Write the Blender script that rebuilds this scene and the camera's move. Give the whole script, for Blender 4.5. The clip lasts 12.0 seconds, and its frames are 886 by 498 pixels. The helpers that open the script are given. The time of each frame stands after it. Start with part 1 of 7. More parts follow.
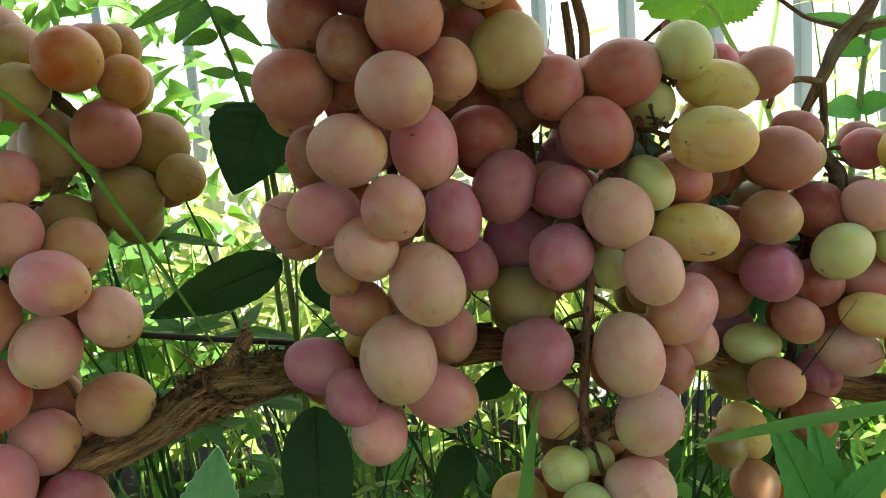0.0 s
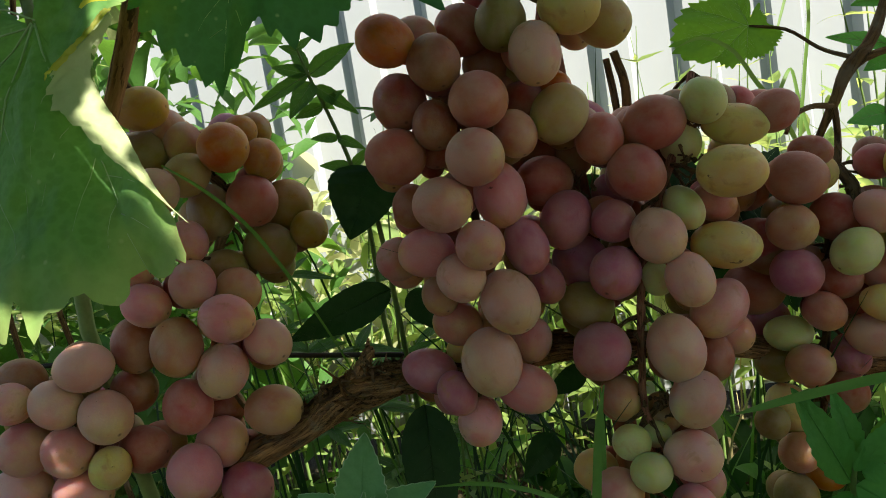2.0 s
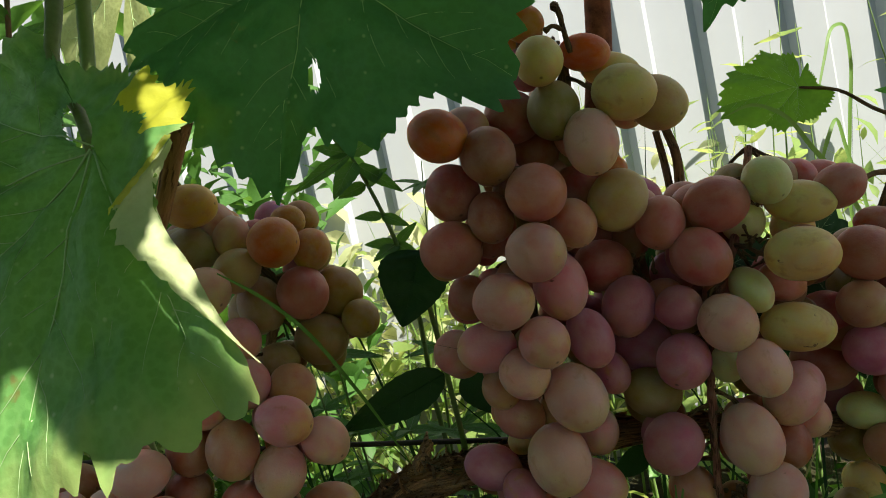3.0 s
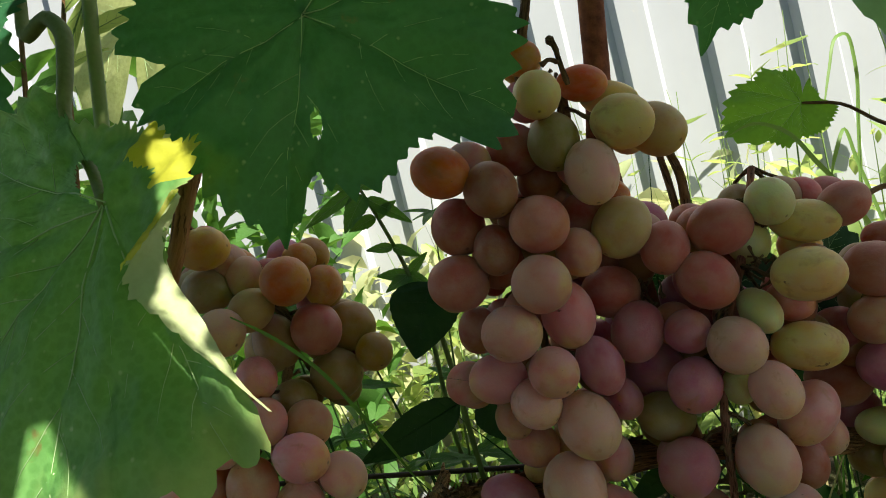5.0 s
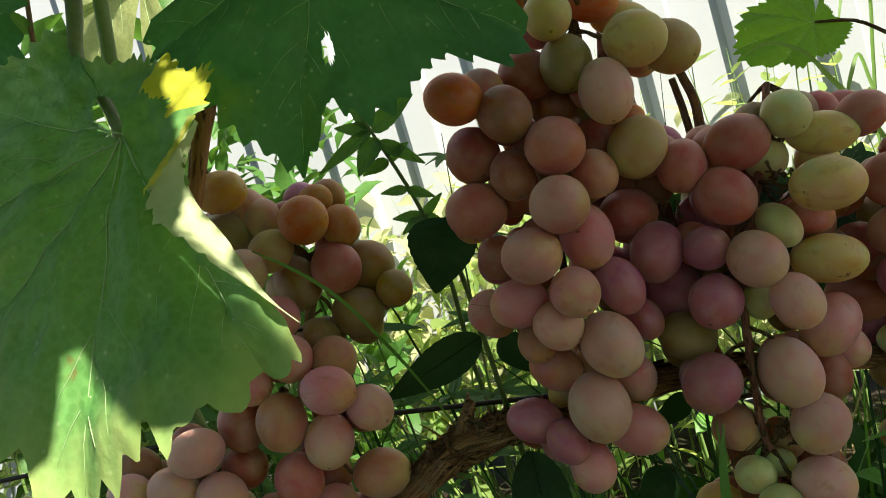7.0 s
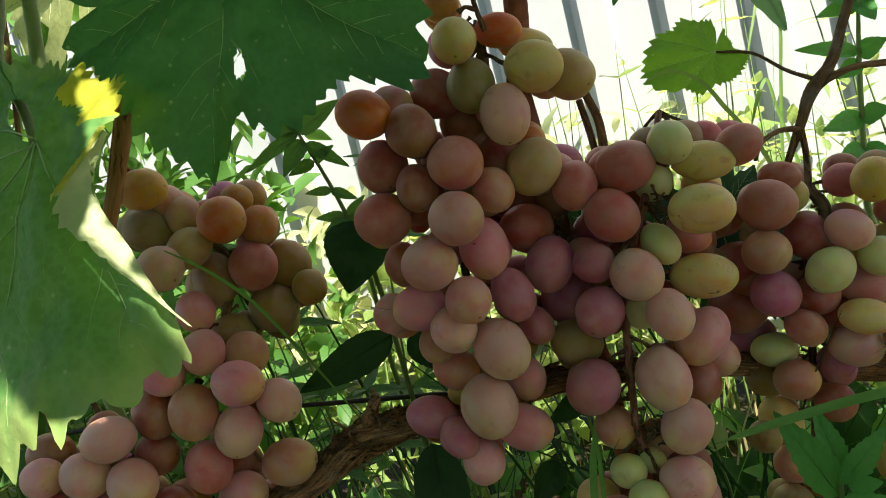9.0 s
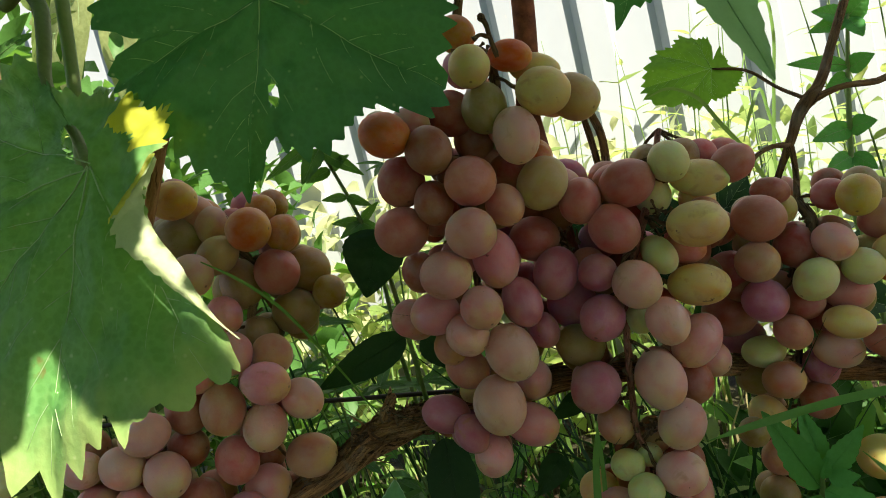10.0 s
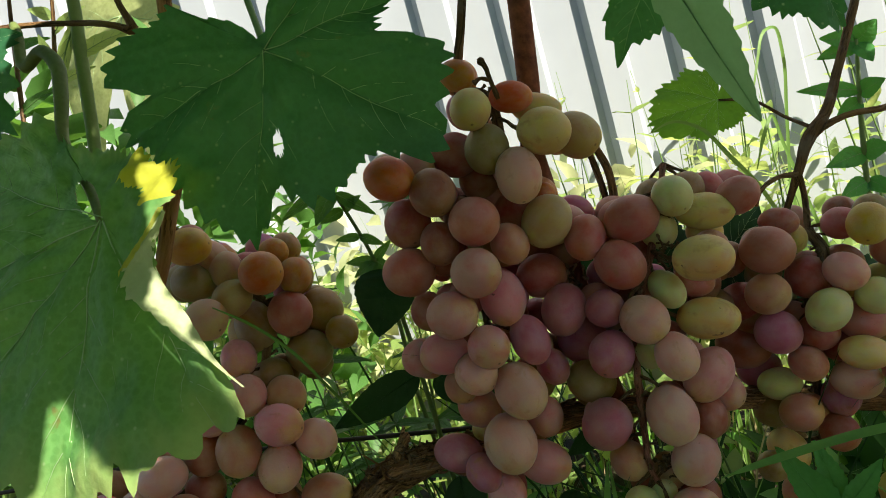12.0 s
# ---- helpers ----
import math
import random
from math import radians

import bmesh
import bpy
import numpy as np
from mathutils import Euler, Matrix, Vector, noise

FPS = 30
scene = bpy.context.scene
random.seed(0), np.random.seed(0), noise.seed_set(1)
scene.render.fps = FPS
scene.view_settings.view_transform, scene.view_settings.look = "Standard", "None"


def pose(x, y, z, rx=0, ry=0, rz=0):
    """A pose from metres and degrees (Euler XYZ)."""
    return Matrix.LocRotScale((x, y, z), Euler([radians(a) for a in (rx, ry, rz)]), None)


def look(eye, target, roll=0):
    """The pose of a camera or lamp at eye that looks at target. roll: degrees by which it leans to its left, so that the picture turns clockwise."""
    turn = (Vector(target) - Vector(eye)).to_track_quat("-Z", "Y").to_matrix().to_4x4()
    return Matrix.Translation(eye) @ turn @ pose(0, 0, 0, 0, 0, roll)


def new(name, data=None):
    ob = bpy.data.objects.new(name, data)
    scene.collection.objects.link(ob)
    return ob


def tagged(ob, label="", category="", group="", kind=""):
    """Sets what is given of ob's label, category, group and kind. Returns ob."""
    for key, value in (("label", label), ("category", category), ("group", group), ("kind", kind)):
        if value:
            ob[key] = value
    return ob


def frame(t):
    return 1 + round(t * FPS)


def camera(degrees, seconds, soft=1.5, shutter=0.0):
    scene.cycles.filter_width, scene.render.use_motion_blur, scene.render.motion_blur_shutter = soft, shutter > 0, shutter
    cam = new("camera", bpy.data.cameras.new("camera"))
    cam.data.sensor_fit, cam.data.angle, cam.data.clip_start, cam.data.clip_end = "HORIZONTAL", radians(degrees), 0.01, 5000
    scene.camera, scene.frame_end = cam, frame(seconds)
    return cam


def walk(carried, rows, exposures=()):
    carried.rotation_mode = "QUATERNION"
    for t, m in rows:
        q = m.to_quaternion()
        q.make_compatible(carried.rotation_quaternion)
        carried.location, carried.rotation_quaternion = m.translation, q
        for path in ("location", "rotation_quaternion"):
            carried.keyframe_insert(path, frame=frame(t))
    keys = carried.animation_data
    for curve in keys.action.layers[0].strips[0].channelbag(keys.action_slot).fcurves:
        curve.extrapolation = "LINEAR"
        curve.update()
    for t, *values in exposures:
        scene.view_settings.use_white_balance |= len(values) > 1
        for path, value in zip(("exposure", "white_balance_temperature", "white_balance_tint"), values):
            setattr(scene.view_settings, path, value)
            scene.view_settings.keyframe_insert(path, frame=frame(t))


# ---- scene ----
cam = camera(62.14, 12.0, soft=0.95)
ROWS = [
    (0.0, -0.0000, -0.0000, 0.4000, 81.98, 4.46, -0.63),
    (0.5, 0.0209, -0.0123, 0.3946, 79.99, 5.95, -1.54),
    (1.0, 0.0284, -0.0151, 0.3801, 79.46, 6.54, -1.90),
    (1.5, 0.0088, -0.0409, 0.3984, 80.47, 8.11, -0.53),
    (2.0, -0.0010, -0.0669, 0.4163, 83.44, 9.15, 4.46),
    (2.5, -0.0062, -0.0559, 0.4345, 85.51, 10.64, 5.34),
    (4.5, -0.0225, -0.0661, 0.4520, 86.71, 13.34, 7.59),
    (5.0, -0.0044, -0.0607, 0.4512, 87.49, 13.95, 7.46),
    (5.5, -0.0008, -0.0602, 0.4590, 85.09, 15.35, 7.25),
    (6.0, -0.0044, -0.0618, 0.4618, 84.50, 15.88, 7.64),
    (6.5, -0.0115, -0.0641, 0.4421, 85.67, 16.56, 8.06),
    (8.5, -0.0034, -0.0627, 0.4306, 83.41, 15.59, 8.44),
    (9.0, 0.0153, -0.0805, 0.4400, 83.43, 13.96, 4.91),
    (9.5, 0.0158, -0.0892, 0.4544, 82.22, 13.54, 4.44),
    (10.0, 0.0115, -0.1040, 0.4561, 82.26, 13.71, 4.50),
    (10.5, 0.0061, -0.1115, 0.4646, 82.52, 14.17, 6.75),
    (11.0, 0.0107, -0.1195, 0.4660, 84.74, 15.10, 7.92),
    (11.5, 0.0208, -0.1116, 0.4608, 86.17, 15.51, 7.19),
    (12.0, 0.0241, -0.1064, 0.4598, 84.92, 15.39, 6.70),
]
EXPOSURES = [(0.0, 2.78, 7050, 7), (1.0, 2.88, 7050, 7), (1.5, 2.70, 7050, 7), (2.0, 1.52, 7050, 7), (2.5, 1.38, 7050, 7), (5.0, 1.46, 7050, 7), (6.5, 1.62, 7200, 7), (8.5, 1.80, 7200, 7), (10.5, 1.70, 7150, 7), (12.0, 1.52, 7100, 7)]
walk(cam, [(t, pose(x, y, z, rx, ry, rz)) for t, x, y, z, rx, ry, rz in ROWS], EXPOSURES)

# ---- world, sun ----
SUN_DIR = Vector((0.56, -0.44, 0.70)).normalized()
world = bpy.data.worlds.new("world")
scene.world = world
world.use_nodes = True
wn = world.node_tree.nodes
sky = wn.new("ShaderNodeTexSky")
sky.sky_type, sky.sun_disc = "NISHITA", False
sky.sun_elevation = math.asin(SUN_DIR.z)
sky.sun_rotation = math.atan2(SUN_DIR.x, SUN_DIR.y)
world.node_tree.links.new(sky.outputs[0], wn["Background"].inputs[0])
wn["Background"].inputs[1].default_value = 0.058

sun = new("sun", bpy.data.lights.new("sun", "SUN"))
sun.data.energy, sun.data.angle, sun.data.color = 4.8, radians(0.5), (1.0, 0.95, 0.86)
sun.matrix_world = look(SUN_DIR * 5, (0, 0, 0))


# ---- materials ----
class Nodes:
    """A material's node tree with short calls."""

    def __init__(self, name):
        self.mat = bpy.data.materials.new(name)
        self.mat.use_nodes = True
        self.tree = self.mat.node_tree
        self.bsdf = self.tree.nodes["Principled BSDF"]
        self.out = self.tree.nodes["Material Output"]

    def add(self, kind, operation="", data_type="", blend_type=""):
        n = self.tree.nodes.new("ShaderNode" + kind)
        if operation:
            n.operation = operation
        if data_type:
            n.data_type = data_type
        if blend_type:
            n.blend_type = blend_type
        return n

    def link(self, a, b):
        self.tree.links.new(a, b)

    def put(self, sock, value):
        if hasattr(value, "is_output"):
            self.link(value, sock)
        else:
            sock.default_value = value

    def coords(self, kind="Object", spread=20.0):
        """Object coordinates, shifted by the object's own random number."""
        c = self.add("TexCoord").outputs[kind]
        if not spread:
            return c
        info = self.add("ObjectInfo").outputs["Random"]
        m = self.add("Math", operation="MULTIPLY")
        self.link(info, m.inputs[0])
        m.inputs[1].default_value = spread
        v = self.add("VectorMath", operation="ADD")
        self.link(c, v.inputs[0])
        self.link(m.outputs[0], v.inputs[1])
        return v.outputs[0]

    def noise(self, vec, scale, detail=3.0, rough=0.55, distort=0.0):
        n = self.add("TexNoise")
        self.link(vec, n.inputs["Vector"])
        n.inputs["Scale"].default_value = scale
        n.inputs["Detail"].default_value = detail
        n.inputs["Roughness"].default_value = rough
        n.inputs["Distortion"].default_value = distort
        return n.outputs["Fac"]

    def voronoi(self, vec, scale):
        n = self.add("TexVoronoi")
        self.link(vec, n.inputs["Vector"])
        n.inputs["Scale"].default_value = scale
        return n.outputs["Distance"]

    def ramp(self, fac, lo, hi, a=0.0, b=1.0):
        n = self.add("MapRange")
        self.link(fac, n.inputs["Value"])
        for key, value in (("From Min", lo), ("From Max", hi), ("To Min", a), ("To Max", b)):
            n.inputs[key].default_value = value
        return n.outputs[0]

    def math(self, op, a, b):
        n = self.add("Math", operation=op)
        self.put(n.inputs[0], a)
        self.put(n.inputs[1], b)
        return n.outputs[0]

    def mix(self, fac, a, b, blend="MIX"):
        n = self.add("Mix", data_type="RGBA", blend_type=blend)
        self.put(n.inputs[0], fac)
        self.put(n.inputs[6], a if hasattr(a, "is_output") else (*a, 1))
        self.put(n.inputs[7], b if hasattr(b, "is_output") else (*b, 1))
        return n.outputs[2]

    def bump(self, height, strength, distance):
        n = self.add("Bump")
        self.link(height, n.inputs["Height"])
        n.inputs["Strength"].default_value = strength
        n.inputs["Distance"].default_value = distance
        self.link(n.outputs[0], self.bsdf.inputs["Normal"])
        return n.outputs[0]

    def set(self, **values):
        names = dict(color="Base Color", rough="Roughness", spec="Specular IOR Level", metal="Metallic",
                     sss="Subsurface Weight", coat="Coat Weight", sheen="Sheen Weight")
        for key, value in values.items():
            self.put(self.bsdf.inputs[names[key]], value)
        return self.mat


def berry_material(name, one, two, tip, mark=0.5):
    """Grape skin: a blushed body that pales to the tip, a waxy bloom, a few russet spots and a small dark scar at the tip."""
    m = Nodes(name)
    raw = m.add("TexCoord").outputs["Object"]
    vec = m.coords()
    rnd = m.add("ObjectInfo").outputs["Random"]
    big = m.noise(vec, 0.7, 2.0, 0.4)
    col = m.mix(m.ramp(big, 0.38, 0.64), one, two)
    # the pale end of the berry
    axis = m.add("SeparateXYZ")
    m.link(raw, axis.inputs[0])
    low = m.math("ADD", axis.outputs[0], m.math("MULTIPLY", m.math("SUBTRACT", m.noise(vec, 1.3, 3.0, 0.5), 0.5), 1.6))
    col = m.mix(m.ramp(low, 0.25, 1.15, 0.0, 0.85), col, tip)
    flush = m.noise(vec, 1.1, 3.0, 0.5, 0.3)
    col = m.mix(m.ramp(flush, 0.50, 0.72, 0.0, 0.55), col, (one[0] * 0.92, one[1] * 0.66, one[2] * 0.74))
    # waxy bloom, thinner where it was rubbed
    wax = m.noise(vec, 1.7, 4.0, 0.55, 0.2)
    col = m.mix(m.ramp(wax, 0.32, 0.68, 0.02, 0.30), col, (0.60, 0.46, 0.47))
    fine = m.noise(vec, 13.0, 5.0, 0.65)
    col = m.mix(m.ramp(fine, 0.40, 0.8, 0.0, 0.16), col, tuple(c * 0.72 for c in one))
    hsv = m.add("HueSaturation")
    m.link(m.ramp(rnd, 0.0, 1.0, 0.488, 0.514), hsv.inputs["Hue"])
    m.link(m.ramp(rnd, 0.0, 1.0, 1.07, 0.87), hsv.inputs["Value"])
    hsv.inputs["Saturation"].default_value = 1.26
    m.link(col, hsv.inputs["Color"])
    col = hsv.outputs[0]
    # russet stains on some berries, specks on most
    some = m.ramp(m.math("FRACT", m.math("MULTIPLY", rnd, 7.3), 0.0), 0.55, 0.6)
    patch = m.math("MULTIPLY", m.ramp(m.noise(vec, 1.4, 4.0, 0.6, 0.5), 0.56, 0.70, 0.0, mark), some)
    col = m.mix(patch, col, (0.40, 0.17, 0.07))
    scar = m.math("MULTIPLY", m.ramp(m.noise(vec, 2.6, 4.0, 0.6, 0.6), 0.70, 0.735, 0.0, 0.85), some)
    col = m.mix(scar, col, (0.11, 0.045, 0.03))
    dots = m.math("MULTIPLY", m.ramp(m.voronoi(vec, 3.4), 0.03, 0.075, 1.0, 0.0), m.ramp(m.noise(vec, 1.3), 0.54, 0.58))
    col = m.mix(m.math("MULTIPLY", dots, 0.75), col, (0.13, 0.05, 0.03))
    tiny = m.ramp(m.voronoi(vec, 15.0), 0.05, 0.12, 0.18, 0.0)
    col = m.mix(tiny, col, (0.42, 0.27, 0.2))
    d = m.add("VectorMath", operation="DISTANCE")
    m.link(raw, d.inputs[0])
    d.inputs[1].default_value = (1.0, 0.0, 0.0)
    col = m.mix(m.ramp(d.outputs["Value"], 0.05, 0.11, 0.85, 0.0), col, (0.08, 0.035, 0.02))
    m.bump(m.math("ADD", m.noise(vec, 6.0, 3.0), m.math("MULTIPLY", scar, 0.6)), 0.05, 0.02)
    m.bsdf.inputs["Sheen Roughness"].default_value = 0.5
    m.bsdf.inputs["Sheen Tint"].default_value = (0.9, 0.86, 0.95, 1)
    m.bsdf.inputs["Subsurface Radius"].default_value = (1.0, 0.62, 0.34)
    m.bsdf.inputs["Subsurface Scale"].default_value = 0.009
    return m.set(color=col, rough=m.ramp(wax, 0.3, 0.7, 0.36, 0.58), spec=0.45, sss=1.0, sheen=0.03)


def leaf_material(name, dark, light, through_col, mixing=0.38, rough=0.5, specks=False, scale=60.0, spec=0.35, each=False, margin=None):
    """A thin leaf: a glossy skin that light also shines through. margin: the colour to which it yellows, and pales as
    if sunlit, at its edge.
    """
    m = Nodes(name)
    vec = m.coords(spread=3.0)
    big = m.noise(vec, scale * 0.35, 3.0)
    col = m.mix(m.ramp(big, 0.3, 0.7), dark, light)
    fine = m.noise(vec, scale * 5.0, 4.0, 0.6)
    col = m.mix(m.ramp(fine, 0.35, 0.7, 0.0, 0.4), col, tuple(c * 0.7 for c in dark))
    cells = m.voronoi(vec, scale * 4.0)
    tcol = m.mix(m.ramp(big, 0.3, 0.7), through_col, tuple(c * 0.8 for c in through_col))
    if specks:
        spot = m.math("MULTIPLY", m.ramp(m.voronoi(vec, 170.0), 0.06, 0.16, 1.0, 0.0), m.ramp(m.noise(vec, 60.0), 0.44, 0.56))
        col = m.mix(m.math("MULTIPLY", spot, 0.85), col, (0.40, 0.48, 0.28))
        net = m.ramp(m.voronoi(vec, 330.0), 0.38, 0.62, 0.0, 0.16)
        col = m.mix(net, col, tuple(c * 2.0 for c in light))
        blot = m.noise(vec, 14.0, 4.0, 0.6)
        col = m.mix(m.ramp(blot, 0.45, 0.7, 0.0, 0.38), col, tuple(c * 0.6 for c in dark))
        brown = m.ramp(m.noise(vec, 38.0, 5.0, 0.6), 0.70, 0.74, 0.0, 0.8)
        col = m.mix(brown, col, (0.16, 0.10, 0.04))
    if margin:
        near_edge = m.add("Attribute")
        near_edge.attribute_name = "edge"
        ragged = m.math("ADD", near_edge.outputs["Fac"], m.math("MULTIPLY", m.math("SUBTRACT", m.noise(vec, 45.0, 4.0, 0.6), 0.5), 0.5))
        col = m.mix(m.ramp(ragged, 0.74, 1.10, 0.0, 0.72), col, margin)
    if each:
        one = m.add("NewGeometry").outputs["Random Per Island"]
        col = m.mix(m.ramp(one, 0.0, 1.0, 0.0, 0.6), col, (light[0] * 1.3, light[1] * 1.15, light[2]))
        tcol = m.mix(m.ramp(one, 0.2, 1.0, 0.0, 0.6), tcol, (through_col[0] * 1.35, through_col[1] * 1.1, through_col[2]))
    height = m.math("ADD", m.math("MULTIPLY", cells, 0.6), fine)
    normal = m.bump(height, 0.35, 0.0006)
    m.set(color=col, rough=m.ramp(fine, 0.3, 0.7, rough - 0.08, rough + 0.12), spec=spec)
    tr = m.add("BsdfTranslucent")
    m.link(tcol, tr.inputs["Color"])
    m.link(normal, tr.inputs["Normal"])
    mx = m.add("MixShader")
    mx.inputs[0].default_value = mixing
    m.link(m.bsdf.outputs[0], mx.inputs[1])
    m.link(tr.outputs[0], mx.inputs[2])
    m.link(mx.outputs[0], m.out.inputs["Surface"])
    return m.mat


def bark_material(name, dark, light, scale, flat=False):
    """Fibrous bark, drawn out along the stem by its UV map; flat: by plain object coordinates."""
    m = Nodes(name)
    c = m.add("TexCoord").outputs["Object" if flat else "UV"]
    vec = m.add("Mapping")
    m.link(c, vec.inputs[0])
    vec.inputs["Scale"].default_value = (0.3, 1.0, 1.0) if flat else (1.0, 0.10, 1.0)
    v = vec.outputs[0]
    streak = m.noise(v, scale, 9.0, 0.72, 0.4)
    broad = m.noise(v, scale * 0.3, 3.0, 0.5, 0.3)
    col = m.mix(m.ramp(streak, 0.38, 0.62), dark, light)
    col = m.mix(m.ramp(broad, 0.46, 0.64, 0.0, 0.45), col, tuple(q * 0.5 for q in dark))
    grey = m.noise(c, scale * 0.25, 4.0)
    col = m.mix(m.ramp(grey, 0.5, 0.68, 0.0, 0.5), col, (0.30, 0.24, 0.19))
    crack = m.ramp(m.noise(v, scale * 1.5, 6.0, 0.65, 1.2), 0.38, 0.47, 0.8, 0.0)
    col = m.mix(crack, col, tuple(q * 0.22 for q in dark))
    m.bump(m.math("SUBTRACT", m.math("ADD", streak, broad), m.math("MULTIPLY", crack, 0.4)), 0.8, 0.005)
    return m.set(color=col, rough=0.85, spec=0.25)


HONEY = (0.62, 0.47, 0.22)
PINK = berry_material("skin_pink", (0.63, 0.295, 0.315), (0.655, 0.37, 0.355), HONEY)
PEACH = berry_material("skin_peach", (0.68, 0.395, 0.37), (0.69, 0.455, 0.385), (0.68, 0.56, 0.30))
MAUVE = berry_material("skin_mauve", (0.44, 0.165, 0.245), (0.50, 0.23, 0.295), (0.48, 0.24, 0.19), 0.8)
RED = berry_material("skin_red", (0.485, 0.175, 0.165), (0.51, 0.225, 0.20), (0.50, 0.25, 0.16), 0.6)
YELLOW = berry_material("skin_yellow", (0.70, 0.50, 0.25), (0.68, 0.60, 0.28), (0.66, 0.60, 0.26))
GREEN = berry_material("skin_green", (0.62, 0.60, 0.32), (0.56, 0.61, 0.32), (0.56, 0.58, 0.27), 0.3)
AMBER = berry_material("skin_amber", (0.50, 0.20, 0.085), (0.52, 0.29, 0.10), (0.50, 0.36, 0.11), 0.6)
# Darkened skins for berries inside the bunches: their shade is in the colour.
SHADED_OLIVE = berry_material("skin_shaded_olive", (0.27, 0.185, 0.08), (0.30, 0.24, 0.095), (0.30, 0.26, 0.10), 0.6)
SHADED_BROWN = berry_material("skin_shaded_brown", (0.32, 0.105, 0.085), (0.35, 0.155, 0.105), (0.36, 0.22, 0.11), 0.7)
TAN = berry_material("skin_tan", (0.50, 0.25, 0.20), (0.54, 0.35, 0.23), HONEY, 0.6)

# Red skin browned for berries that hang in the bunch's shade.
SHADED_RED = berry_material("skin_shaded_red", (0.46, 0.205, 0.165), (0.50, 0.26, 0.19), (0.48, 0.29, 0.15), 0.6)
KHAKI = berry_material("skin_khaki", (0.46, 0.33, 0.17), (0.50, 0.40, 0.19), (0.54, 0.46, 0.19), 0.4)
OCHRE = berry_material("skin_ochre", (0.36, 0.20, 0.075), (0.38, 0.24, 0.085), (0.40, 0.29, 0.09), 0.5)
CORAL = berry_material("skin_coral", (0.60, 0.20, 0.11), (0.60, 0.27, 0.12), (0.60, 0.34, 0.12), 0.5)
GOLD = berry_material("skin_gold", (0.62, 0.40, 0.15), (0.64, 0.47, 0.17), (0.64, 0.52, 0.17), 0.5)

VINE_LEAF = leaf_material("vine_leaf", (0.023, 0.115, 0.054), (0.038, 0.152, 0.068), (0.10, 0.34, 0.05), 0.30, 0.44, True)
# Lit copy of the vine leaf: sunlight partly put into base and yellowed margin.
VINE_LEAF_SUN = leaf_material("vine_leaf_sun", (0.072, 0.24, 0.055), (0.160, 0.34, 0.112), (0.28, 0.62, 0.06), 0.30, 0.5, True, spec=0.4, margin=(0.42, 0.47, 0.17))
VINE_LEAF_PALE = leaf_material("vine_leaf_pale", (0.045, 0.165, 0.020), (0.080, 0.22, 0.030), (0.30, 0.60, 0.05), 0.45, 0.5, True)
# Yellow of sun shining through the lobe and rolled edge, put into base colour.
VINE_SUN_TINT = leaf_material("vine_leaf_sun_tint", (0.52, 0.56, 0.05), (0.60, 0.60, 0.08), (0.90, 0.90, 0.04), 0.5, 0.55)
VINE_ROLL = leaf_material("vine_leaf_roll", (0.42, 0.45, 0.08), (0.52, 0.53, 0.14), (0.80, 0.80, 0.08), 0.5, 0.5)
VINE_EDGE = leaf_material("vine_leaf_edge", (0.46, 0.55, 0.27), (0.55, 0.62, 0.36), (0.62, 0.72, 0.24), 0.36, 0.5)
RIB = Nodes("leaf_rib").set(color=(0.17, 0.28, 0.11, 1), rough=0.6, spec=0.3)
VINE_VEIN = Nodes("vine_vein").set(color=(0.33, 0.48, 0.24, 1), rough=0.6, spec=0.3)
MINT = leaf_material("mint_leaf", (0.12, 0.32, 0.14), (0.18, 0.41, 0.20), (0.24, 0.50, 0.14), 0.28, 0.7, scale=90.0, spec=0.2)
MINT_EDGE = leaf_material("mint_edge", (0.34, 0.52, 0.32), (0.42, 0.58, 0.40), (0.4, 0.6, 0.3), 0.3, 0.8, spec=0.1)
# Leaf's pale green raised further, in place of sun falling on it.
LIT_PALE_LEAF = leaf_material("lit_pale_leaf", (0.20, 0.40, 0.20), (0.27, 0.48, 0.26), (0.34, 0.62, 0.22), 0.4, 0.6, scale=70.0)
MINT_GREEN = leaf_material("mint_green", (0.05, 0.24, 0.055), (0.085, 0.31, 0.085), (0.18, 0.52, 0.07), 0.34, 0.55, scale=90.0, spec=0.3)
MID_LEAF = leaf_material("mid_leaf", (0.05, 0.14, 0.03), (0.08, 0.19, 0.045), (0.18, 0.40, 0.05), 0.33, 0.5, scale=70.0)
# Leaf green darkened to near black for the shade these plants stand in.
SHADE_DARK_LEAF = leaf_material("shade_dark_leaf", (0.012, 0.042, 0.018), (0.024, 0.064, 0.027), (0.03, 0.10, 0.015), 0.22, 0.46, scale=60.0, spec=0.22)
WEED = leaf_material("weed_leaf", (0.15, 0.26, 0.075), (0.20, 0.31, 0.10), (0.50, 0.66, 0.20), 0.50, 0.6, scale=40.0, each=True)
GRASS = leaf_material("grass_blade", (0.09, 0.20, 0.045), (0.14, 0.27, 0.07), (0.34, 0.52, 0.12), 0.42, 0.5, scale=25.0, each=True)
# Weed leaf again, in a darker green for the vine's shade.
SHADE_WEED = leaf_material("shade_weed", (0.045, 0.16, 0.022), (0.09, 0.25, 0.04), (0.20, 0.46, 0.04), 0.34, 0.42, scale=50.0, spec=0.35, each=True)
# Weed leaf paled toward white: full sun at the fence put into colour.
SUN_PALE_WEED = leaf_material("sun_pale_weed", (0.34, 0.41, 0.22), (0.44, 0.49, 0.30), (0.66, 0.74, 0.42), 0.5, 0.6, scale=40.0, each=True)
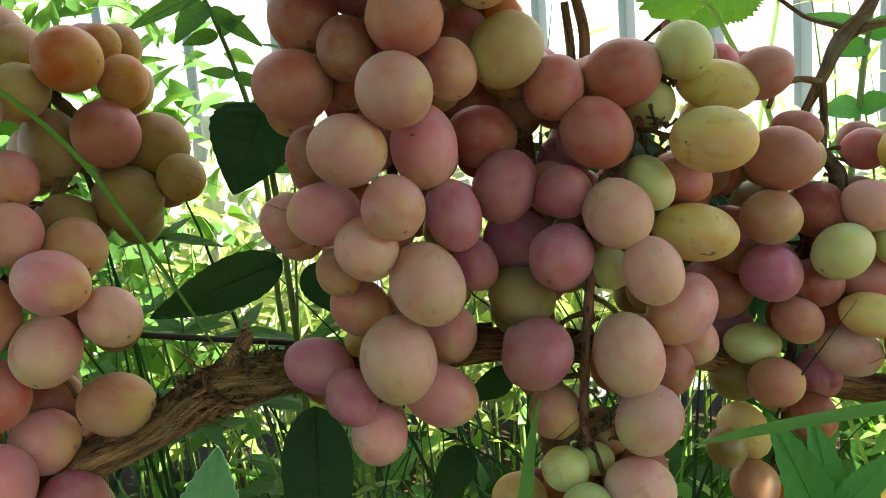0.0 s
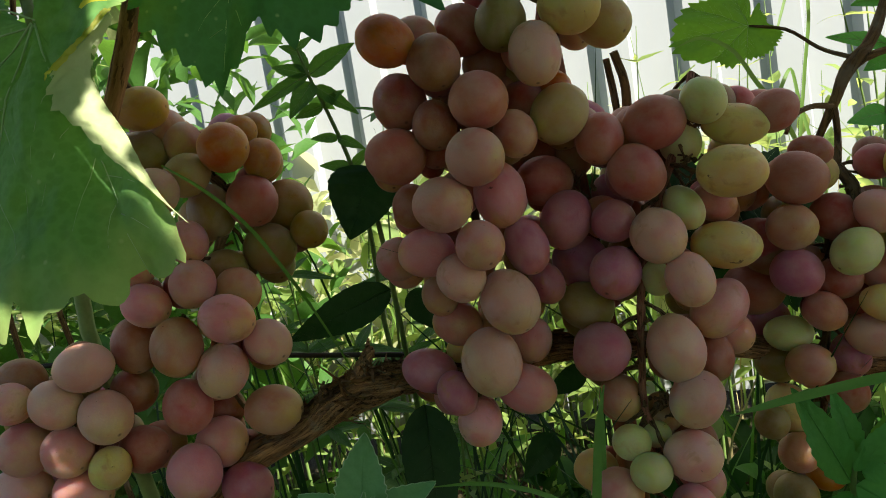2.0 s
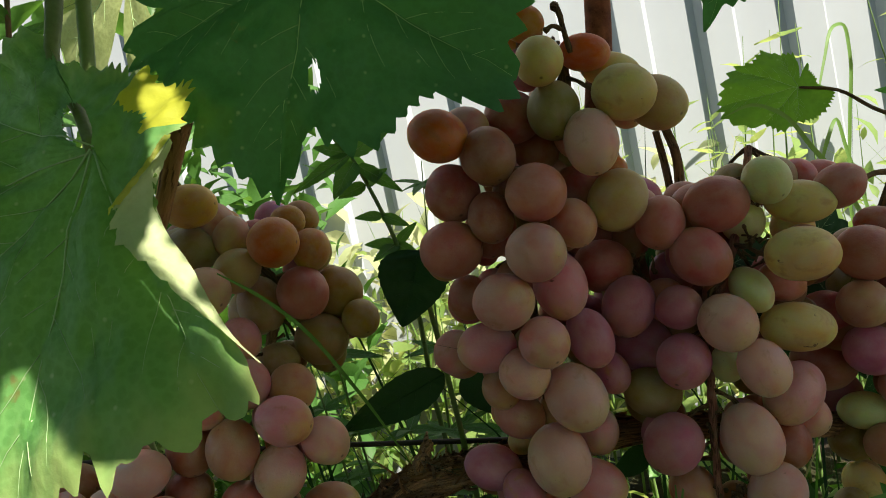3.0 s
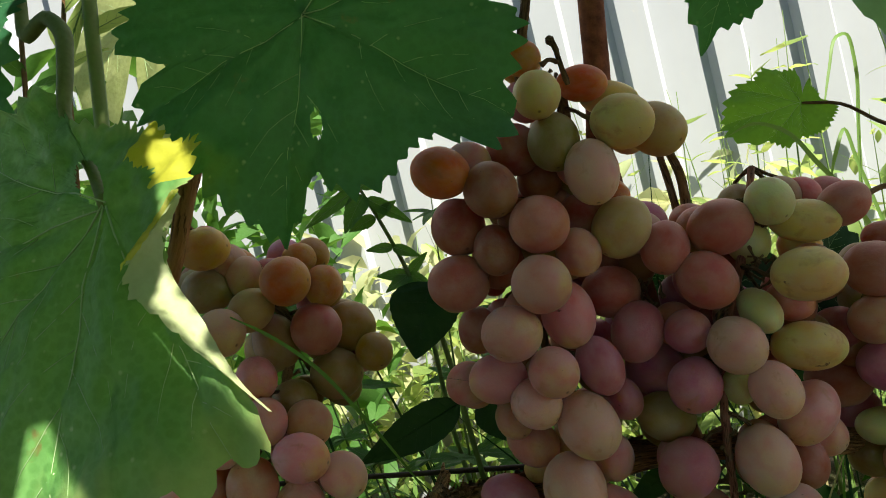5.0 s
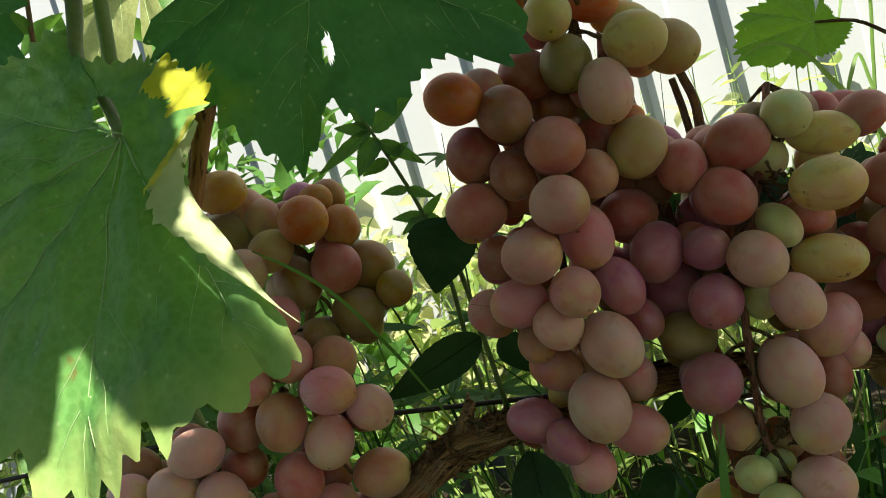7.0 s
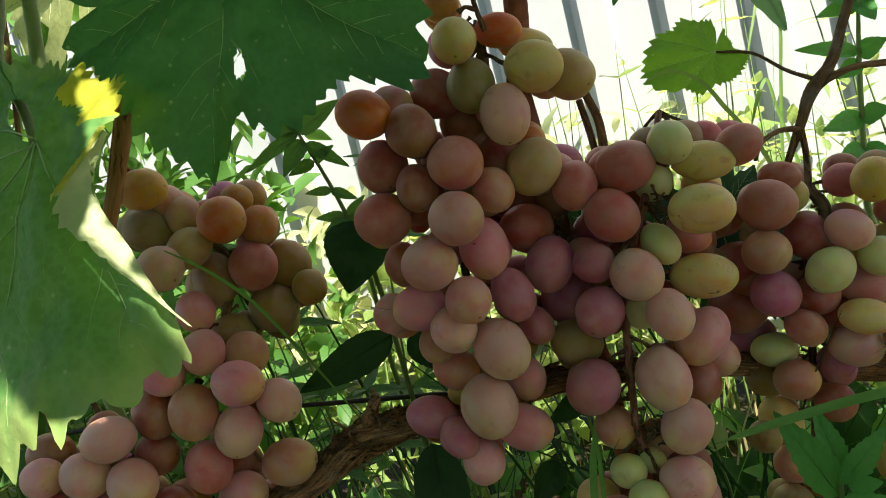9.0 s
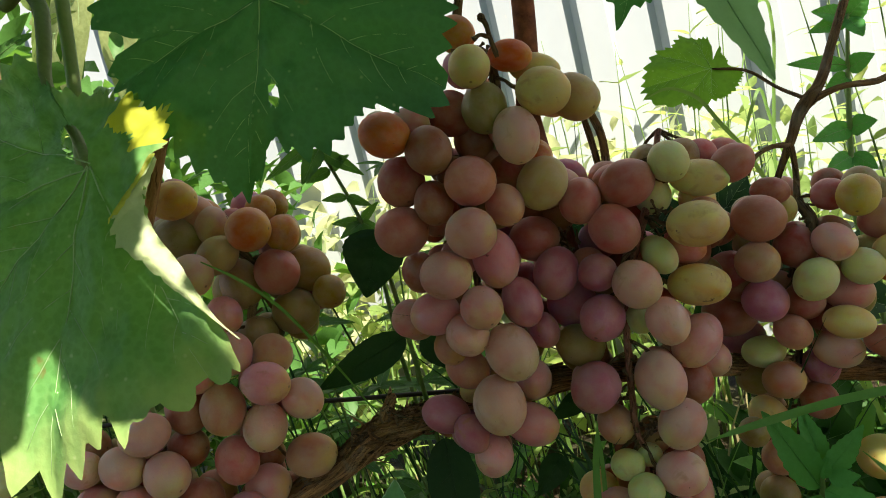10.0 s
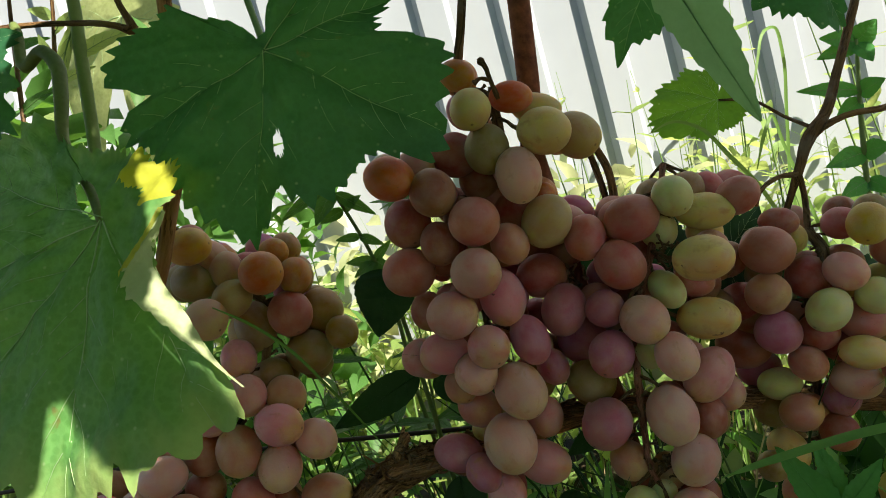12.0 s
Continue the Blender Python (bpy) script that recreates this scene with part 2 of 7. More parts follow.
DRY = leaf_material("dry_grass", (0.34, 0.30, 0.15), (0.46, 0.42, 0.24), (0.4, 0.36, 0.18), 0.3, 0.7, scale=25.0, each=True)
# Weed green darkened so low gaps under the vine look deep in shade.
SHADE_DARK_WEED = leaf_material("shade_dark_weed", (0.012, 0.052, 0.008), (0.026, 0.09, 0.015), (0.05, 0.16, 0.015), 0.28, 0.55, scale=50.0, spec=0.15, each=True)
# Vine leaf paled to look sunlit; the light is in its colour.
VINE_LEAF_LIT = leaf_material("vine_leaf_lit", (0.24, 0.29, 0.11), (0.34, 0.37, 0.17), (0.5, 0.55, 0.2), 0.42, 0.55, True)
BLADE = leaf_material("near_blade", (0.09, 0.25, 0.06), (0.15, 0.33, 0.09), (0.26, 0.54, 0.08), 0.35, 0.5, scale=60.0)
BARK = bark_material("old_bark", (0.16, 0.068, 0.034), (0.80, 0.43, 0.20), 620.0)
BARK_STRIP = bark_material("bark_strip", (0.16, 0.07, 0.04), (0.60, 0.35, 0.20), 240.0, True)
CANE = bark_material("cane_bark", (0.14, 0.070, 0.030), (0.34, 0.19, 0.08), 300.0)
STALK = bark_material("bunch_stalk", (0.10, 0.05, 0.03), (0.26, 0.16, 0.07), 420.0)
PETIOLE = leaf_material("petiole", (0.12, 0.17, 0.045), (0.20, 0.25, 0.08), (0.24, 0.34, 0.06), 0.15, 0.55, scale=80.0)
PALE_STEM = leaf_material("pale_stem", (0.24, 0.34, 0.12), (0.32, 0.42, 0.17), (0.30, 0.44, 0.10), 0.18, 0.55, scale=60.0)
GREEN_STEM = leaf_material("green_stem", (0.11, 0.20, 0.05), (0.18, 0.28, 0.085), (0.20, 0.34, 0.05), 0.15, 0.55, scale=60.0)
RED_STEM = bark_material("red_stem", (0.30, 0.10, 0.075), (0.50, 0.22, 0.15), 700.0)
# Rusty cane bark, lightened to look sunlit though it stands in shade.
CANE_RED = bark_material("lit_rusty_cane", (0.40, 0.18, 0.07), (0.66, 0.35, 0.15), 200.0)


def rust_material():
    m = Nodes("rust")
    c = m.add("TexCoord").outputs["Object"]
    a = m.noise(c, 160.0, 6.0, 0.7)
    col = m.mix(m.ramp(a, 0.35, 0.65), (0.13, 0.035, 0.02), (0.30, 0.10, 0.05))
    m.bump(a, 0.5, 0.001)
    return m.set(color=col, rough=0.8, spec=0.3)


def sheet_material():
    m = Nodes("painted_sheet")
    c = m.add("TexCoord").outputs["Object"]
    a = m.noise(c, 5.0, 5.0, 0.6)
    col = m.mix(m.ramp(a, 0.35, 0.7), (0.350, 0.376, 0.412), (0.310, 0.336, 0.370))
    s = m.add("Mapping")
    m.link(c, s.inputs[0])
    s.inputs["Scale"].default_value = (1.0, 1.0, 0.06)
    streak = m.noise(s.outputs[0], 55.0, 4.0, 0.6)
    col = m.mix(m.ramp(streak, 0.52, 0.7, 0.0, 0.15), col, (0.38, 0.37, 0.345))
    scuff = m.ramp(m.noise(c, 90.0, 3.0, 0.7), 0.68, 0.72, 0.0, 0.4)
    col = m.mix(scuff, col, (0.40, 0.38, 0.36))
    return m.set(color=col, rough=0.45, spec=0.45)


def soil_material():
    m = Nodes("soil")
    c = m.add("TexCoord").outputs["Object"]
    a = m.noise(c, 30.0, 8.0, 0.7)
    col = m.mix(m.ramp(a, 0.3, 0.7), (0.03, 0.022, 0.015), (0.08, 0.058, 0.038))
    col = m.mix(m.ramp(m.noise(c, 3.0, 4.0), 0.45, 0.65), col, (0.03, 0.05, 0.018))
    m.bump(a, 1.0, 0.02)
    return m.set(color=col, rough=0.95, spec=0.1)


RUST, SHEET, SOIL = rust_material(), sheet_material(), soil_material()
WIRE = Nodes("dark_wire").set(color=(0.045, 0.036, 0.03, 1), rough=0.6, spec=0.4, metal=0.4)


# ---- mesh helpers ----
def empty(name, at=(0, 0, 0)):
    ob = new(name)
    ob.empty_display_size = 0.02
    ob.location = at
    return ob


def part(name, bm, material, parent=None, label="", smooth=True):
    """Links a bmesh as one mesh object, under a thing where one is given."""
    me = bpy.data.meshes.new(name)
    bm.to_mesh(me)
    bm.free()
    return part_of(name, me, material, parent, label, smooth)


def part_of(name, me, material, parent=None, label="", smooth=True):
    if not me.materials:
        me.materials.append(material)
        if smooth:
            me.shade_smooth()
    ob = new(name, me)
    if parent:
        ob.parent = parent
        ob.matrix_parent_inverse = Matrix.Translation(-parent.location)
    return tagged(ob, label)


def smooth_line(points, steps):
    """A smooth line through the points, whose fourth number is a radius; tangents weighted by the spacing."""
    pts = [np.array(p, float) for p in points]
    gap = [max(float(np.linalg.norm(b[:3] - a[:3])), 1e-6) for a, b in zip(pts, pts[1:])]
    slope = [(b - a) / g for a, b, g in zip(pts, pts[1:], gap)]
    tang = [slope[0]]
    for i in range(1, len(pts) - 1):
        tang.append((slope[i - 1] * gap[i] + slope[i] * gap[i - 1]) / (gap[i] + gap[i - 1]))
    tang.append(slope[-1])
    out = []
    for i, g in enumerate(gap):
        for k in range(steps):
            u = k / steps
            h = (2 * u ** 3 - 3 * u * u + 1, (u ** 3 - 2 * u * u + u) * g, -2 * u ** 3 + 3 * u * u, (u ** 3 - u * u) * g)
            p = h[0] * pts[i] + h[1] * tang[i] + h[2] * pts[i + 1] + h[3] * tang[i + 1]
            p[3] = pts[i][3] + (pts[i + 1][3] - pts[i][3]) * (3 * u * u - 2 * u ** 3)
            out.append(p)
    out.append(pts[-1])
    return out


def tube(bm, points, sides=8, steps=4, rough=0.0, seed=0.0, fine=60.0):
    """A round tube along points (x, y, z, radius), closed at both ends."""
    line = smooth_line(points, steps)
    rings, side = [], Vector((0.13, 0.95, 0.2))
    for i, p in enumerate(line):
        a, b = line[max(i - 1, 0)], line[min(i + 1, len(line) - 1)]
        along = Vector(b[:3] - a[:3]).normalized()
        u = (side - along * side.dot(along)).normalized()
        v = along.cross(u)
        ring = []
        for k in range(sides):
            th = 2 * math.pi * k / sides
            r = p[3]
            if rough:
                r *= 1 + rough * noise.noise((math.cos(th) * 2.2 + seed, math.sin(th) * 2.2, i * fine / 100)) \
                    + rough * 0.6 * noise.noise((math.cos(th) * 7 + seed, math.sin(th) * 7, i * fine / 160))
            ring.append(bm.verts.new(Vector(p[:3]) + (u * math.cos(th) + v * math.sin(th)) * r))
        rings.append(ring)
    uv = bm.loops.layers.uv.verify()
    run = [0.0]
    for a, b in zip(line, line[1:]):
        run.append(run[-1] + float(np.linalg.norm(b[:3] - a[:3])))
    for i, (a, b) in enumerate(zip(rings, rings[1:])):
        girth = 2 * math.pi * float(line[i][3]) / sides
        for k in range(sides):
            f = bm.faces.new((a[k], a[(k + 1) % sides], b[(k + 1) % sides], b[k]))
            for loop, (u, w) in zip(f.loops, ((k, i), (k + 1, i), (k + 1, i + 1), (k, i + 1))):
                loop[uv].uv = (u * girth + seed, run[w])
    bm.faces.new(rings[0][::-1])
    bm.faces.new(rings[-1])
    return bm


def stem(name, points, material, parent=None, label="", sides=8, rough=0.0, steps=4, seed=0.0):
    return part(name, tube(bmesh.new(), points, sides, steps, rough, seed), material, parent, label)


def ribbon(bm, points, facing=(0, -1, 0.2), fold=0.25, steps=5):
    """A grass blade along points (x, y, z, half width), keeled along its middle."""
    line = smooth_line(points, steps)
    rows = []
    for i, p in enumerate(line):
        a, b = line[max(i - 1, 0)], line[min(i + 1, len(line) - 1)]
        along = Vector(b[:3] - a[:3]).normalized()
        across = along.cross(Vector(facing)).normalized()
        out = across.cross(along).normalized()
        c, wide = Vector(p[:3]), max(float(p[3]), 0.0001)
        rows.append([bm.verts.new(c - across * wide), bm.verts.new(c - out * wide * fold), bm.verts.new(c + across * wide)])
    for a, b in zip(rows, rows[1:]):
        for k in (0, 1):
            bm.faces.new((a[k], a[k + 1], b[k + 1], b[k]))
    return bm


def ovate(base, tip, width, facing=(0, -1, 0.3), teeth=7, cup=0.15, droop=0.12, depth=0.10, seed=0.0):
    """A pointed leaf from base to tip with a toothed edge, a sunk midrib and side veins."""
    base, tip = Vector(base), Vector(tip)
    axis = tip - base
    length = axis.length
    axis.normalize()
    across = axis.cross(Vector(facing)).normalized()
    up = across.cross(axis).normalized()
    bm = bmesh.new()
    n, m = teeth * 4, 5
    rows = []
    for i in range(n + 1):
        u = i / n
        half = width * 0.56 * (math.sin(math.pi * u ** 0.74) ** 0.8 * (1.05 - 0.35 * u) if 0 < u < 1 else 0) + 0.0003
        saw = (u * teeth) % 1.0
        half *= 1 + depth * (saw - 0.5) * (1 if 0.08 < u < 0.95 else 0)
        row = []
        for k in range(-m, m + 1):
            s = k / m
            lift = cup * half * abs(s) ** 1.4 - droop * length * u * u
            lift += 0.05 * width * math.sin((u * 12 - abs(s) * 3.0) * math.pi) * abs(s) * (1 - abs(s)) * 1.4
            lift += 0.06 * width * noise.noise((u * 3 + seed, s * 1.4, seed * 2.3))
            row.append(bm.verts.new(base + axis * (length * u) + across * (half * s) + up * lift))
        rows.append(row)
    for a, b in zip(rows, rows[1:]):
        for k in range(2 * m):
            bm.faces.new((a[k], a[k + 1], b[k + 1], b[k]))
    return bm


def leaf_radius(ctrl, deg, teeth, seed, deep=0.125):
    """Distance from the leaf's foot to its edge: lobes and bays between them, with a saw edge on top."""
    deg %= 360
    r = ctrl[0][1]
    for (a, ra), (b, rb) in zip(ctrl, ctrl[1:] + [(ctrl[0][0] + 360, ctrl[0][1])]):
        d = deg if deg >= ctrl[0][0] else deg + 360
        if a <= d <= b:
            u = (d - a) / max(b - a, 1e-6)
            r = ra + (rb - ra) * u
            break
    s = (deg * teeth / 360 + 0.35 * math.sin(deg * 0.13 + seed)) % 1.0
    saw = s / 0.62 if s < 0.62 else (1 - s) / 0.38
    return r * (1.007 - deep * 0.5 + deep * saw * (0.7 + 0.5 * noise.noise((deg * 0.06, seed, 0.3))))


def vine_leaf(name, foot, normal, ctrl, material, parent, label="", teeth=54, bend=2.2, bulge=0.05, seed=1.0,
              veins=5, curl=None, hole=None, rim=None, slope=0.0, ruffle=1.0, deep=0.125):
    """A lobed vine leaf with raised veins. ctrl: the edge's (degrees, metres) about the foot. curl: (degree, half width, start, turn)
    rolls that stretch of the edge over; hole: (degrees, metres, half length, half width) is a torn gap."""
    foot, nrm = Vector(foot), Vector(normal).normalized()
    up = (Vector((0, 0, 1)) - nrm * nrm.z)
    up = up.normalized() if up.length > 1e-3 else Vector((0, 1, 0))
    right = up.cross(nrm)
    reach = max(r for _, r in ctrl)
    tips = sorted(ctrl, key=lambda c: -c[1])
    mains = []
    for d, r in tips:
        if all(abs((d - e + 180) % 360 - 180) > 34 for e, _ in mains):
            mains.append((d, r))
        if len(mains) == veins:
            break

    def height(x, y):
        r = math.hypot(x, y)
        deg = math.degrees(math.atan2(y, x)) % 360
        off = min(abs((deg - e + 180) % 360 - 180) for e, _ in mains)
        h = bulge * r * (math.sin(min(off / 20.0, 1.0) * math.pi * 0.5) - 0.5)
        h += -bend * r * r + slope * y
        h += 0.018 * reach * noise.noise((x * 22 / reach * 0.1 + seed, y * 2.2 / reach, seed * 3))
        h += 0.012 * ruffle * reach * noise.noise((x * 7 / reach + seed, y * 7 / reach, seed))
        h += 0.005 * ruffle * reach * noise.noise((x * 20 / reach + seed, y * 20 / reach, seed))
        return h

    def place(x, y, extra=0.0):
        return foot + right * x + up * y + nrm * (height(x, y) + extra)

    around, rings = 400, 24
    bm = bmesh.new()
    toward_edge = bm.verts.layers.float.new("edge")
    centre = bm.verts.new(place(0, 0))
    grid = []
    for k in range(around):
        deg = k * 360 / around
        edge = leaf_radius(ctrl, deg, teeth, seed, deep)
        col = []
        for j in range(1, rings + 1):
            r = edge * (j / rings) ** 0.9
            x, y, extra = r * math.cos(radians(deg)), r * math.sin(radians(deg)), 0.0
            if curl:
                cd, wide, start, turn = curl
                off = abs((deg - cd + 180) % 360 - 180)
                if off < wide and r > edge * start:
                    w = math.cos(off / wide * math.pi / 2) ** 0.6
                    over = (r / edge - start) / (1 - start) * w
                    keep = edge * start + (r - edge * start) * (1 - w) + math.sin(over * turn) * edge * (1 - start) / turn * w
                    x, y = keep * math.cos(radians(deg)), keep * math.sin(radians(deg))
                    extra = (1 - math.cos(over * turn)) * edge * (1 - start) / turn * w
            col.append(bm.verts.new(place(x, y, extra)))
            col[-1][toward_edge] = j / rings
        grid.append(col)
    for k in range(around):
        a, b = grid[k], grid[(k + 1) % around]
        bm.faces.new((centre, a[0], b[0]))
        for j in range(rings - 1):
            bm.faces.new((a[j], a[j + 1], b[j + 1], b[j]))
    if hole:
        hd, hr, hl, hw = hole
        c = Vector((math.cos(radians(hd)), math.sin(radians(hd))))
        gone = []
        for f in bm.faces:
            q = f.calc_center_median() - foot
            p = Vector((q.dot(right), q.dot(up)))
            along, side = p.dot(c) - hr, p.dot(Vector((-c.y, c.x)))
            if (along / hl) ** 2 + (side / hw) ** 2 < 1:
                gone.append(f)
        bmesh.ops.delete(bm, geom=gone, context="FACES")
    leaf = part(name, bm, material, parent, label)
    if rim:
        for entry in rim:
            leaf.data.materials.append(entry[0])
        for p in leaf.data.polygons:
            q = p.center - foot
            deg = math.degrees(math.atan2(q.dot(up), q.dot(right))) % 360
            for slot, (_, cd, wide, frac) in enumerate(rim):
                off = abs((deg - cd + 180) % 360 - 180)
                if off < wide and math.hypot(q.dot(up), q.dot(right)) > frac * leaf_radius(ctrl, deg, teeth, seed) * (1 + 0.12 * noise.noise(q * 60)):
                    p.material_index = slot + 1
    for d, r in mains:
        vb = bmesh.new()
        c, s = math.cos(radians(d)), math.sin(radians(d))
        pts = []
        for j in range(9):
            q = r * 0.93 * j / 8
            wob = 0.012 * r * math.sin(j * 1.1 + d)
            x, y = q * c - wob * s, q * s + wob * c
            pts.append((*place(x, y, 0.0002), reach * 0.0032 * (1 - 0.86 * j / 8)))
        tube(vb, pts, 5, 1)
        for j in range(1, 6):
            for side in (-1, 1):
                q = r * (0.10 + 0.15 * j + (0.05 if side > 0 else 0.0))
                e = radians(d + side * (52 - 3 * j + 6 * math.sin(j * 2.3 + d)))
                ln = r * 0.36 * (1 - 0.12 * j)
                pts = []
                for i in range(5):
                    w = ln * i / 4
                    f2 = e - side * 0.05 * i
                    x, y = q * c + w * math.cos(f2), q * s + w * math.sin(f2)
                    if math.hypot(x, y) > 0.9 * leaf_radius(ctrl, math.degrees(math.atan2(y, x)), teeth, seed):
                        break
                    pts.append((*place(x, y, 0.0001), reach * 0.0015 * (1 - 0.75 * i / 4)))
                if len(pts) > 2:
                    tube(vb, pts, 4, 1)
        rib = part("vein", vb, VINE_VEIN, leaf, "pale raised vein")
        rib.matrix_parent_inverse = Matrix()
    return leaf


# ---- ground and fence ----
bm = bmesh.new()
near = bmesh.ops.create_grid(bm, x_segments=110, y_segments=110, size=2.2)["verts"]
for v in near:
    fade = max(0.0, 1 - v.co.length / 2.2)
    v.co.z = 0.03 * noise.noise(v.co * 3) * fade + 0.012 * noise.noise(v.co * 14) * fade
for q in range(4):
    c, s = (1, 0, -1, 0)[q], (0, 1, 0, -1)[q]
    pts = [(2.2, -2.2), (400, -400), (400, 400), (2.2, 2.2)]
    bm.faces.new([bm.verts.new((x * c - y * s, x * s + y * c, -0.0005)) for x, y in pts])
ground = part("ground", bm, SOIL, label="dark garden soil under grass and weeds")
ground.location = (0, 0.6, 0)
tagged(ground, category="ground", kind="structure")


def fence_sheet(x0, count, parent, back):
    """A painted steel sheet with trapezoid ribs every 115 mm, and its screws."""
    pitch, deep, z0, z1 = 0.115, 0.014, 0.03, 1.75
    prof = []
    for i in range(count):
        a = x0 + i * pitch
        prof += [(a, 0), (a + 0.062, 0), (a + 0.070, -deep), (a + 0.107, -deep)]
    prof.append((x0 + count * pitch + 0.004, 0.0))
    bm = bmesh.new()
    layers = []
    for thick in (0.0, 0.0012):
        rows = []
        for z, wave in ((z0, 9.0), (0.9, 7.0), (z1, 0.0)):
            rows.append([bm.verts.new((x, FENCE_Y + back + thick + y + 0.0015 * math.sin(x * wave), z)) for x, y in prof])
        layers.append(rows)
        for a, b in zip(rows, rows[1:]):
            for k in range(len(prof) - 1):
                quad = (a[k], a[k + 1], b[k + 1], b[k])
                bm.faces.new(quad if not thick else quad[::-1])
    front, rear = layers
    for j in (0, 2):
        for k in range(len(prof) - 1):
            quad = (rear[j][k], rear[j][k + 1], front[j][k + 1], front[j][k])
            bm.faces.new(quad if j == 0 else quad[::-1])
    return part("sheet", bm, SHEET, parent, smooth=False)


FENCE_Y = 1.0
fence = tagged(empty("fence", (0, FENCE_Y, 0)), "white painted ribbed steel sheet fence behind the weeds", "fence", kind="structure")
for k in range(-3, 4):
    fence_sheet(0.088 - 0.575 + k * 1.15, 10, fence, 0.003 * (k % 2))
rail = bmesh.new()
bmesh.ops.create_cube(rail, size=1.0, matrix=Matrix.LocRotScale((0, FENCE_Y + 0.034, 1.35), None, (8.0, 0.04, 0.04)))
part("rail", rail, RUST, fence, "rusty steel fence rail", smooth=False)

# ---- the vine: trunk, canes, leaves ----
vine = tagged(empty("grapevine", (-0.2, 0.27, 0.0)), "old grapevine with shredded brown bark and green leaves", "grapevine")
TRUNK = [
    (-0.30, 0.262, 0.02, 0.017), (-0.235, 0.262, 0.16, 0.0165), (-0.185, 0.262, 0.235, 0.016),
    (*(-0.1373, 0.2620, 0.2932), 0.0068), (*(-0.1108, 0.2620, 0.3042), 0.0070),
    (*(-0.0865, 0.2620, 0.3167), 0.0085), (*(-0.0646, 0.2640, 0.3207), 0.0074),
    (*(-0.0437, 0.2680, 0.3201), 0.0064), (*(-0.0115, 0.2780, 0.3192), 0.0057),
    (*(0.0115, 0.2860, 0.3199), 0.0059), (*(0.0470, 0.2900, 0.3153), 0.0055),
    (*(0.0977, 0.2920, 0.3072), 0.0051), (*(0.1402, 0.3180, 0.2895), 0.0056),
    (*(0.1955, 0.3220, 0.2734), 0.0062), (*(0.2413, 0.3250, 0.2627), 0.0063),
    (0.42, 0.33, 0.27, 0.011), (0.75, 0.34, 0.27, 0.010),
]
bm = bmesh.new()
tube(bm, TRUNK, 40, 12, 0.28, 3.0, 9.0)
trunk = part("trunk", bm, BARK, vine, "low trunk with shredded reddish brown bark")
rng = random.Random(5)
line = smooth_line(TRUNK, 12)
for k in range(290):
    i = rng.randrange(26, len(line) - 34) if k < 110 else rng.randrange(44, 100)
    n = rng.randrange(4, 11)
    th = rng.uniform(-2.6, 0.9)
    lift = rng.uniform(0.0002, 0.0022) if k < 190 else rng.uniform(0.001, 0.0036)
    pts = []
    for j in range(n):
        p = line[min(i + j, len(line) - 1)]
        q = line[min(i + j + 1, len(line) - 1)]
        along = Vector(q[:3] - p[:3])
        along = along.normalized() if along.length > 0 else Vector((1, 0, 0))
        u = (Vector((0, 0, 1)) - along * along.z).normalized()
        v = along.cross(u)
        t2 = th + 0.05 * j
        e = abs(j / (n - 1) - 0.4)
        r = p[3] * 1.04 + lift * (e * 2.2) ** 2
        pts.append((*(Vector(p[:3]) + (u * math.cos(t2) + v * math.sin(t2)) * r), 0.0012 * rng.uniform(0.3, 1.5) * (1.15 - j / n)))
    b2 = ribbon(bmesh.new(), pts, facing=(0, -1, 0.6), fold=0.5, steps=2)
    bmesh.ops.solidify(b2, geom=b2.faces[:], thickness=0.0004)
    strip = part("bark_strip", b2, BARK_STRIP, trunk)
    strip.matrix_parent_inverse = Matrix()
for k in range(90):
    i = rng.randrange(30, 104)
    n, th = rng.randrange(6, 13), rng.uniform(-2.4, 0.7)
    wide, lift = rng.uniform(0.0012, 0.0034), rng.uniform(0.0003, 0.0017)
    pts = []
    for j in range(n):
        p, q = line[min(i + j, len(line) - 1)], line[min(i + j + 1, len(line) - 1)]
        along = Vector(q[:3] - p[:3]).normalized()
        u = (Vector((0, 0, 1)) - along * along.z).normalized()
        v = along.cross(u)
        t2 = th + 0.03 * j + 0.06 * math.sin(j * 1.7 + k)
        face = u * math.cos(t2) + v * math.sin(t2)
        if j == 0:
            out_dir = face
        r = p[3] * 1.02 + lift * (1 + 3.0 * max(0.0, j / (n - 1) - 0.7))
        pts.append((*(Vector(p[:3]) + face * r), wide * (0.35 + 0.65 * math.sin(math.pi * (j + 0.6) / (n + 0.4))) * rng.uniform(0.75, 1.15)))
    b2 = ribbon(bmesh.new(), pts, facing=tuple(out_dir), fold=-0.18, steps=3)
    bmesh.ops.solidify(b2, geom=b2.faces[:], thickness=0.0007)
    strip = part("bark_flake", b2, BARK_STRIP if k % 5 < 2 else BARK, trunk)
    strip.matrix_parent_inverse = Matrix()
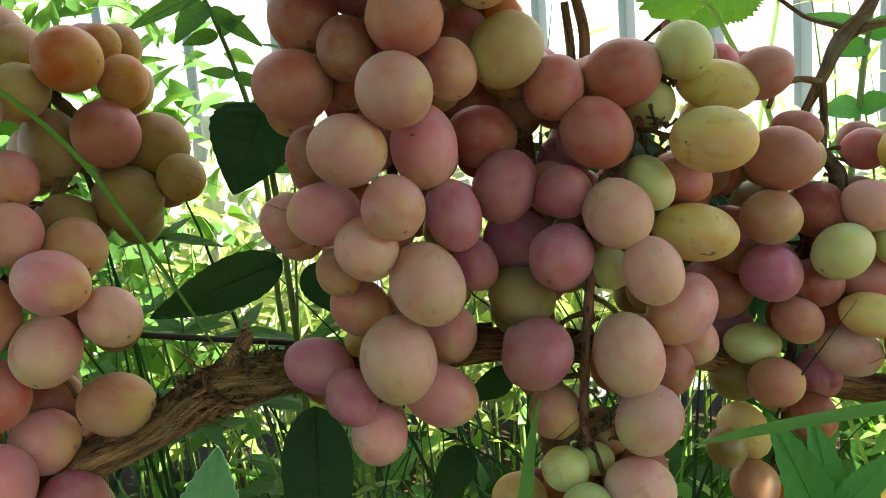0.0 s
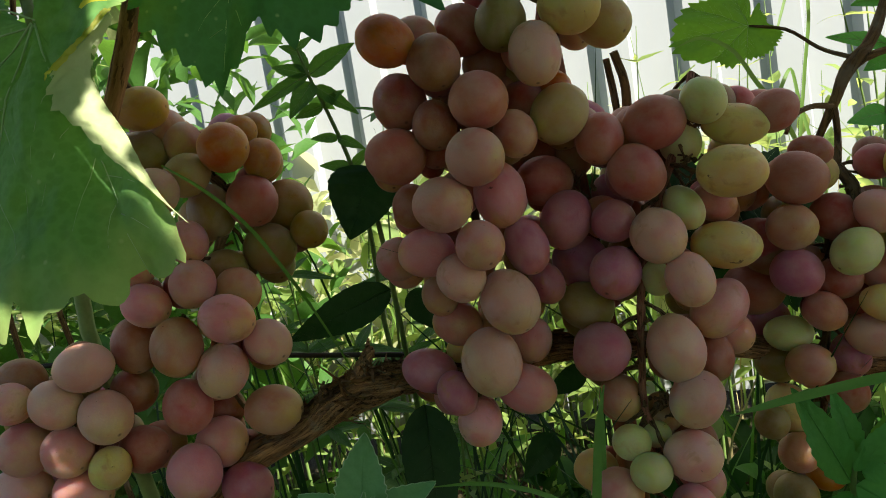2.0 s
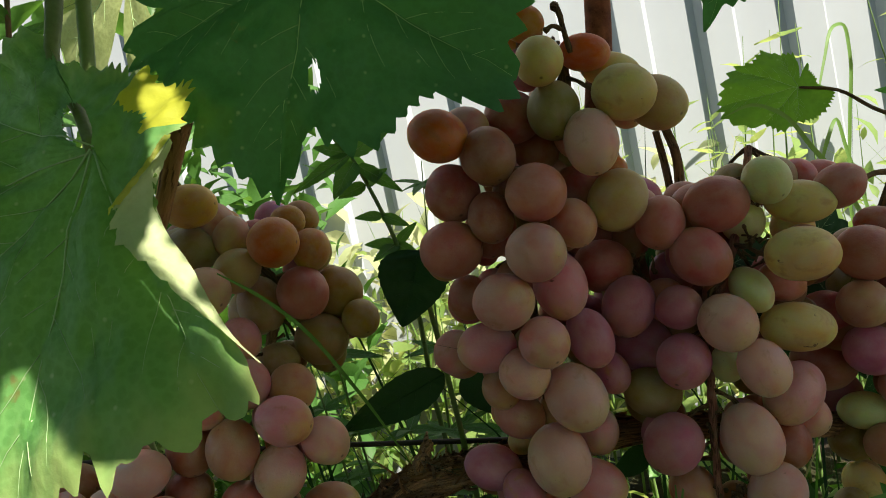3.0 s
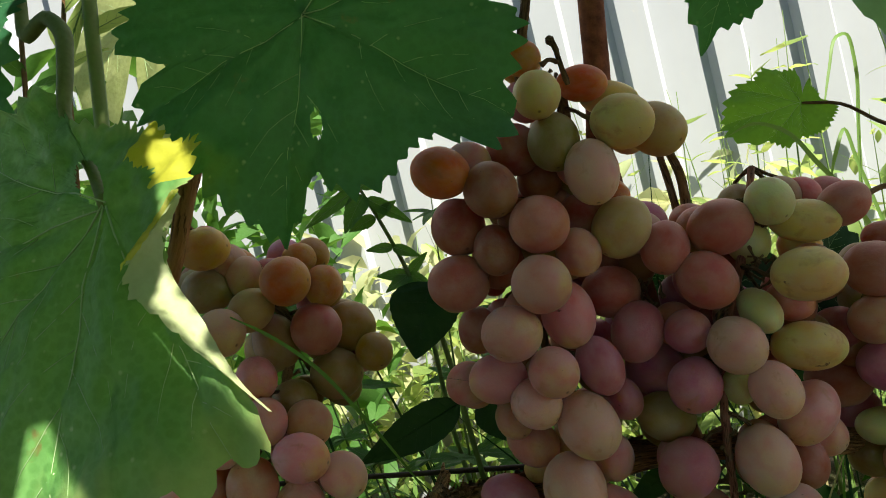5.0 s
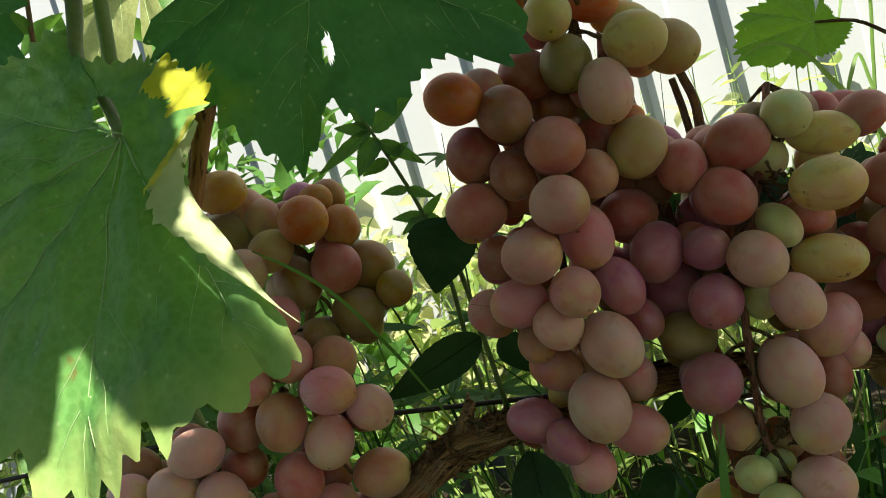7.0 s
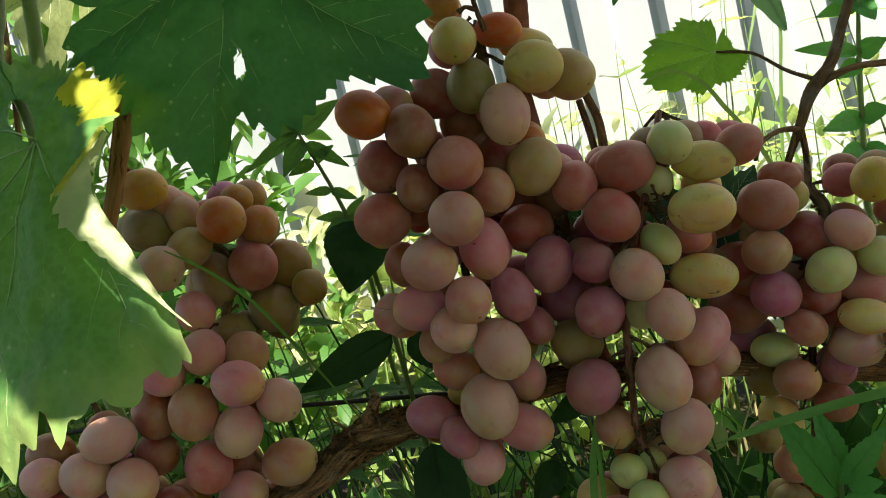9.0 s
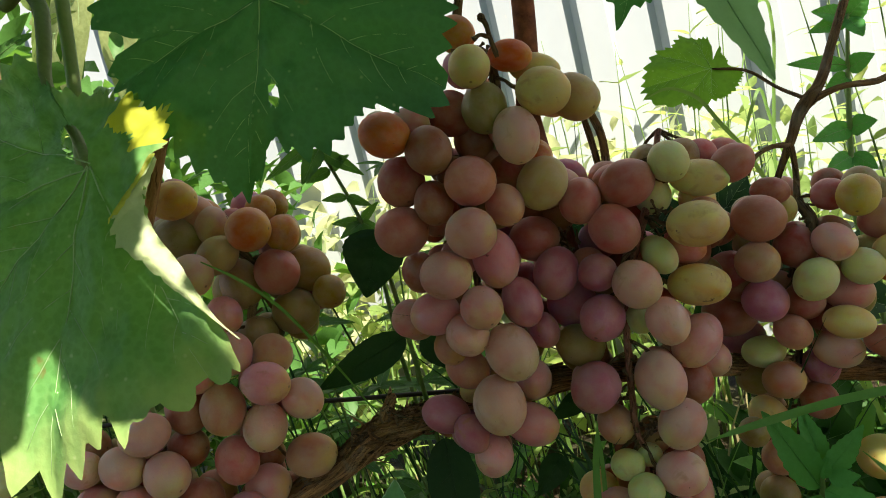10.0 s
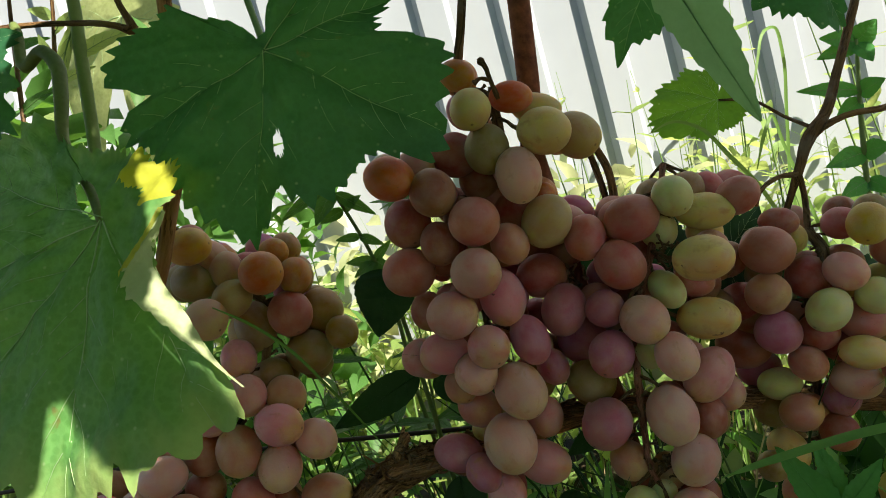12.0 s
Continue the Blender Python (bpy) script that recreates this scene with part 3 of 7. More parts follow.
# loose shreds of bark round the knot
for k in range(64):
    u = rng.random()
    a = Vector((-0.102 + 0.042 * u, 0.2545 + 0.003 * u, 0.311 + 0.013 * u)) + Vector((0, rng.uniform(-0.001, 0.006), rng.uniform(-0.006, 0.008)))
    turn = rng.uniform(-0.5, 0.9) if k % 3 else rng.uniform(0.9, 2.4)
    d = Vector((math.cos(turn), rng.uniform(-0.25, 0.1), math.sin(turn))) * rng.uniform(0.006, 0.017)
    sag = Vector((0, -rng.uniform(0.0005, 0.003), rng.uniform(-0.001, 0.002)))
    thin = rng.uniform(0.00025, 0.0007)
    b2 = ribbon(bmesh.new(), [(*a, thin), (*(a + d * 0.35 + sag), thin * 1.4), (*(a + d * 0.7 + sag * 1.3), thin), (*(a + d), thin * 0.4)], facing=(0.1, -1, 0.5), fold=0.4, steps=3)
    bmesh.ops.solidify(b2, geom=b2.faces[:], thickness=0.0003)
    strip = part("bark_shred", b2, BARK_STRIP if k % 4 else BARK, trunk)
    strip.matrix_parent_inverse = Matrix()
# broken spur on the trunk
spur = stem("spur", [(*(-0.0830, 0.2620, 0.3207), 0.0062), (*(-0.0795, 0.2620, 0.3275), 0.0042), (*(-0.0768, 0.2640, 0.3325), 0.0030), (*(-0.0752, 0.2660, 0.3355), 0.0026), (*(-0.0743, 0.2670, 0.3378), 0.0014)],
            BARK, trunk, "broken old spur", 14, 0.5, 6, 2.0)
spur.matrix_parent_inverse = Matrix()
spur = stem("spur", [(*(-0.0755, 0.2650, 0.3350), 0.0016), (*(-0.0748, 0.2630, 0.3392), 0.0012), (*(-0.0738, 0.2630, 0.3425), 0.0006)], BARK_STRIP, trunk, "pale snapped twig end", 9, 0.35, 4, 4.0)
spur.matrix_parent_inverse = Matrix()
spur = stem("spur", [(*(-0.0749, 0.2620, 0.3209), 0.004), (*(-0.0678, 0.2600, 0.3266), 0.0026), (*(-0.0644, 0.2620, 0.3283), 0.0015)], BARK, trunk, "broken old spur", 10, 0.5, 4, 5.0)
spur.matrix_parent_inverse = Matrix()

CANES = (
    # beside the first bunch
    [(*(-0.1767, 0.2500, 0.4444), 0.0042), (*(-0.1630, 0.2460, 0.4657), 0.0046), (*(-0.1508, 0.2440, 0.4892), 0.0052), (*(-0.1439, 0.2430, 0.5019), 0.0062), (*(-0.1421, 0.2430, 0.5057), 0.0050), (*(-0.1271, 0.2500, 0.5833), 0.0044), (-0.15, 0.27, 0.86, 0.004)],
    # above the middle bunch
    [(*(-0.0011, 0.2620, 0.4954), 0.0024), (*(0.0033, 0.2580, 0.5122), 0.0024), (*(0.0096, 0.2580, 0.5298), 0.0021), (*(0.0158, 0.2620, 0.5509), 0.0022), (0.03, 0.27, 0.80, 0.002)],
    # two stems behind the bunches
    [(*(0.0590, 0.3200, 0.4555), 0.0018), (*(0.0615, 0.3250, 0.4375), 0.0020), (*(0.0628, 0.3300, 0.4194), 0.0022), (*(0.0550, 0.3350, 0.3694), 0.0022)],
    [(*(0.0624, 0.3150, 0.4578), 0.0022), (*(0.0666, 0.3200, 0.4429), 0.0024), (*(0.0664, 0.3250, 0.4228), 0.0026), (*(0.0578, 0.3300, 0.3696), 0.0026)],
    # fork over the last bunch
    [(*(0.1442, 0.3180, 0.3761), 0.0016), (*(0.1557, 0.3120, 0.4020), 0.0022), (*(0.1637, 0.3120, 0.4162), 0.0030), (*(0.1745, 0.3160, 0.4321), 0.0042), (*(0.1792, 0.3170, 0.4356), 0.0048), (*(0.1846, 0.3190, 0.4404), 0.0035), (*(0.1999, 0.3300, 0.4607), 0.0030), (*(0.2200, 0.3450, 0.4892), 0.0029), (*(0.2381, 0.3600, 0.5165), 0.0029), (0.32, 0.40, 0.86, 0.004)],
    [(*(0.1801, 0.3170, 0.4343), 0.0026), (*(0.1962, 0.3220, 0.4373), 0.0020), (*(0.2220, 0.3320, 0.4354), 0.0022), (0.36, 0.35, 0.50, 0.003)],
    [(*(0.1631, 0.3120, 0.4164), 0.0019), (*(0.1619, 0.3080, 0.4011), 0.0019), (*(0.1564, 0.3000, 0.3814), 0.0022)],
    [(*(0.1622, 0.3110, 0.4141), 0.0017), (*(0.1499, 0.3060, 0.4154), 0.0013), (*(0.1381, 0.3000, 0.4111), 0.0012), (*(0.1335, 0.2960, 0.4048), 0.0010)],
    # upright cane past the right bunch
    [(*(0.2379, 0.3600, 0.3770), 0.0050), (*(0.2458, 0.3620, 0.4040), 0.0050), (*(0.2525, 0.3650, 0.4283), 0.0052), (0.36, 0.37, 0.90, 0.005)],
)
for i, pts in enumerate(CANES):
    pts = [(*p[:3], p[3] * (0.84 if i in (0, 4, 5, 6, 8) else 1.0)) for p in pts]
    stem("cane", pts, CANE if i else CANE_RED, vine, "brown woody cane" if i else "rusty young cane, lightened to a sunlit orange-brown", 10, 0.07, 5, i * 1.7)

# a common vine leaf: degrees and metres of its edge
SHAPE = [(0, 0.062), (18, 0.068), (30, 0.050), (52, 0.062), (75, 0.050), (88, 0.015), (92, 0.015), (105, 0.050), (128, 0.062), (150, 0.050), (162, 0.068),
         (180, 0.062), (200, 0.070), (222, 0.074), (236, 0.054), (255, 0.072), (270, 0.085), (285, 0.072), (304, 0.054), (318, 0.074), (340, 0.070)]

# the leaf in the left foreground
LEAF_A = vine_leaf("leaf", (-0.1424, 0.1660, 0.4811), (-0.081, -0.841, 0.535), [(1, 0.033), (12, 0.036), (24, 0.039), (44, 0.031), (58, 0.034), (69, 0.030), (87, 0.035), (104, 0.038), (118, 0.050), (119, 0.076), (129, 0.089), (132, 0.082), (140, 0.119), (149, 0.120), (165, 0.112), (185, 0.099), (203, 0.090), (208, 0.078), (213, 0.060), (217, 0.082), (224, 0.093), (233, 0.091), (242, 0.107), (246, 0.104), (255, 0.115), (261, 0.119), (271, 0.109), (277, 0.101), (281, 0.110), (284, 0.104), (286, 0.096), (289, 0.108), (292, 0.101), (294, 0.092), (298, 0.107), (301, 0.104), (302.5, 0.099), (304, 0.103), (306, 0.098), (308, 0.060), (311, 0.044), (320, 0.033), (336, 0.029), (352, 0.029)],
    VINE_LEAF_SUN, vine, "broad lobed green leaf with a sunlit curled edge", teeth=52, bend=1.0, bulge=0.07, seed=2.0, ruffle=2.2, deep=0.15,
    hole=(121, 0.0140, 0.0125, 0.0046), rim=[(VINE_SUN_TINT, 34, 31, 0.56)])


def folded_edge(fold, free, material, label, lift, seed):
    """A strip of the blade turned over along the fold line, with the blade's saw edge on its free side."""
    a, b = smooth_line([(*p, 0) for p in fold], 14), smooth_line([(*p, 0) for p in free], 14)
    bm, rows, out = bmesh.new(), [], Vector((-0.081, -0.841, 0.535)).normalized()
    for i, (p, q) in enumerate(zip(a, b)):
        p, q = Vector(p[:3]), Vector(q[:3])
        saw = (i / 9.0 + 0.3 * noise.noise((i * 0.11, seed, 0))) % 1.0
        reach = 0.86 + 0.22 * saw + 0.10 * noise.noise((i * 0.23, seed, 4.0))
        row = []
        for k in range(9):
            v = k / 8 * reach
            wave = 0.0006 * noise.noise((i * 0.3, k * 0.8, seed))
            row.append(bm.verts.new(p.lerp(q, v) + out * (lift * math.sin(math.pi * min(v, 1.0)) + wave)))
        rows.append(row)
    for p, q in zip(rows, rows[1:]):
        for k in range(8):
            bm.faces.new((p[k], p[k + 1], q[k + 1], q[k]))
    ob = part("curled_edge", bm, material, LEAF_A, label)
    ob.matrix_parent_inverse = Matrix()


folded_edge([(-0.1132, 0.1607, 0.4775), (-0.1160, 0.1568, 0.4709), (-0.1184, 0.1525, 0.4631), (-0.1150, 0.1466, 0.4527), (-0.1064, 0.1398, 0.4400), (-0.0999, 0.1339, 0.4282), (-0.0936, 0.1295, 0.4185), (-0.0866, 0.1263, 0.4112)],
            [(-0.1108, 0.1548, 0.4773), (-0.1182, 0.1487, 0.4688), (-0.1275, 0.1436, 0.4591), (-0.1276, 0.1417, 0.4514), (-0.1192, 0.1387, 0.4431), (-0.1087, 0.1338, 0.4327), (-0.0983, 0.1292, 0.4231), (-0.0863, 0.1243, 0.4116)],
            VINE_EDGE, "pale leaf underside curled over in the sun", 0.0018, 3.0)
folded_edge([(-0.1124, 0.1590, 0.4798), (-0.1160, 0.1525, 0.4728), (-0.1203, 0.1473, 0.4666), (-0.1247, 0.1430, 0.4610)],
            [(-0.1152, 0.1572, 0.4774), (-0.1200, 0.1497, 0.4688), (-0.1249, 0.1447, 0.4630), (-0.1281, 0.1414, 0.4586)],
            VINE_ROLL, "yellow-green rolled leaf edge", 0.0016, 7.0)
stem("petiole", [(*(-0.1429, 0.1670, 0.4811), 0.0023), (*(-0.1552, 0.1850, 0.4983), 0.0022), (*(-0.1693, 0.2000, 0.5222), 0.0026), (*(-0.1700, 0.2100, 0.5437), 0.0032), (*(-0.1738, 0.2200, 0.5612), 0.0035), (*(-0.1823, 0.2250, 0.5698), 0.0032), (*(-0.1938, 0.2280, 0.5659), 0.0029), (*(-0.2007, 0.2400, 0.5865), 0.0026), (*(-0.2050, 0.2460, 0.5928), 0.0023)], PETIOLE, vine, "olive green bent leaf stalk")
stem("cane", [(*(-0.2663, 0.2500, 0.6018), 0.0014), (*(-0.2071, 0.2470, 0.5930), 0.0014), (*(-0.1769, 0.2460, 0.5856), 0.0014), (*(-0.1531, 0.2460, 0.5773), 0.0016), (*(-0.1461, 0.2470, 0.5731), 0.0026), (*(-0.1500, 0.2500, 0.5873), 0.0016), (*(-0.1546, 0.2550, 0.6070), 0.0016), (-0.15, 0.28, 0.80, 0.002)], CANE, vine, "dark thin forked cane")

# the leaf over the middle
vine_leaf("leaf", (-0.0694, 0.2000, 0.5333), (0.067, -0.990, 0.127), [(2, 0.050), (9, 0.058), (25, 0.060), (45, 0.064), (60, 0.056), (67, 0.032), (76, 0.008), (112, 0.006), (138, 0.033), (138, 0.019), (139, 0.047), (152, 0.053), (161, 0.064), (174, 0.073), (181, 0.063), (186, 0.050), (187, 0.069), (195, 0.075), (205, 0.066), (210, 0.071), (218, 0.068), (232, 0.075), (240, 0.078), (250, 0.085), (255, 0.074), (260, 0.057), (266, 0.064), (271, 0.068), (282, 0.069), (294, 0.065), (301, 0.064), (306, 0.071), (312, 0.086), (320, 0.087), (326, 0.079), (339, 0.079), (345, 0.078), (350, 0.064), (353, 0.049)],
    VINE_LEAF, vine, "large dark green lobed leaf with pale veins and a torn slit", teeth=64, bend=0.6, bulge=0.13, seed=5.0, ruffle=2.2, hole=(263, 0.0395, 0.0052, 0.0023))
stem("petiole", [(*(-0.0697, 0.2010, 0.5335), 0.0017), (*(-0.0739, 0.2120, 0.5489), 0.0015), (*(-0.0790, 0.2250, 0.5684), 0.0016), (-0.07, 0.24, 0.68, 0.0018)], PALE_STEM, vine, "pale green leaf stalk")

# the small leaf in front of the fence
vine_leaf("leaf", (0.1434, 0.3600, 0.4641), (0.037, -0.922, 0.385), [(46, 0.012), (56, 0.017), (65, 0.005), (79, 0.021), (98, 0.023), (114, 0.029), (131, 0.028), (145, 0.035), (169, 0.040), (180, 0.042), (194, 0.042), (207, 0.036), (217, 0.028), (236, 0.028), (254, 0.020), (279, 0.020), (316, 0.018), (338, 0.019), (359, 0.010)],
    VINE_LEAF_PALE, vine, "small bright green toothed leaf", teeth=44, bend=1.5, bulge=0.06, seed=8.0)
stem("petiole", [(*(0.1436, 0.3610, 0.4641), 0.0009), (*(0.1611, 0.3560, 0.4587), 0.0009), (*(0.1725, 0.3450, 0.4454), 0.0010), (*(0.1771, 0.3220, 0.4367), 0.0012)], CANE, vine, "dark thin leaf stalk")

# unseen leaves added between the bunches, in near-black green that stands for shade
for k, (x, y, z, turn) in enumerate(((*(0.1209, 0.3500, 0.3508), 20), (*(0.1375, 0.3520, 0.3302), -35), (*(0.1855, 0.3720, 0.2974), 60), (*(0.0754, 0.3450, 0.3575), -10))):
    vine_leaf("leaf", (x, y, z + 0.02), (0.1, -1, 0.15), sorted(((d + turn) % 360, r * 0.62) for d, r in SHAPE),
        SHADE_DARK_LEAF, vine, "near-black vine leaf added to fill a shaded gap", teeth=36, seed=50.0 + k)

# leaves at the upper edge
vine_leaf("leaf", (0.1076, 0.2850, 0.5370), (0.036, -0.986, 0.164), [(30, 0.019), (75, 0.004), (117, 0.020), (162, 0.017), (205, 0.026), (216, 0.036), (229, 0.042), (238, 0.052), (242, 0.041), (255, 0.037), (267, 0.033), (280, 0.023), (342, 0.016)],
    VINE_LEAF, vine, "dark green vine leaf", teeth=36, seed=11.0)
vine_leaf("leaf", (0.1713, 0.2620, 0.5140), (0.184, -0.913, 0.364), [(42, 0.026), (66, 0.008), (96, 0.020), (133, 0.025), (180, 0.031), (206, 0.035), (213, 0.032), (228, 0.032), (241, 0.029), (256, 0.035), (274, 0.036), (288, 0.026), (357, 0.025)],
    VINE_LEAF, vine, "dark green vine leaf", teeth=36, seed=14.0)
vine_leaf("leaf", (-0.2451, 0.2350, 0.5847), (-0.110, -0.955, 0.277), [(3, 0.051), (15, 0.028), (22, 0.042), (31, 0.028), (58, 0.034), (60, 0.009), (105, 0.011), (107, 0.030), (138, 0.038), (197, 0.037), (236, 0.047), (264, 0.060), (279, 0.059), (289, 0.068), (301, 0.055), (311, 0.061), (324, 0.046), (332, 0.051), (348, 0.043)],
    VINE_LEAF, vine, "dark green vine leaf", teeth=40, seed=17.0)
vine_leaf("leaf", (-0.2736, 0.5000, 0.6676), (-0.101, -0.981, 0.168), [(22, 0.037), (126, 0.041), (174, 0.066), (212, 0.102), (238, 0.115), (247, 0.010), (261, 0.130), (281, 0.113), (302, 0.088), (337, 0.058)],
    VINE_LEAF_LIT, vine, "pale vine leaf among stems, coloured as if sunlit", teeth=36, seed=19.0)
vine_leaf("leaf", (-0.3022, 0.2400, 0.4163), (-0.063, -0.966, 0.251), [(30, 0.014), (104, 0.005), (148, 0.016), (206, 0.031), (248, 0.046), (270, 0.048), (292, 0.042), (319, 0.034), (334, 0.023)],
    VINE_LEAF, vine, "dark green vine leaf", teeth=32, seed=23.0)

# ---- trellis wire and rod ----
wire = stem("trellis_wire", [(-0.6, 0.30, 0.350, 0.0013), (*(-0.1437, 0.3000, 0.3339), 0.0014), (*(-0.1101, 0.2990, 0.3295), 0.0014), (*(-0.0722, 0.3000, 0.3242), 0.0014), (*(0.0093, 0.3120, 0.3090), 0.0014), (*(0.1167, 0.3300, 0.2896), 0.0014), (0.7, 0.36, 0.31, 0.0014)], WIRE, sides=8)
tagged(wire, "dark thin trellis wire behind the grape bunches", "wire")
rod = stem("trellis_rod", [(*(0.0281, 0.2850, 0.4661), 0.0058), (*(0.0344, 0.2850, 0.4946), 0.0058), (*(0.0378, 0.2850, 0.5189), 0.0058), (*(0.0407, 0.2850, 0.5401), 0.0058), (0.030, 0.285, 0.80, 0.0058), (0.026, 0.285, 1.1, 0.0058)], RUST, sides=16)
low = stem("rod_foot", [(0.044, 0.290, 0.0, 0.0058), (0.043, 0.288, 0.2, 0.0058), (*(0.0280, 0.2850, 0.4656), 0.0058)], RUST, rod, sides=16)
tagged(rod, "rusty brown steel rod standing behind the bunch", "rod")


# ---- grape bunches ----
def berry_mesh(seed):
    bm = bmesh.new()
    bmesh.ops.create_uvsphere(bm, u_segments=28, v_segments=18, radius=1.0, matrix=Matrix.Rotation(radians(90), 4, "Y"))
    for v in bm.verts:
        n = v.co.normalized()
        r = 1 + 0.028 * noise.noise(n * 1.1 + Vector((seed * 7.3, 0, 0))) + 0.006 * noise.noise(n * 4 + Vector((seed, 2, 0)))
        v.co *= r * (1 - 0.035 * n.x)
        d = (n - Vector((1, 0, 0))).length
        if d < 0.12:
            v.co *= 1 - 0.025 * (1 - d / 0.12)
    return bm


BERRY_MESHES = {}


def bunch_thing(label):
    ob = tagged(empty("grape_bunch", (0, 0, 0)), label, "grapes", "bunches on the vine")
    ob["berries"] = 0
    return ob


def berry(bunch, x, y, z, long_mm, short_mm, tilt, skin):
    """One grape: its middle, half axes in millimetres, and the lean of its long axis."""
    k = bunch["berries"]
    bunch["berries"] = k + 1
    key = (skin.name, k % 3)
    if key not in BERRY_MESHES:
        bm = berry_mesh(k % 3 + len(BERRY_MESHES) * 0.37)
        me = bpy.data.meshes.new("berry")
        bm.to_mesh(me)
        bm.free()
        me.materials.append(skin)
        me.shade_smooth()
        BERRY_MESHES[key] = me
    if tilt > 0:
        tilt -= 180
    ob = new("berry", BERRY_MESHES[key])
    ob.parent = bunch
    yaw = (-38, -20, -52, -30)[k % 4] if -150 < tilt < -30 else (-12 if tilt >= -30 else 12)
    q = Euler((radians((k * 47) % 360), 0, 0)).to_matrix().to_4x4()
    turn = Matrix.Rotation(radians(-tilt), 4, "Y") @ Matrix.Rotation(radians(yaw * 0.8), 4, "Z") @ q
    s = long_mm / 1000, short_mm / 1000, short_mm / 1000
    ob.matrix_basis = Matrix.Translation((x, y, z)) @ turn @ Matrix.Diagonal((*s, 1))


def rachis(bunch, axis, seed, skin=STALK):
    """The woody stalk through the bunch's middle and a pedicel to each berry near it."""
    bm = bmesh.new()
    tube(bm, axis, 8, 5, 0.35, seed)
    part("stalk", bm, skin, bunch, "brown woody bunch stalk")
    g = random.Random(int(seed * 10))
    for p in smooth_line(axis, 6)[3:-2]:
        for _ in range(g.choice((0, 1, 2))):
            d = Vector((g.uniform(-1, 1), g.uniform(-0.5, 0.5), g.uniform(-0.6, 0.7))).normalized()
            ln, root = g.uniform(0.002, 0.006), Vector(p[:3])
            k = root + d * ln * 0.5 + Vector((0, 0, g.uniform(-0.001, 0.002)))
            part("stub", tube(bmesh.new(), [(*root, 0.0009), (*k, 0.0006), (*(root + d * ln), 0.0008), (*(root + d * ln * 1.12), 0.0012), (*(root + d * ln * 1.2), 0.0007)], 6, 2, 0.3, seed), STALK, bunch)
    pts = smooth_line(axis, 8)
    for ob in [c for c in bunch.children if c.name.startswith("berry")]:
        c = ob.matrix_basis.translation
        end = c - (ob.matrix_basis.to_3x3() @ Vector((0.93, 0, 0)))
        near = min(pts, key=lambda p: (Vector(p[:3]) + Vector((0, 0, -0.008)) - end).length)
        root = Vector(near[:3])
        if (root - end).length > 0.022 or end.z > root.z + 0.004:
            continue
        mid = (root + end) / 2 + Vector((0, 0.002, 0.001))
        bm = tube(bmesh.new(), [(*root, 0.0014), (*mid, 0.0008), (*end, 0.0012), (*(end + (c - end) * 0.15), 0.0019)], 6, 2, 0.2, seed)
        part("pedicel", bm, STALK, bunch)


def dry_stubs(bunch, middle, spread, count, seed):
    """Withered, knobbed stalk ends where small berries dropped off."""
    g = random.Random(seed)
    for _ in range(count):
        root = Vector(middle) + Vector([g.gauss(0, 1) * w for w in spread])
        d = Vector((g.uniform(-1, 1), g.uniform(-0.9, 0.2), g.uniform(-0.8, 1))).normalized() * g.uniform(0.002, 0.005)
        side = Vector((g.uniform(-1, 1), 0, g.uniform(-1, 1))) * 0.0007
        part("stub", tube(bmesh.new(), [(*(root - d * 0.6), 0.0004), (*(root + side), 0.0005), (*(root + d * 0.7), 0.0006), (*(root + d), g.uniform(0.0008, 0.0015)), (*(root + d * 1.2), 0.0006)], 6, 3, 0.5, seed + root.x * 90), STALK, bunch)


bunch = bunch_thing("long pink and peach grape bunch hanging over the trunk")
berry(bunch, -0.0103, 0.2214, 0.4171, 11.7, 11.5, -4, PINK)
berry(bunch, -0.0259, 0.2226, 0.4006, 12.0, 11.2, -14, PINK)
berry(bunch, -0.0139, 0.2221, 0.3822, 10.4, 9.9, -64, PINK)
berry(bunch, -0.0239, 0.2308, 0.3693, 10.7, 10.0, -44, PEACH)
berry(bunch, -0.0057, 0.2304, 0.3564, 14.4, 11.9, -64, PEACH)
berry(bunch, -0.0171, 0.2317, 0.3318, 14.7, 12.7, -84, PEACH)
berry(bunch, -0.0043, 0.2421, 0.3156, 13.5, 10.6, -24, PINK)
berry(bunch, -0.0337, 0.2346, 0.3197, 10.1, 8.2, -64, MAUVE)
berry(bunch, -0.0451, 0.2457, 0.3282, 12.5, 9.7, -19, MAUVE)
berry(bunch, -0.0267, 0.2419, 0.3033, 10.7, 9.7, -95, PEACH)
berry(bunch, -0.0517, 0.2512, 0.3784, 9.7, 9.7, -4, PINK)
berry(bunch, -0.0379, 0.2383, 0.3809, 12.5, 10.5, 3, PINK)
berry(bunch, 0.0042, 0.2387, 0.3771, 12.9, 9.2, -76, MAUVE)
berry(bunch, -0.0036, 0.2414, 0.3997, 14.3, 11.0, -84, PINK)
berry(bunch, -0.0440, 0.2436, 0.4226, 13.2, 12.1, -4, SHADED_RED)
berry(bunch, 0.0065, 0.2416, 0.4236, 10.5, 9.1, -74, TAN)
berry(bunch, -0.0257, 0.2397, 0.4324, 11.1, 9.3, -84, SHADED_BROWN)
berry(bunch, -0.0423, 0.2525, 0.4002, 10.0, 8.6, -95, SHADED_BROWN)
berry(bunch, -0.0358, 0.2489, 0.3598, 9.3, 8.1, -64, TAN)
berry(bunch, -0.0306, 0.2571, 0.3451, 11.7, 10.1, -34, TAN)
berry(bunch, 0.0008, 0.2529, 0.3339, 10.4, 9.0, -95, PINK)
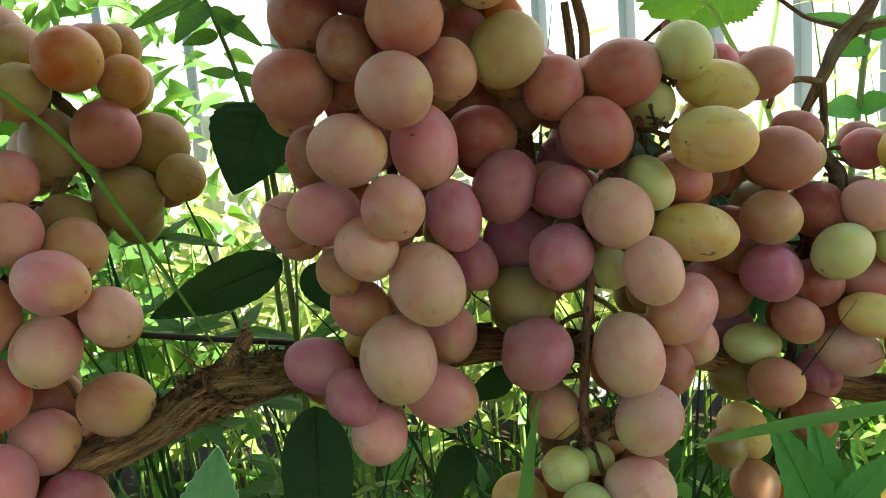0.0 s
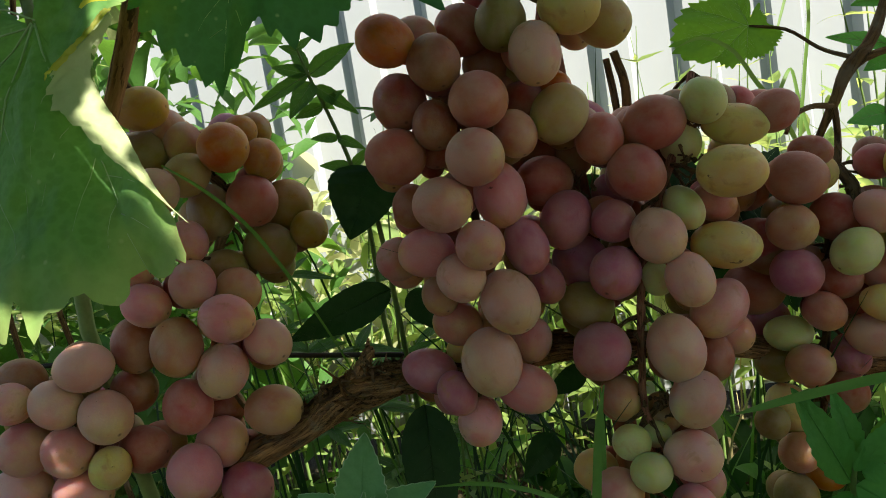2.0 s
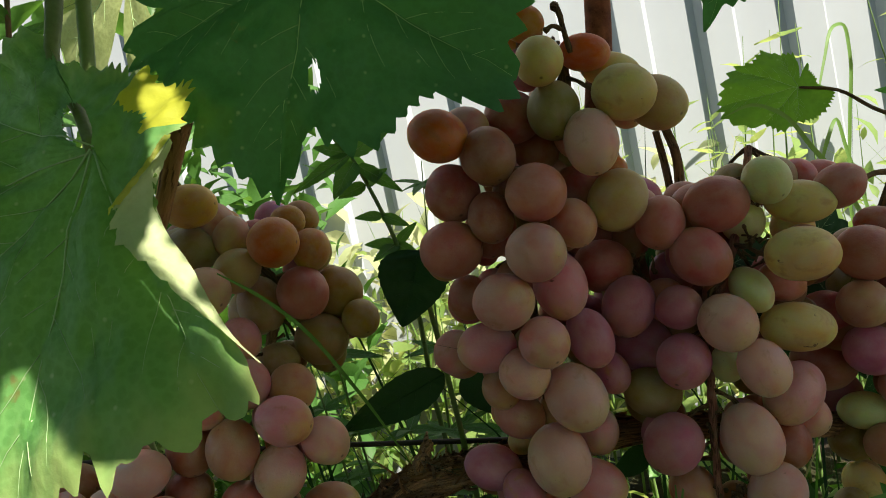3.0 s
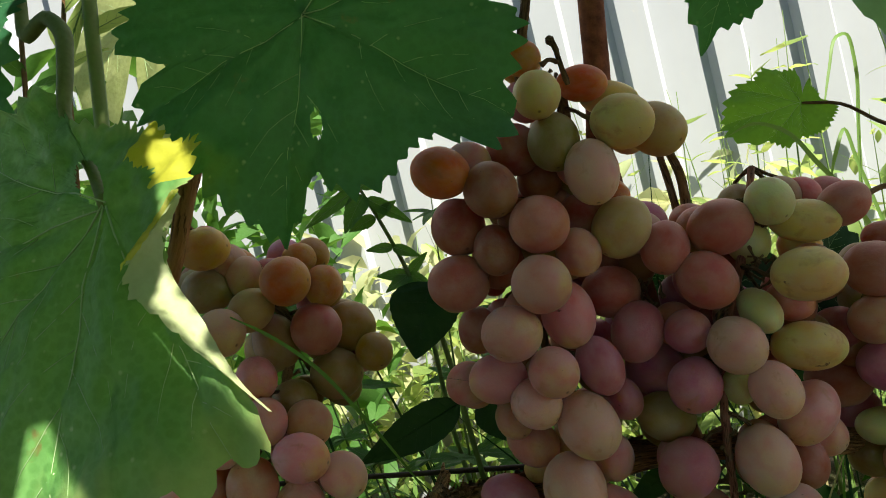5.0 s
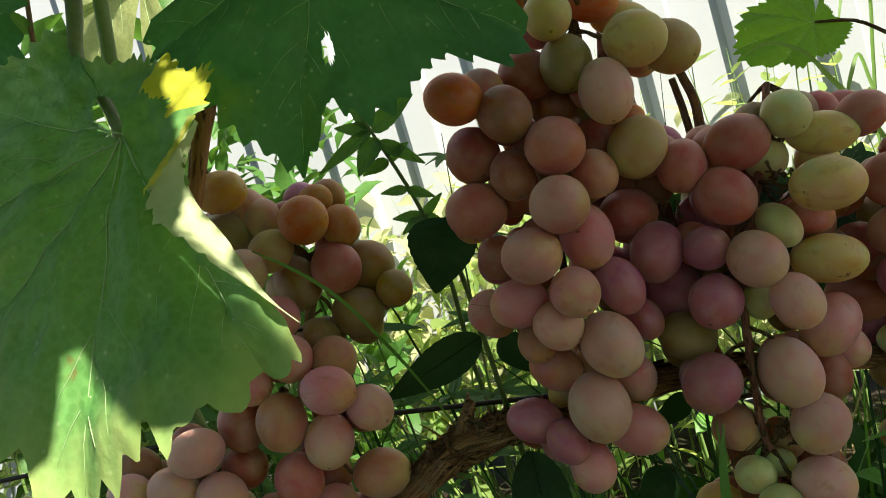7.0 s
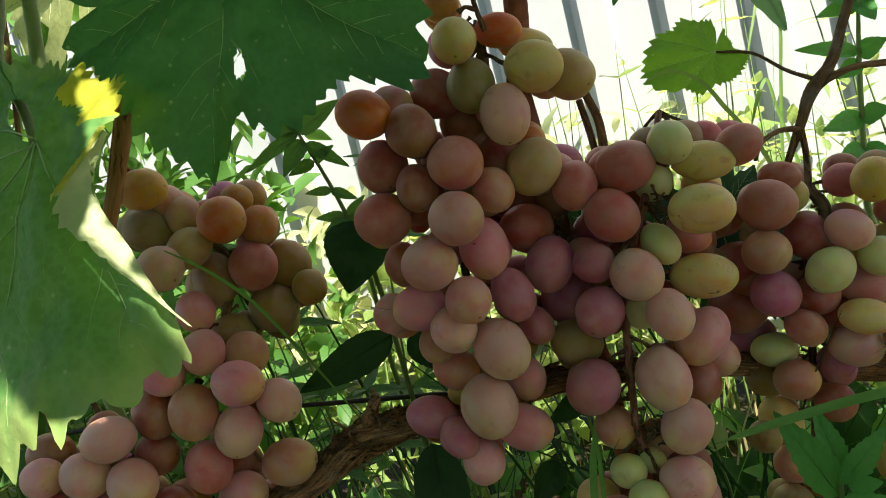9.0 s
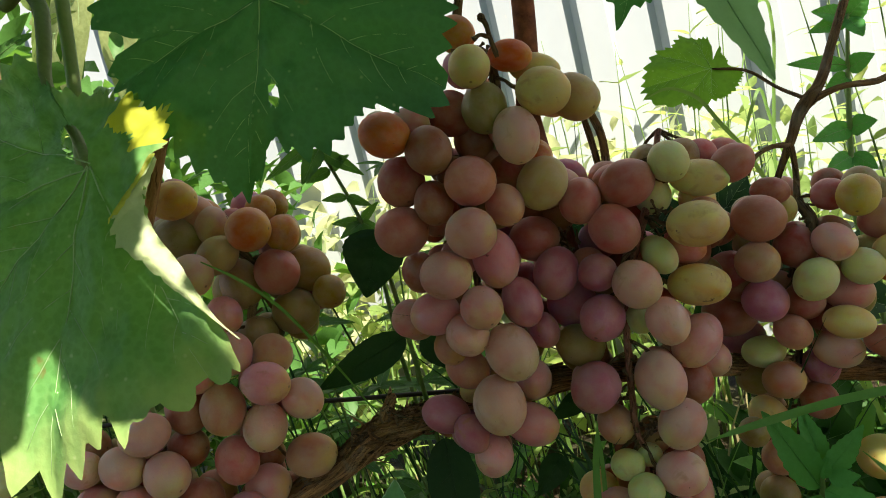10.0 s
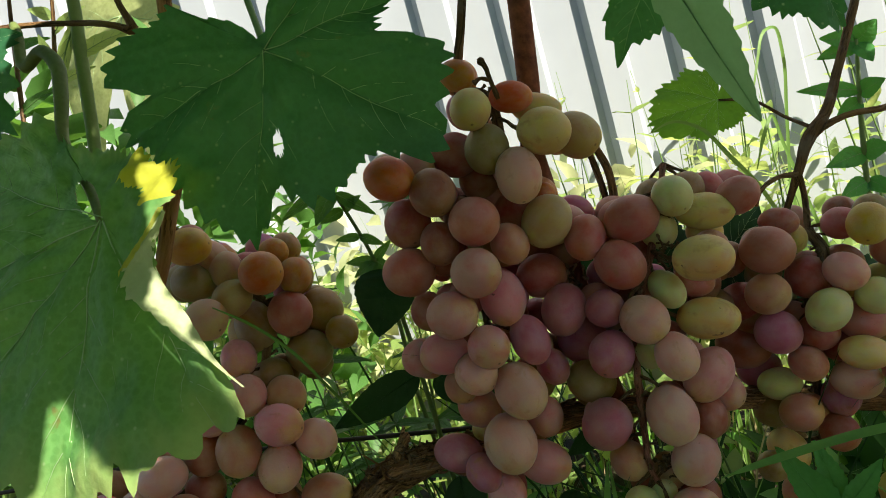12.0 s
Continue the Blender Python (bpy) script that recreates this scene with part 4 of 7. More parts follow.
berry(bunch, 0.0109, 0.2528, 0.3578, 9.5, 7.9, -74, MAUVE)
berry(bunch, -0.0324, 0.2629, 0.3312, 6.2, 5.8, -4, YELLOW)
berry(bunch, -0.0324, 0.2705, 0.4165, 6.1, 6.1, -4, SHADED_BROWN)
berry(bunch, 0.0170, 0.2647, 0.4020, 12.9, 11.3, -4, SHADED_BROWN)
berry(bunch, 0.0146, 0.2821, 0.4146, 13.1, 10.7, -15, SHADED_BROWN)
berry(bunch, 0.0048, 0.2405, 0.4894, 10.3, 9.7, -95, YELLOW)
berry(bunch, 0.0247, 0.2556, 0.4912, 10.8, 7.8, -15, CORAL)
berry(bunch, 0.0354, 0.2665, 0.4833, 12.9, 7.6, -20, YELLOW)
berry(bunch, 0.0356, 0.2428, 0.4708, 12.8, 11.3, -20, YELLOW)
berry(bunch, 0.0501, 0.2576, 0.4651, 13.6, 11.2, -45, KHAKI)
berry(bunch, 0.0187, 0.2377, 0.4539, 13.9, 10.7, -93, PEACH)
berry(bunch, 0.0073, 0.2469, 0.4696, 12.9, 10.8, -95, SHADED_OLIVE)
berry(bunch, -0.0092, 0.2601, 0.4717, 12.3, 11.2, -35, SHADED_BROWN)
berry(bunch, -0.0395, 0.2341, 0.4683, 12.4, 10.6, -25, CORAL)
berry(bunch, -0.0216, 0.2337, 0.4566, 11.8, 11.0, -75, SHADED_BROWN)
berry(bunch, -0.0322, 0.2566, 0.4695, 10.1, 9.0, -15, PINK)
berry(bunch, -0.0058, 0.2308, 0.4390, 12.0, 11.7, -15, SHADED_RED)
berry(bunch, -0.0399, 0.2505, 0.4450, 13.4, 11.7, -75, SHADED_BROWN)
berry(bunch, -0.0275, 0.2593, 0.4275, 13.7, 11.1, -95, SHADED_BROWN)
berry(bunch, 0.0127, 0.2639, 0.4356, 11.9, 10.8, -35, SHADED_BROWN)
berry(bunch, 0.0257, 0.2482, 0.4291, 13.5, 11.8, 45, KHAKI)
berry(bunch, 0.0275, 0.2602, 0.4423, 6.7, 5.6, -15, AMBER)
berry(bunch, 0.0022, 0.2544, 0.5079, 9.3, 7.9, -35, AMBER)
berry(bunch, -0.0145, 0.2707, 0.4043, 10.3, 9.5, -123, PINK)
berry(bunch, -0.0192, 0.2558, 0.3727, 10.9, 10.1, -118, TAN)
berry(bunch, -0.0094, 0.2562, 0.4365, 9.8, 9.0, -44, RED)
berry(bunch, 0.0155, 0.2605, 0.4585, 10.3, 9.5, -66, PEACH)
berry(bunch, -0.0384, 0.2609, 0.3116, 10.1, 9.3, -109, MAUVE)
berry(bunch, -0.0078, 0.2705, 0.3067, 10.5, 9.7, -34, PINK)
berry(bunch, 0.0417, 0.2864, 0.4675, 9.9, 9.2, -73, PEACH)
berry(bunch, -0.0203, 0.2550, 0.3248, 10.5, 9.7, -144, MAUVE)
berry(bunch, -0.0470, 0.2700, 0.4730, 9.7, 9.0, -70, SHADED_OLIVE)
berry(bunch, 0.0254, 0.2884, 0.4374, 10.6, 9.8, -62, SHADED_BROWN)
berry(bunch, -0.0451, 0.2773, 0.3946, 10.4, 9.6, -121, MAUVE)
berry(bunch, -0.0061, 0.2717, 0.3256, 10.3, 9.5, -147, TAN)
berry(bunch, -0.0186, 0.2766, 0.4470, 10.0, 9.3, -143, SHADED_BROWN)
berry(bunch, -0.0437, 0.2727, 0.4438, 10.9, 10.1, -66, SHADED_BROWN)
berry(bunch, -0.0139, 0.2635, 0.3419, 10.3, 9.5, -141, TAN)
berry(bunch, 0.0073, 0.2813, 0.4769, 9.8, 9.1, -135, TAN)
berry(bunch, -0.0083, 0.2732, 0.4276, 9.8, 9.1, -99, SHADED_OLIVE)
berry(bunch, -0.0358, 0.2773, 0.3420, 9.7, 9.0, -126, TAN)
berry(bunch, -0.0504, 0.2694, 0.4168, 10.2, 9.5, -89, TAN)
berry(bunch, -0.0302, 0.2650, 0.3815, 9.7, 9.0, -35, SHADED_BROWN)
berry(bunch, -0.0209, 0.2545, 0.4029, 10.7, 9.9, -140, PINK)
berry(bunch, -0.0222, 0.2808, 0.4211, 9.8, 9.1, -95, SHADED_BROWN)
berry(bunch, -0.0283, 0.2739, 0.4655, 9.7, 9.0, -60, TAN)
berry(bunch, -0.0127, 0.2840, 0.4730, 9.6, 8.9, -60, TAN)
berry(bunch, 0.0194, 0.2758, 0.4500, 10.0, 9.3, -116, SHADED_OLIVE)
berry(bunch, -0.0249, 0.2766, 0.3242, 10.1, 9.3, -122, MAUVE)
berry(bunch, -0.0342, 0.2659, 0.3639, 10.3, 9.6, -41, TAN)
berry(bunch, 0.0017, 0.2599, 0.4211, 10.4, 9.7, -44, SHADED_OLIVE)
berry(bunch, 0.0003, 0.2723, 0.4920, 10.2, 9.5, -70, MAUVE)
berry(bunch, 0.0004, 0.2684, 0.3472, 9.6, 8.9, -137, SHADED_OLIVE)
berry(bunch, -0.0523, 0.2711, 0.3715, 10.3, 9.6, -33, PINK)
berry(bunch, 0.0038, 0.2635, 0.3687, 10.7, 9.9, -48, SHADED_OLIVE)
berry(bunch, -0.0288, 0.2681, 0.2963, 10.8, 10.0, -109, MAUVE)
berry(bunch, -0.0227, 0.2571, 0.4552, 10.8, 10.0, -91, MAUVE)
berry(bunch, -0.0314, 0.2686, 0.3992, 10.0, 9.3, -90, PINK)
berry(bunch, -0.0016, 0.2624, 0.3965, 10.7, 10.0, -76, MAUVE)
berry(bunch, -0.0490, 0.2741, 0.3145, 10.2, 9.4, -54, SHADED_BROWN)
berry(bunch, 0.0181, 0.2891, 0.3958, 10.7, 9.9, -150, SHADED_BROWN)
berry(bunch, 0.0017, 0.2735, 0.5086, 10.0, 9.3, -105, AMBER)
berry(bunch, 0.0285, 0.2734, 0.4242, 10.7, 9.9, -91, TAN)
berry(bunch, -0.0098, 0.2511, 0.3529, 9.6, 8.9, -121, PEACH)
berry(bunch, -0.0018, 0.2680, 0.4558, 10.6, 9.8, -60, SHADED_BROWN)
berry(bunch, 0.0081, 0.2750, 0.4541, 10.4, 9.6, -80, SHADED_OLIVE)
berry(bunch, 0.0013, 0.2720, 0.4459, 10.2, 9.5, -70, SHADED_BROWN)
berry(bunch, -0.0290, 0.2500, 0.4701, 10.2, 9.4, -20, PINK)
berry(bunch, -0.0138, 0.2620, 0.4408, 10.6, 9.8, -70, SHADED_BROWN)
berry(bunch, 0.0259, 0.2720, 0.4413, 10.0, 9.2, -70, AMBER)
berry(bunch, 0.0316, 0.2800, 0.4103, 10.4, 9.6, -60, SHADED_BROWN)
rachis(bunch, [(*(0.0007, 0.2620, 0.5021), 0.002), (*(0.0129, 0.2620, 0.4957), 0.0022), (*(0.0150, 0.2620, 0.4823), 0.0026), (*(0.0060, 0.2660, 0.4602), 0.0026), (*(-0.0102, 0.2700, 0.4286), 0.0024), (*(-0.0163, 0.2660, 0.3883), 0.002), (*(-0.0182, 0.2620, 0.3468), 0.0018), (*(-0.0212, 0.2580, 0.3181), 0.0014)], 1.0)
bunch = bunch_thing("loose mauve, pink and yellow-green grape bunch with bare stalks")
berry(bunch, 0.0913, 0.2413, 0.3950, 14.0, 10.9, -7, YELLOW)
berry(bunch, 0.0584, 0.2401, 0.3731, 12.1, 11.1, -64, PEACH)
berry(bunch, 0.0395, 0.2447, 0.3596, 12.0, 10.9, 50, MAUVE)
berry(bunch, 0.0679, 0.2357, 0.3540, 11.6, 9.8, -74, PEACH)
berry(bunch, 0.0289, 0.2414, 0.3275, 13.0, 11.9, 40, MAUVE)
berry(bunch, 0.0599, 0.2407, 0.3246, 14.7, 12.0, -82, PEACH)
berry(bunch, 0.0859, 0.2527, 0.4251, 10.2, 9.7, -64, GREEN)
berry(bunch, 0.0648, 0.2550, 0.4195, 13.4, 11.5, 10, RED)
berry(bunch, 0.0416, 0.2534, 0.4161, 11.8, 10.1, 65, RED)
berry(bunch, 0.0546, 0.2487, 0.3998, 13.1, 11.4, -54, RED)
berry(bunch, 0.0425, 0.2486, 0.3812, 9.6, 9.2, -4, MAUVE)
berry(bunch, 0.0900, 0.2570, 0.3626, 15.0, 10.4, -12, YELLOW)
berry(bunch, 0.0822, 0.2536, 0.3362, 15.2, 11.2, 33, PINK)
berry(bunch, 0.0229, 0.2541, 0.3840, 13.3, 11.1, 65, MAUVE)
berry(bunch, 0.1011, 0.2632, 0.4132, 14.3, 9.1, -14, YELLOW)
berry(bunch, 0.0738, 0.2566, 0.3813, 10.7, 7.9, -64, GREEN)
berry(bunch, 0.0292, 0.2758, 0.3613, 14.1, 12.4, -34, MAUVE)
berry(bunch, 0.0579, 0.2537, 0.3529, 7.9, 7.1, -64, GREEN)
berry(bunch, 0.0356, 0.2494, 0.3039, 10.4, 9.2, -64, TAN)
berry(bunch, 0.0646, 0.2368, 0.3029, 12.6, 11.1, 45, PEACH)
berry(bunch, 0.0778, 0.2579, 0.3141, 11.3, 9.9, -95, SHADED_BROWN)
berry(bunch, 0.1089, 0.2850, 0.4221, 9.0, 8.2, -20, RED)
berry(bunch, 0.1172, 0.2650, 0.4163, 11.0, 9.2, 20, RED)
berry(bunch, 0.0784, 0.2690, 0.4088, 9.8, 9.2, -95, GREEN)
berry(bunch, 0.0886, 0.2642, 0.3811, 10.2, 8.5, -24, SHADED_RED)
berry(bunch, 0.0276, 0.2624, 0.3434, 12.8, 10.7, -24, SHADED_OLIVE)
berry(bunch, 0.0908, 0.2701, 0.3204, 11.1, 9.6, -34, PINK)
berry(bunch, 0.0348, 0.2735, 0.4239, 11.6, 9.8, -15, PINK)
berry(bunch, 0.0684, 0.2830, 0.4051, 10.7, 9.7, -4, SHADED_BROWN)
berry(bunch, 0.0362, 0.2375, 0.2878, 8.2, 7.7, -7, GREEN)
berry(bunch, 0.0414, 0.2278, 0.2781, 8.7, 8.3, -7, GREEN)
berry(bunch, 0.0596, 0.2306, 0.2818, 12.0, 10.6, -18, PEACH)
berry(bunch, 0.0271, 0.2322, 0.2695, 11.1, 10.1, -7, PINK)
berry(bunch, 0.0436, 0.2223, 0.2563, 11.2, 10.6, -97, PEACH)
berry(bunch, 0.0583, 0.2343, 0.2565, 10.7, 9.5, -66, PINK)
berry(bunch, 0.0207, 0.2489, 0.2725, 9.9, 9.4, -7, YELLOW)
berry(bunch, 0.0671, 0.2470, 0.2627, 9.0, 7.7, -66, PINK)
berry(bunch, 0.0476, 0.2443, 0.2876, 6.7, 5.9, -7, GREEN)
berry(bunch, 0.0537, 0.2556, 0.2921, 9.6, 8.2, -66, TAN)
berry(bunch, 0.0323, 0.2351, 0.2400, 10.4, 9.4, -7, PINK)
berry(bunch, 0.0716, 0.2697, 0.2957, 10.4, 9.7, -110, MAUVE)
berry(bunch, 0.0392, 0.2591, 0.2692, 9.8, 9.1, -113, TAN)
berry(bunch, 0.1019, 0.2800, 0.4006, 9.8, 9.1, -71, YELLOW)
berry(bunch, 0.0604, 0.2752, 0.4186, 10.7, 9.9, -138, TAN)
berry(bunch, 0.0980, 0.2820, 0.4233, 10.4, 9.6, -146, SHADED_OLIVE)
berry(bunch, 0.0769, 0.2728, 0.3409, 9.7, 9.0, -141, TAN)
berry(bunch, 0.0510, 0.2768, 0.3625, 9.9, 9.2, -57, SHADED_OLIVE)
berry(bunch, 0.0271, 0.2805, 0.3340, 10.8, 10.0, -48, SHADED_OLIVE)
berry(bunch, 0.0583, 0.2721, 0.2714, 10.9, 10.1, -40, SHADED_BROWN)
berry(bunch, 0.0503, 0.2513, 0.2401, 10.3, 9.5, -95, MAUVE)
berry(bunch, 0.0942, 0.2899, 0.3156, 9.6, 8.9, -103, SHADED_BROWN)
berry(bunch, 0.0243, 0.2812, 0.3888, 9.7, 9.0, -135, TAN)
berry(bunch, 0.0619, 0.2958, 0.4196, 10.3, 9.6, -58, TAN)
berry(bunch, 0.0281, 0.2702, 0.2631, 10.1, 9.3, -67, SHADED_BROWN)
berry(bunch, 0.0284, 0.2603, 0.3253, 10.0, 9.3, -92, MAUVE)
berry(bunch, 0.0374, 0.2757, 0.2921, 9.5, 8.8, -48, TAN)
berry(bunch, 0.0830, 0.2900, 0.4231, 10.4, 9.7, -93, SHADED_OLIVE)
berry(bunch, 0.0641, 0.2498, 0.2784, 10.8, 10.0, -107, SHADED_BROWN)
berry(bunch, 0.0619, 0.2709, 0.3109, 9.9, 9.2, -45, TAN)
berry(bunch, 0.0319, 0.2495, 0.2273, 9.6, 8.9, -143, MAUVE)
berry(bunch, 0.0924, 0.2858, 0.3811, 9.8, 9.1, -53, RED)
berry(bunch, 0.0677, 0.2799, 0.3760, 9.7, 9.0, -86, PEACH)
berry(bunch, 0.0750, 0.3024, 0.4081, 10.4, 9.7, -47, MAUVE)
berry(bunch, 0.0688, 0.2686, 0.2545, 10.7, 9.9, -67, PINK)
berry(bunch, 0.0613, 0.2605, 0.3704, 10.3, 9.5, -66, SHADED_BROWN)
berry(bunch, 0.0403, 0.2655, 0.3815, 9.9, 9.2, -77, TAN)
berry(bunch, 0.0730, 0.2813, 0.3189, 9.9, 9.2, -123, SHADED_BROWN)
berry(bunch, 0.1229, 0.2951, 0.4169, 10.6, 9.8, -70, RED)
berry(bunch, 0.0272, 0.3001, 0.3552, 10.7, 9.9, -36, SHADED_BROWN)
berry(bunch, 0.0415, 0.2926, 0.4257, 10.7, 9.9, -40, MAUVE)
berry(bunch, 0.0687, 0.2664, 0.3536, 10.7, 9.9, -122, SHADED_BROWN)
berry(bunch, 0.0331, 0.2747, 0.3111, 10.3, 9.5, -107, SHADED_BROWN)
berry(bunch, 0.0831, 0.2788, 0.3047, 9.9, 9.2, -74, SHADED_OLIVE)
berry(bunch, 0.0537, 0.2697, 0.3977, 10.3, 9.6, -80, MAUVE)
berry(bunch, 0.0999, 0.2865, 0.3601, 9.7, 9.0, -57, SHADED_OLIVE)
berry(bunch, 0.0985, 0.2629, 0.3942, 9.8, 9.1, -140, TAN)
berry(bunch, 0.0440, 0.2645, 0.3527, 10.1, 9.3, -52, SHADED_OLIVE)
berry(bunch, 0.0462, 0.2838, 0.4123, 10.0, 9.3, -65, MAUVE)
berry(bunch, 0.0652, 0.2831, 0.3493, 10.7, 9.9, -124, SHADED_OLIVE)
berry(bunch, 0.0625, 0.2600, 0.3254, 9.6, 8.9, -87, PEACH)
berry(bunch, 0.0275, 0.2497, 0.2568, 10.5, 9.8, -90, SHADED_OLIVE)
berry(bunch, 0.0301, 0.2900, 0.3753, 10.0, 9.2, -114, SHADED_BROWN)
# rear berries added behind the bunches as a dark mass filling bright gaps
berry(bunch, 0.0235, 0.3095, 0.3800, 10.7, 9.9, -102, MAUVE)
berry(bunch, 0.0190, 0.3154, 0.4206, 9.7, 9.0, -105, SHADED_BROWN)
berry(bunch, -0.0025, 0.3099, 0.4019, 9.8, 9.0, -46, SHADED_OLIVE)
berry(bunch, -0.0055, 0.2888, 0.3807, 9.8, 9.1, -134, SHADED_BROWN)
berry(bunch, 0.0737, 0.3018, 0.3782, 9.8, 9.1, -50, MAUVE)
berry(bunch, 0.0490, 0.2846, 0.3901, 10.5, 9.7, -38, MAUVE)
berry(bunch, 0.0196, 0.3106, 0.4054, 9.9, 9.1, -86, SHADED_BROWN)
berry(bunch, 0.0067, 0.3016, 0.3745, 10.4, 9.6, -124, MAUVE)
berry(bunch, -0.0035, 0.2968, 0.4208, 11.3, 10.5, -106, SHADED_OLIVE)
berry(bunch, -0.0079, 0.2885, 0.3287, 9.9, 9.2, -66, SHADED_BROWN)
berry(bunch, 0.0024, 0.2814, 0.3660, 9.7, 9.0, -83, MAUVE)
berry(bunch, 0.0087, 0.3004, 0.3536, 10.6, 9.9, -141, SHADED_BROWN)
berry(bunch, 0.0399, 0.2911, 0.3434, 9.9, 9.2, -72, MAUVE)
berry(bunch, 0.0553, 0.3017, 0.3954, 10.8, 10.0, -95, SHADED_OLIVE)
berry(bunch, -0.0056, 0.2854, 0.3462, 10.8, 10.0, -138, SHADED_BROWN)
berry(bunch, 0.0454, 0.3084, 0.3778, 10.7, 9.9, -111, SHADED_BROWN)
berry(bunch, -0.0138, 0.3006, 0.3407, 10.5, 9.7, -76, SHADED_BROWN)
berry(bunch, -0.0105, 0.3056, 0.3720, 9.7, 9.0, -145, SHADED_BROWN)
berry(bunch, 0.0655, 0.3019, 0.3527, 10.3, 9.5, -110, SHADED_OLIVE)
berry(bunch, 0.0437, 0.3139, 0.4191, 11.0, 10.2, -117, SHADED_BROWN)
berry(bunch, 0.0503, 0.3024, 0.3612, 10.3, 9.5, -64, SHADED_OLIVE)
berry(bunch, 0.0349, 0.2925, 0.3231, 10.3, 9.5, -66, SHADED_BROWN)
berry(bunch, 0.0246, 0.2973, 0.4179, 9.8, 9.0, -55, SHADED_BROWN)
berry(bunch, 0.0776, 0.2958, 0.3340, 9.9, 9.2, -115, SHADED_OLIVE)
berry(bunch, -0.0030, 0.2886, 0.4019, 11.3, 10.5, -132, MAUVE)
berry(bunch, -0.0045, 0.3155, 0.4259, 11.1, 10.3, -80, MAUVE)
berry(bunch, 0.0267, 0.3000, 0.3372, 10.0, 9.3, -112, MAUVE)
berry(bunch, 0.0568, 0.2952, 0.3762, 10.1, 9.3, -119, SHADED_BROWN)
berry(bunch, 0.0638, 0.3154, 0.4153, 9.9, 9.1, -31, SHADED_BROWN)
rachis(bunch, [(*(0.0907, 0.2850, 0.4391), 0.0016), (*(0.0789, 0.2700, 0.4138), 0.0019), (*(0.0700, 0.2620, 0.3983), 0.0021), (*(0.0556, 0.2580, 0.3676), 0.0016), (*(0.0486, 0.2480, 0.3417), 0.0017), (*(0.0458, 0.2450, 0.3207), 0.0017), (*(0.0443, 0.2430, 0.2991), 0.0016), (*(0.0477, 0.2450, 0.2874), 0.0014), (*(0.0442, 0.2500, 0.2586), 0.0010)], 2.0, RED_STEM)
dry_stubs(bunch, (0.0512, 0.2400, 0.3020), (0.0016, 0.0015, 0.0045), 12, 1)
dry_stubs(bunch, (0.0765, 0.2585, 0.3990), (0.0022, 0.0015, 0.0045), 11, 2)
dry_stubs(bunch, (0.0325, 0.2680, 0.3985), (0.0050, 0.002, 0.0040), 13, 3)
dry_stubs(bunch, (0.0838, 0.2640, 0.4150), (0.0020, 0.001, 0.0012), 4, 4)

bunch = bunch_thing("shaded pink-brown grape bunch with pale green berries")
berry(bunch, 0.1274, 0.2712, 0.3855, 13.4, 11.9, -16, RED)
berry(bunch, 0.1462, 0.2911, 0.3840, 7.9, 7.0, -97, YELLOW)
berry(bunch, 0.1227, 0.2708, 0.3641, 11.0, 10.5, -7, TAN)
berry(bunch, 0.1246, 0.2755, 0.3420, 11.7, 11.1, -36, MAUVE)
berry(bunch, 0.1237, 0.2916, 0.3099, 11.4, 8.7, -4, GREEN)
berry(bunch, 0.1479, 0.2689, 0.3494, 11.8, 10.2, 33, GREEN)
berry(bunch, 0.1524, 0.2952, 0.2938, 10.9, 8.9, -87, MAUVE)
berry(bunch, 0.1362, 0.2788, 0.3217, 9.9, 8.8, -46, TAN)
berry(bunch, 0.1619, 0.2740, 0.3650, 10.9, 9.5, -36, PEACH)
berry(bunch, 0.1733, 0.2729, 0.3498, 10.3, 9.4, -26, GREEN)
berry(bunch, 0.1702, 0.2875, 0.3343, 12.8, 10.4, -21, PINK)
berry(bunch, 0.1622, 0.2728, 0.3230, 12.5, 8.6, -18, YELLOW)
berry(bunch, 0.1585, 0.2824, 0.3064, 12.8, 9.9, -21, PEACH)
berry(bunch, 0.1481, 0.2871, 0.3639, 11.1, 11.1, -7, SHADED_BROWN)
berry(bunch, 0.1783, 0.2781, 0.3847, 11.4, 10.2, 53, GOLD)
berry(bunch, 0.1974, 0.2900, 0.3674, 15.4, 10.8, -2, TAN)
berry(bunch, 0.1925, 0.2747, 0.3531, 12.6, 9.6, -14, YELLOW)
berry(bunch, 0.1719, 0.2949, 0.3855, 9.4, 8.5, -7, RED)
berry(bunch, 0.1815, 0.2739, 0.3084, 13.1, 8.7, -14, RED)
berry(bunch, 0.1464, 0.2847, 0.3351, 10.5, 9.8, -7, SHADED_BROWN)
berry(bunch, 0.1127, 0.3000, 0.3325, 15.2, 13.3, -7, SHADED_BROWN)
berry(bunch, 0.1197, 0.3113, 0.3134, 12.3, 10.8, -7, MAUVE)
berry(bunch, 0.1200, 0.2996, 0.2936, 11.3, 10.0, -7, SHADED_OLIVE)
berry(bunch, 0.1275, 0.2792, 0.2971, 10.8, 9.9, -7, TAN)
berry(bunch, 0.1204, 0.2931, 0.2720, 12.4, 10.0, -66, YELLOW)
berry(bunch, 0.1080, 0.2810, 0.2710, 8.1, 8.1, -7, SHADED_OLIVE)
berry(bunch, 0.1191, 0.2809, 0.2544, 9.7, 9.7, -7, TAN)
berry(bunch, 0.1133, 0.2759, 0.2353, 10.6, 10.1, -97, SHADED_OLIVE)
berry(bunch, 0.1469, 0.2896, 0.2775, 10.3, 9.8, -66, SHADED_BROWN)
berry(bunch, 0.1971, 0.2950, 0.3378, 7.3, 5.8, -7, AMBER)
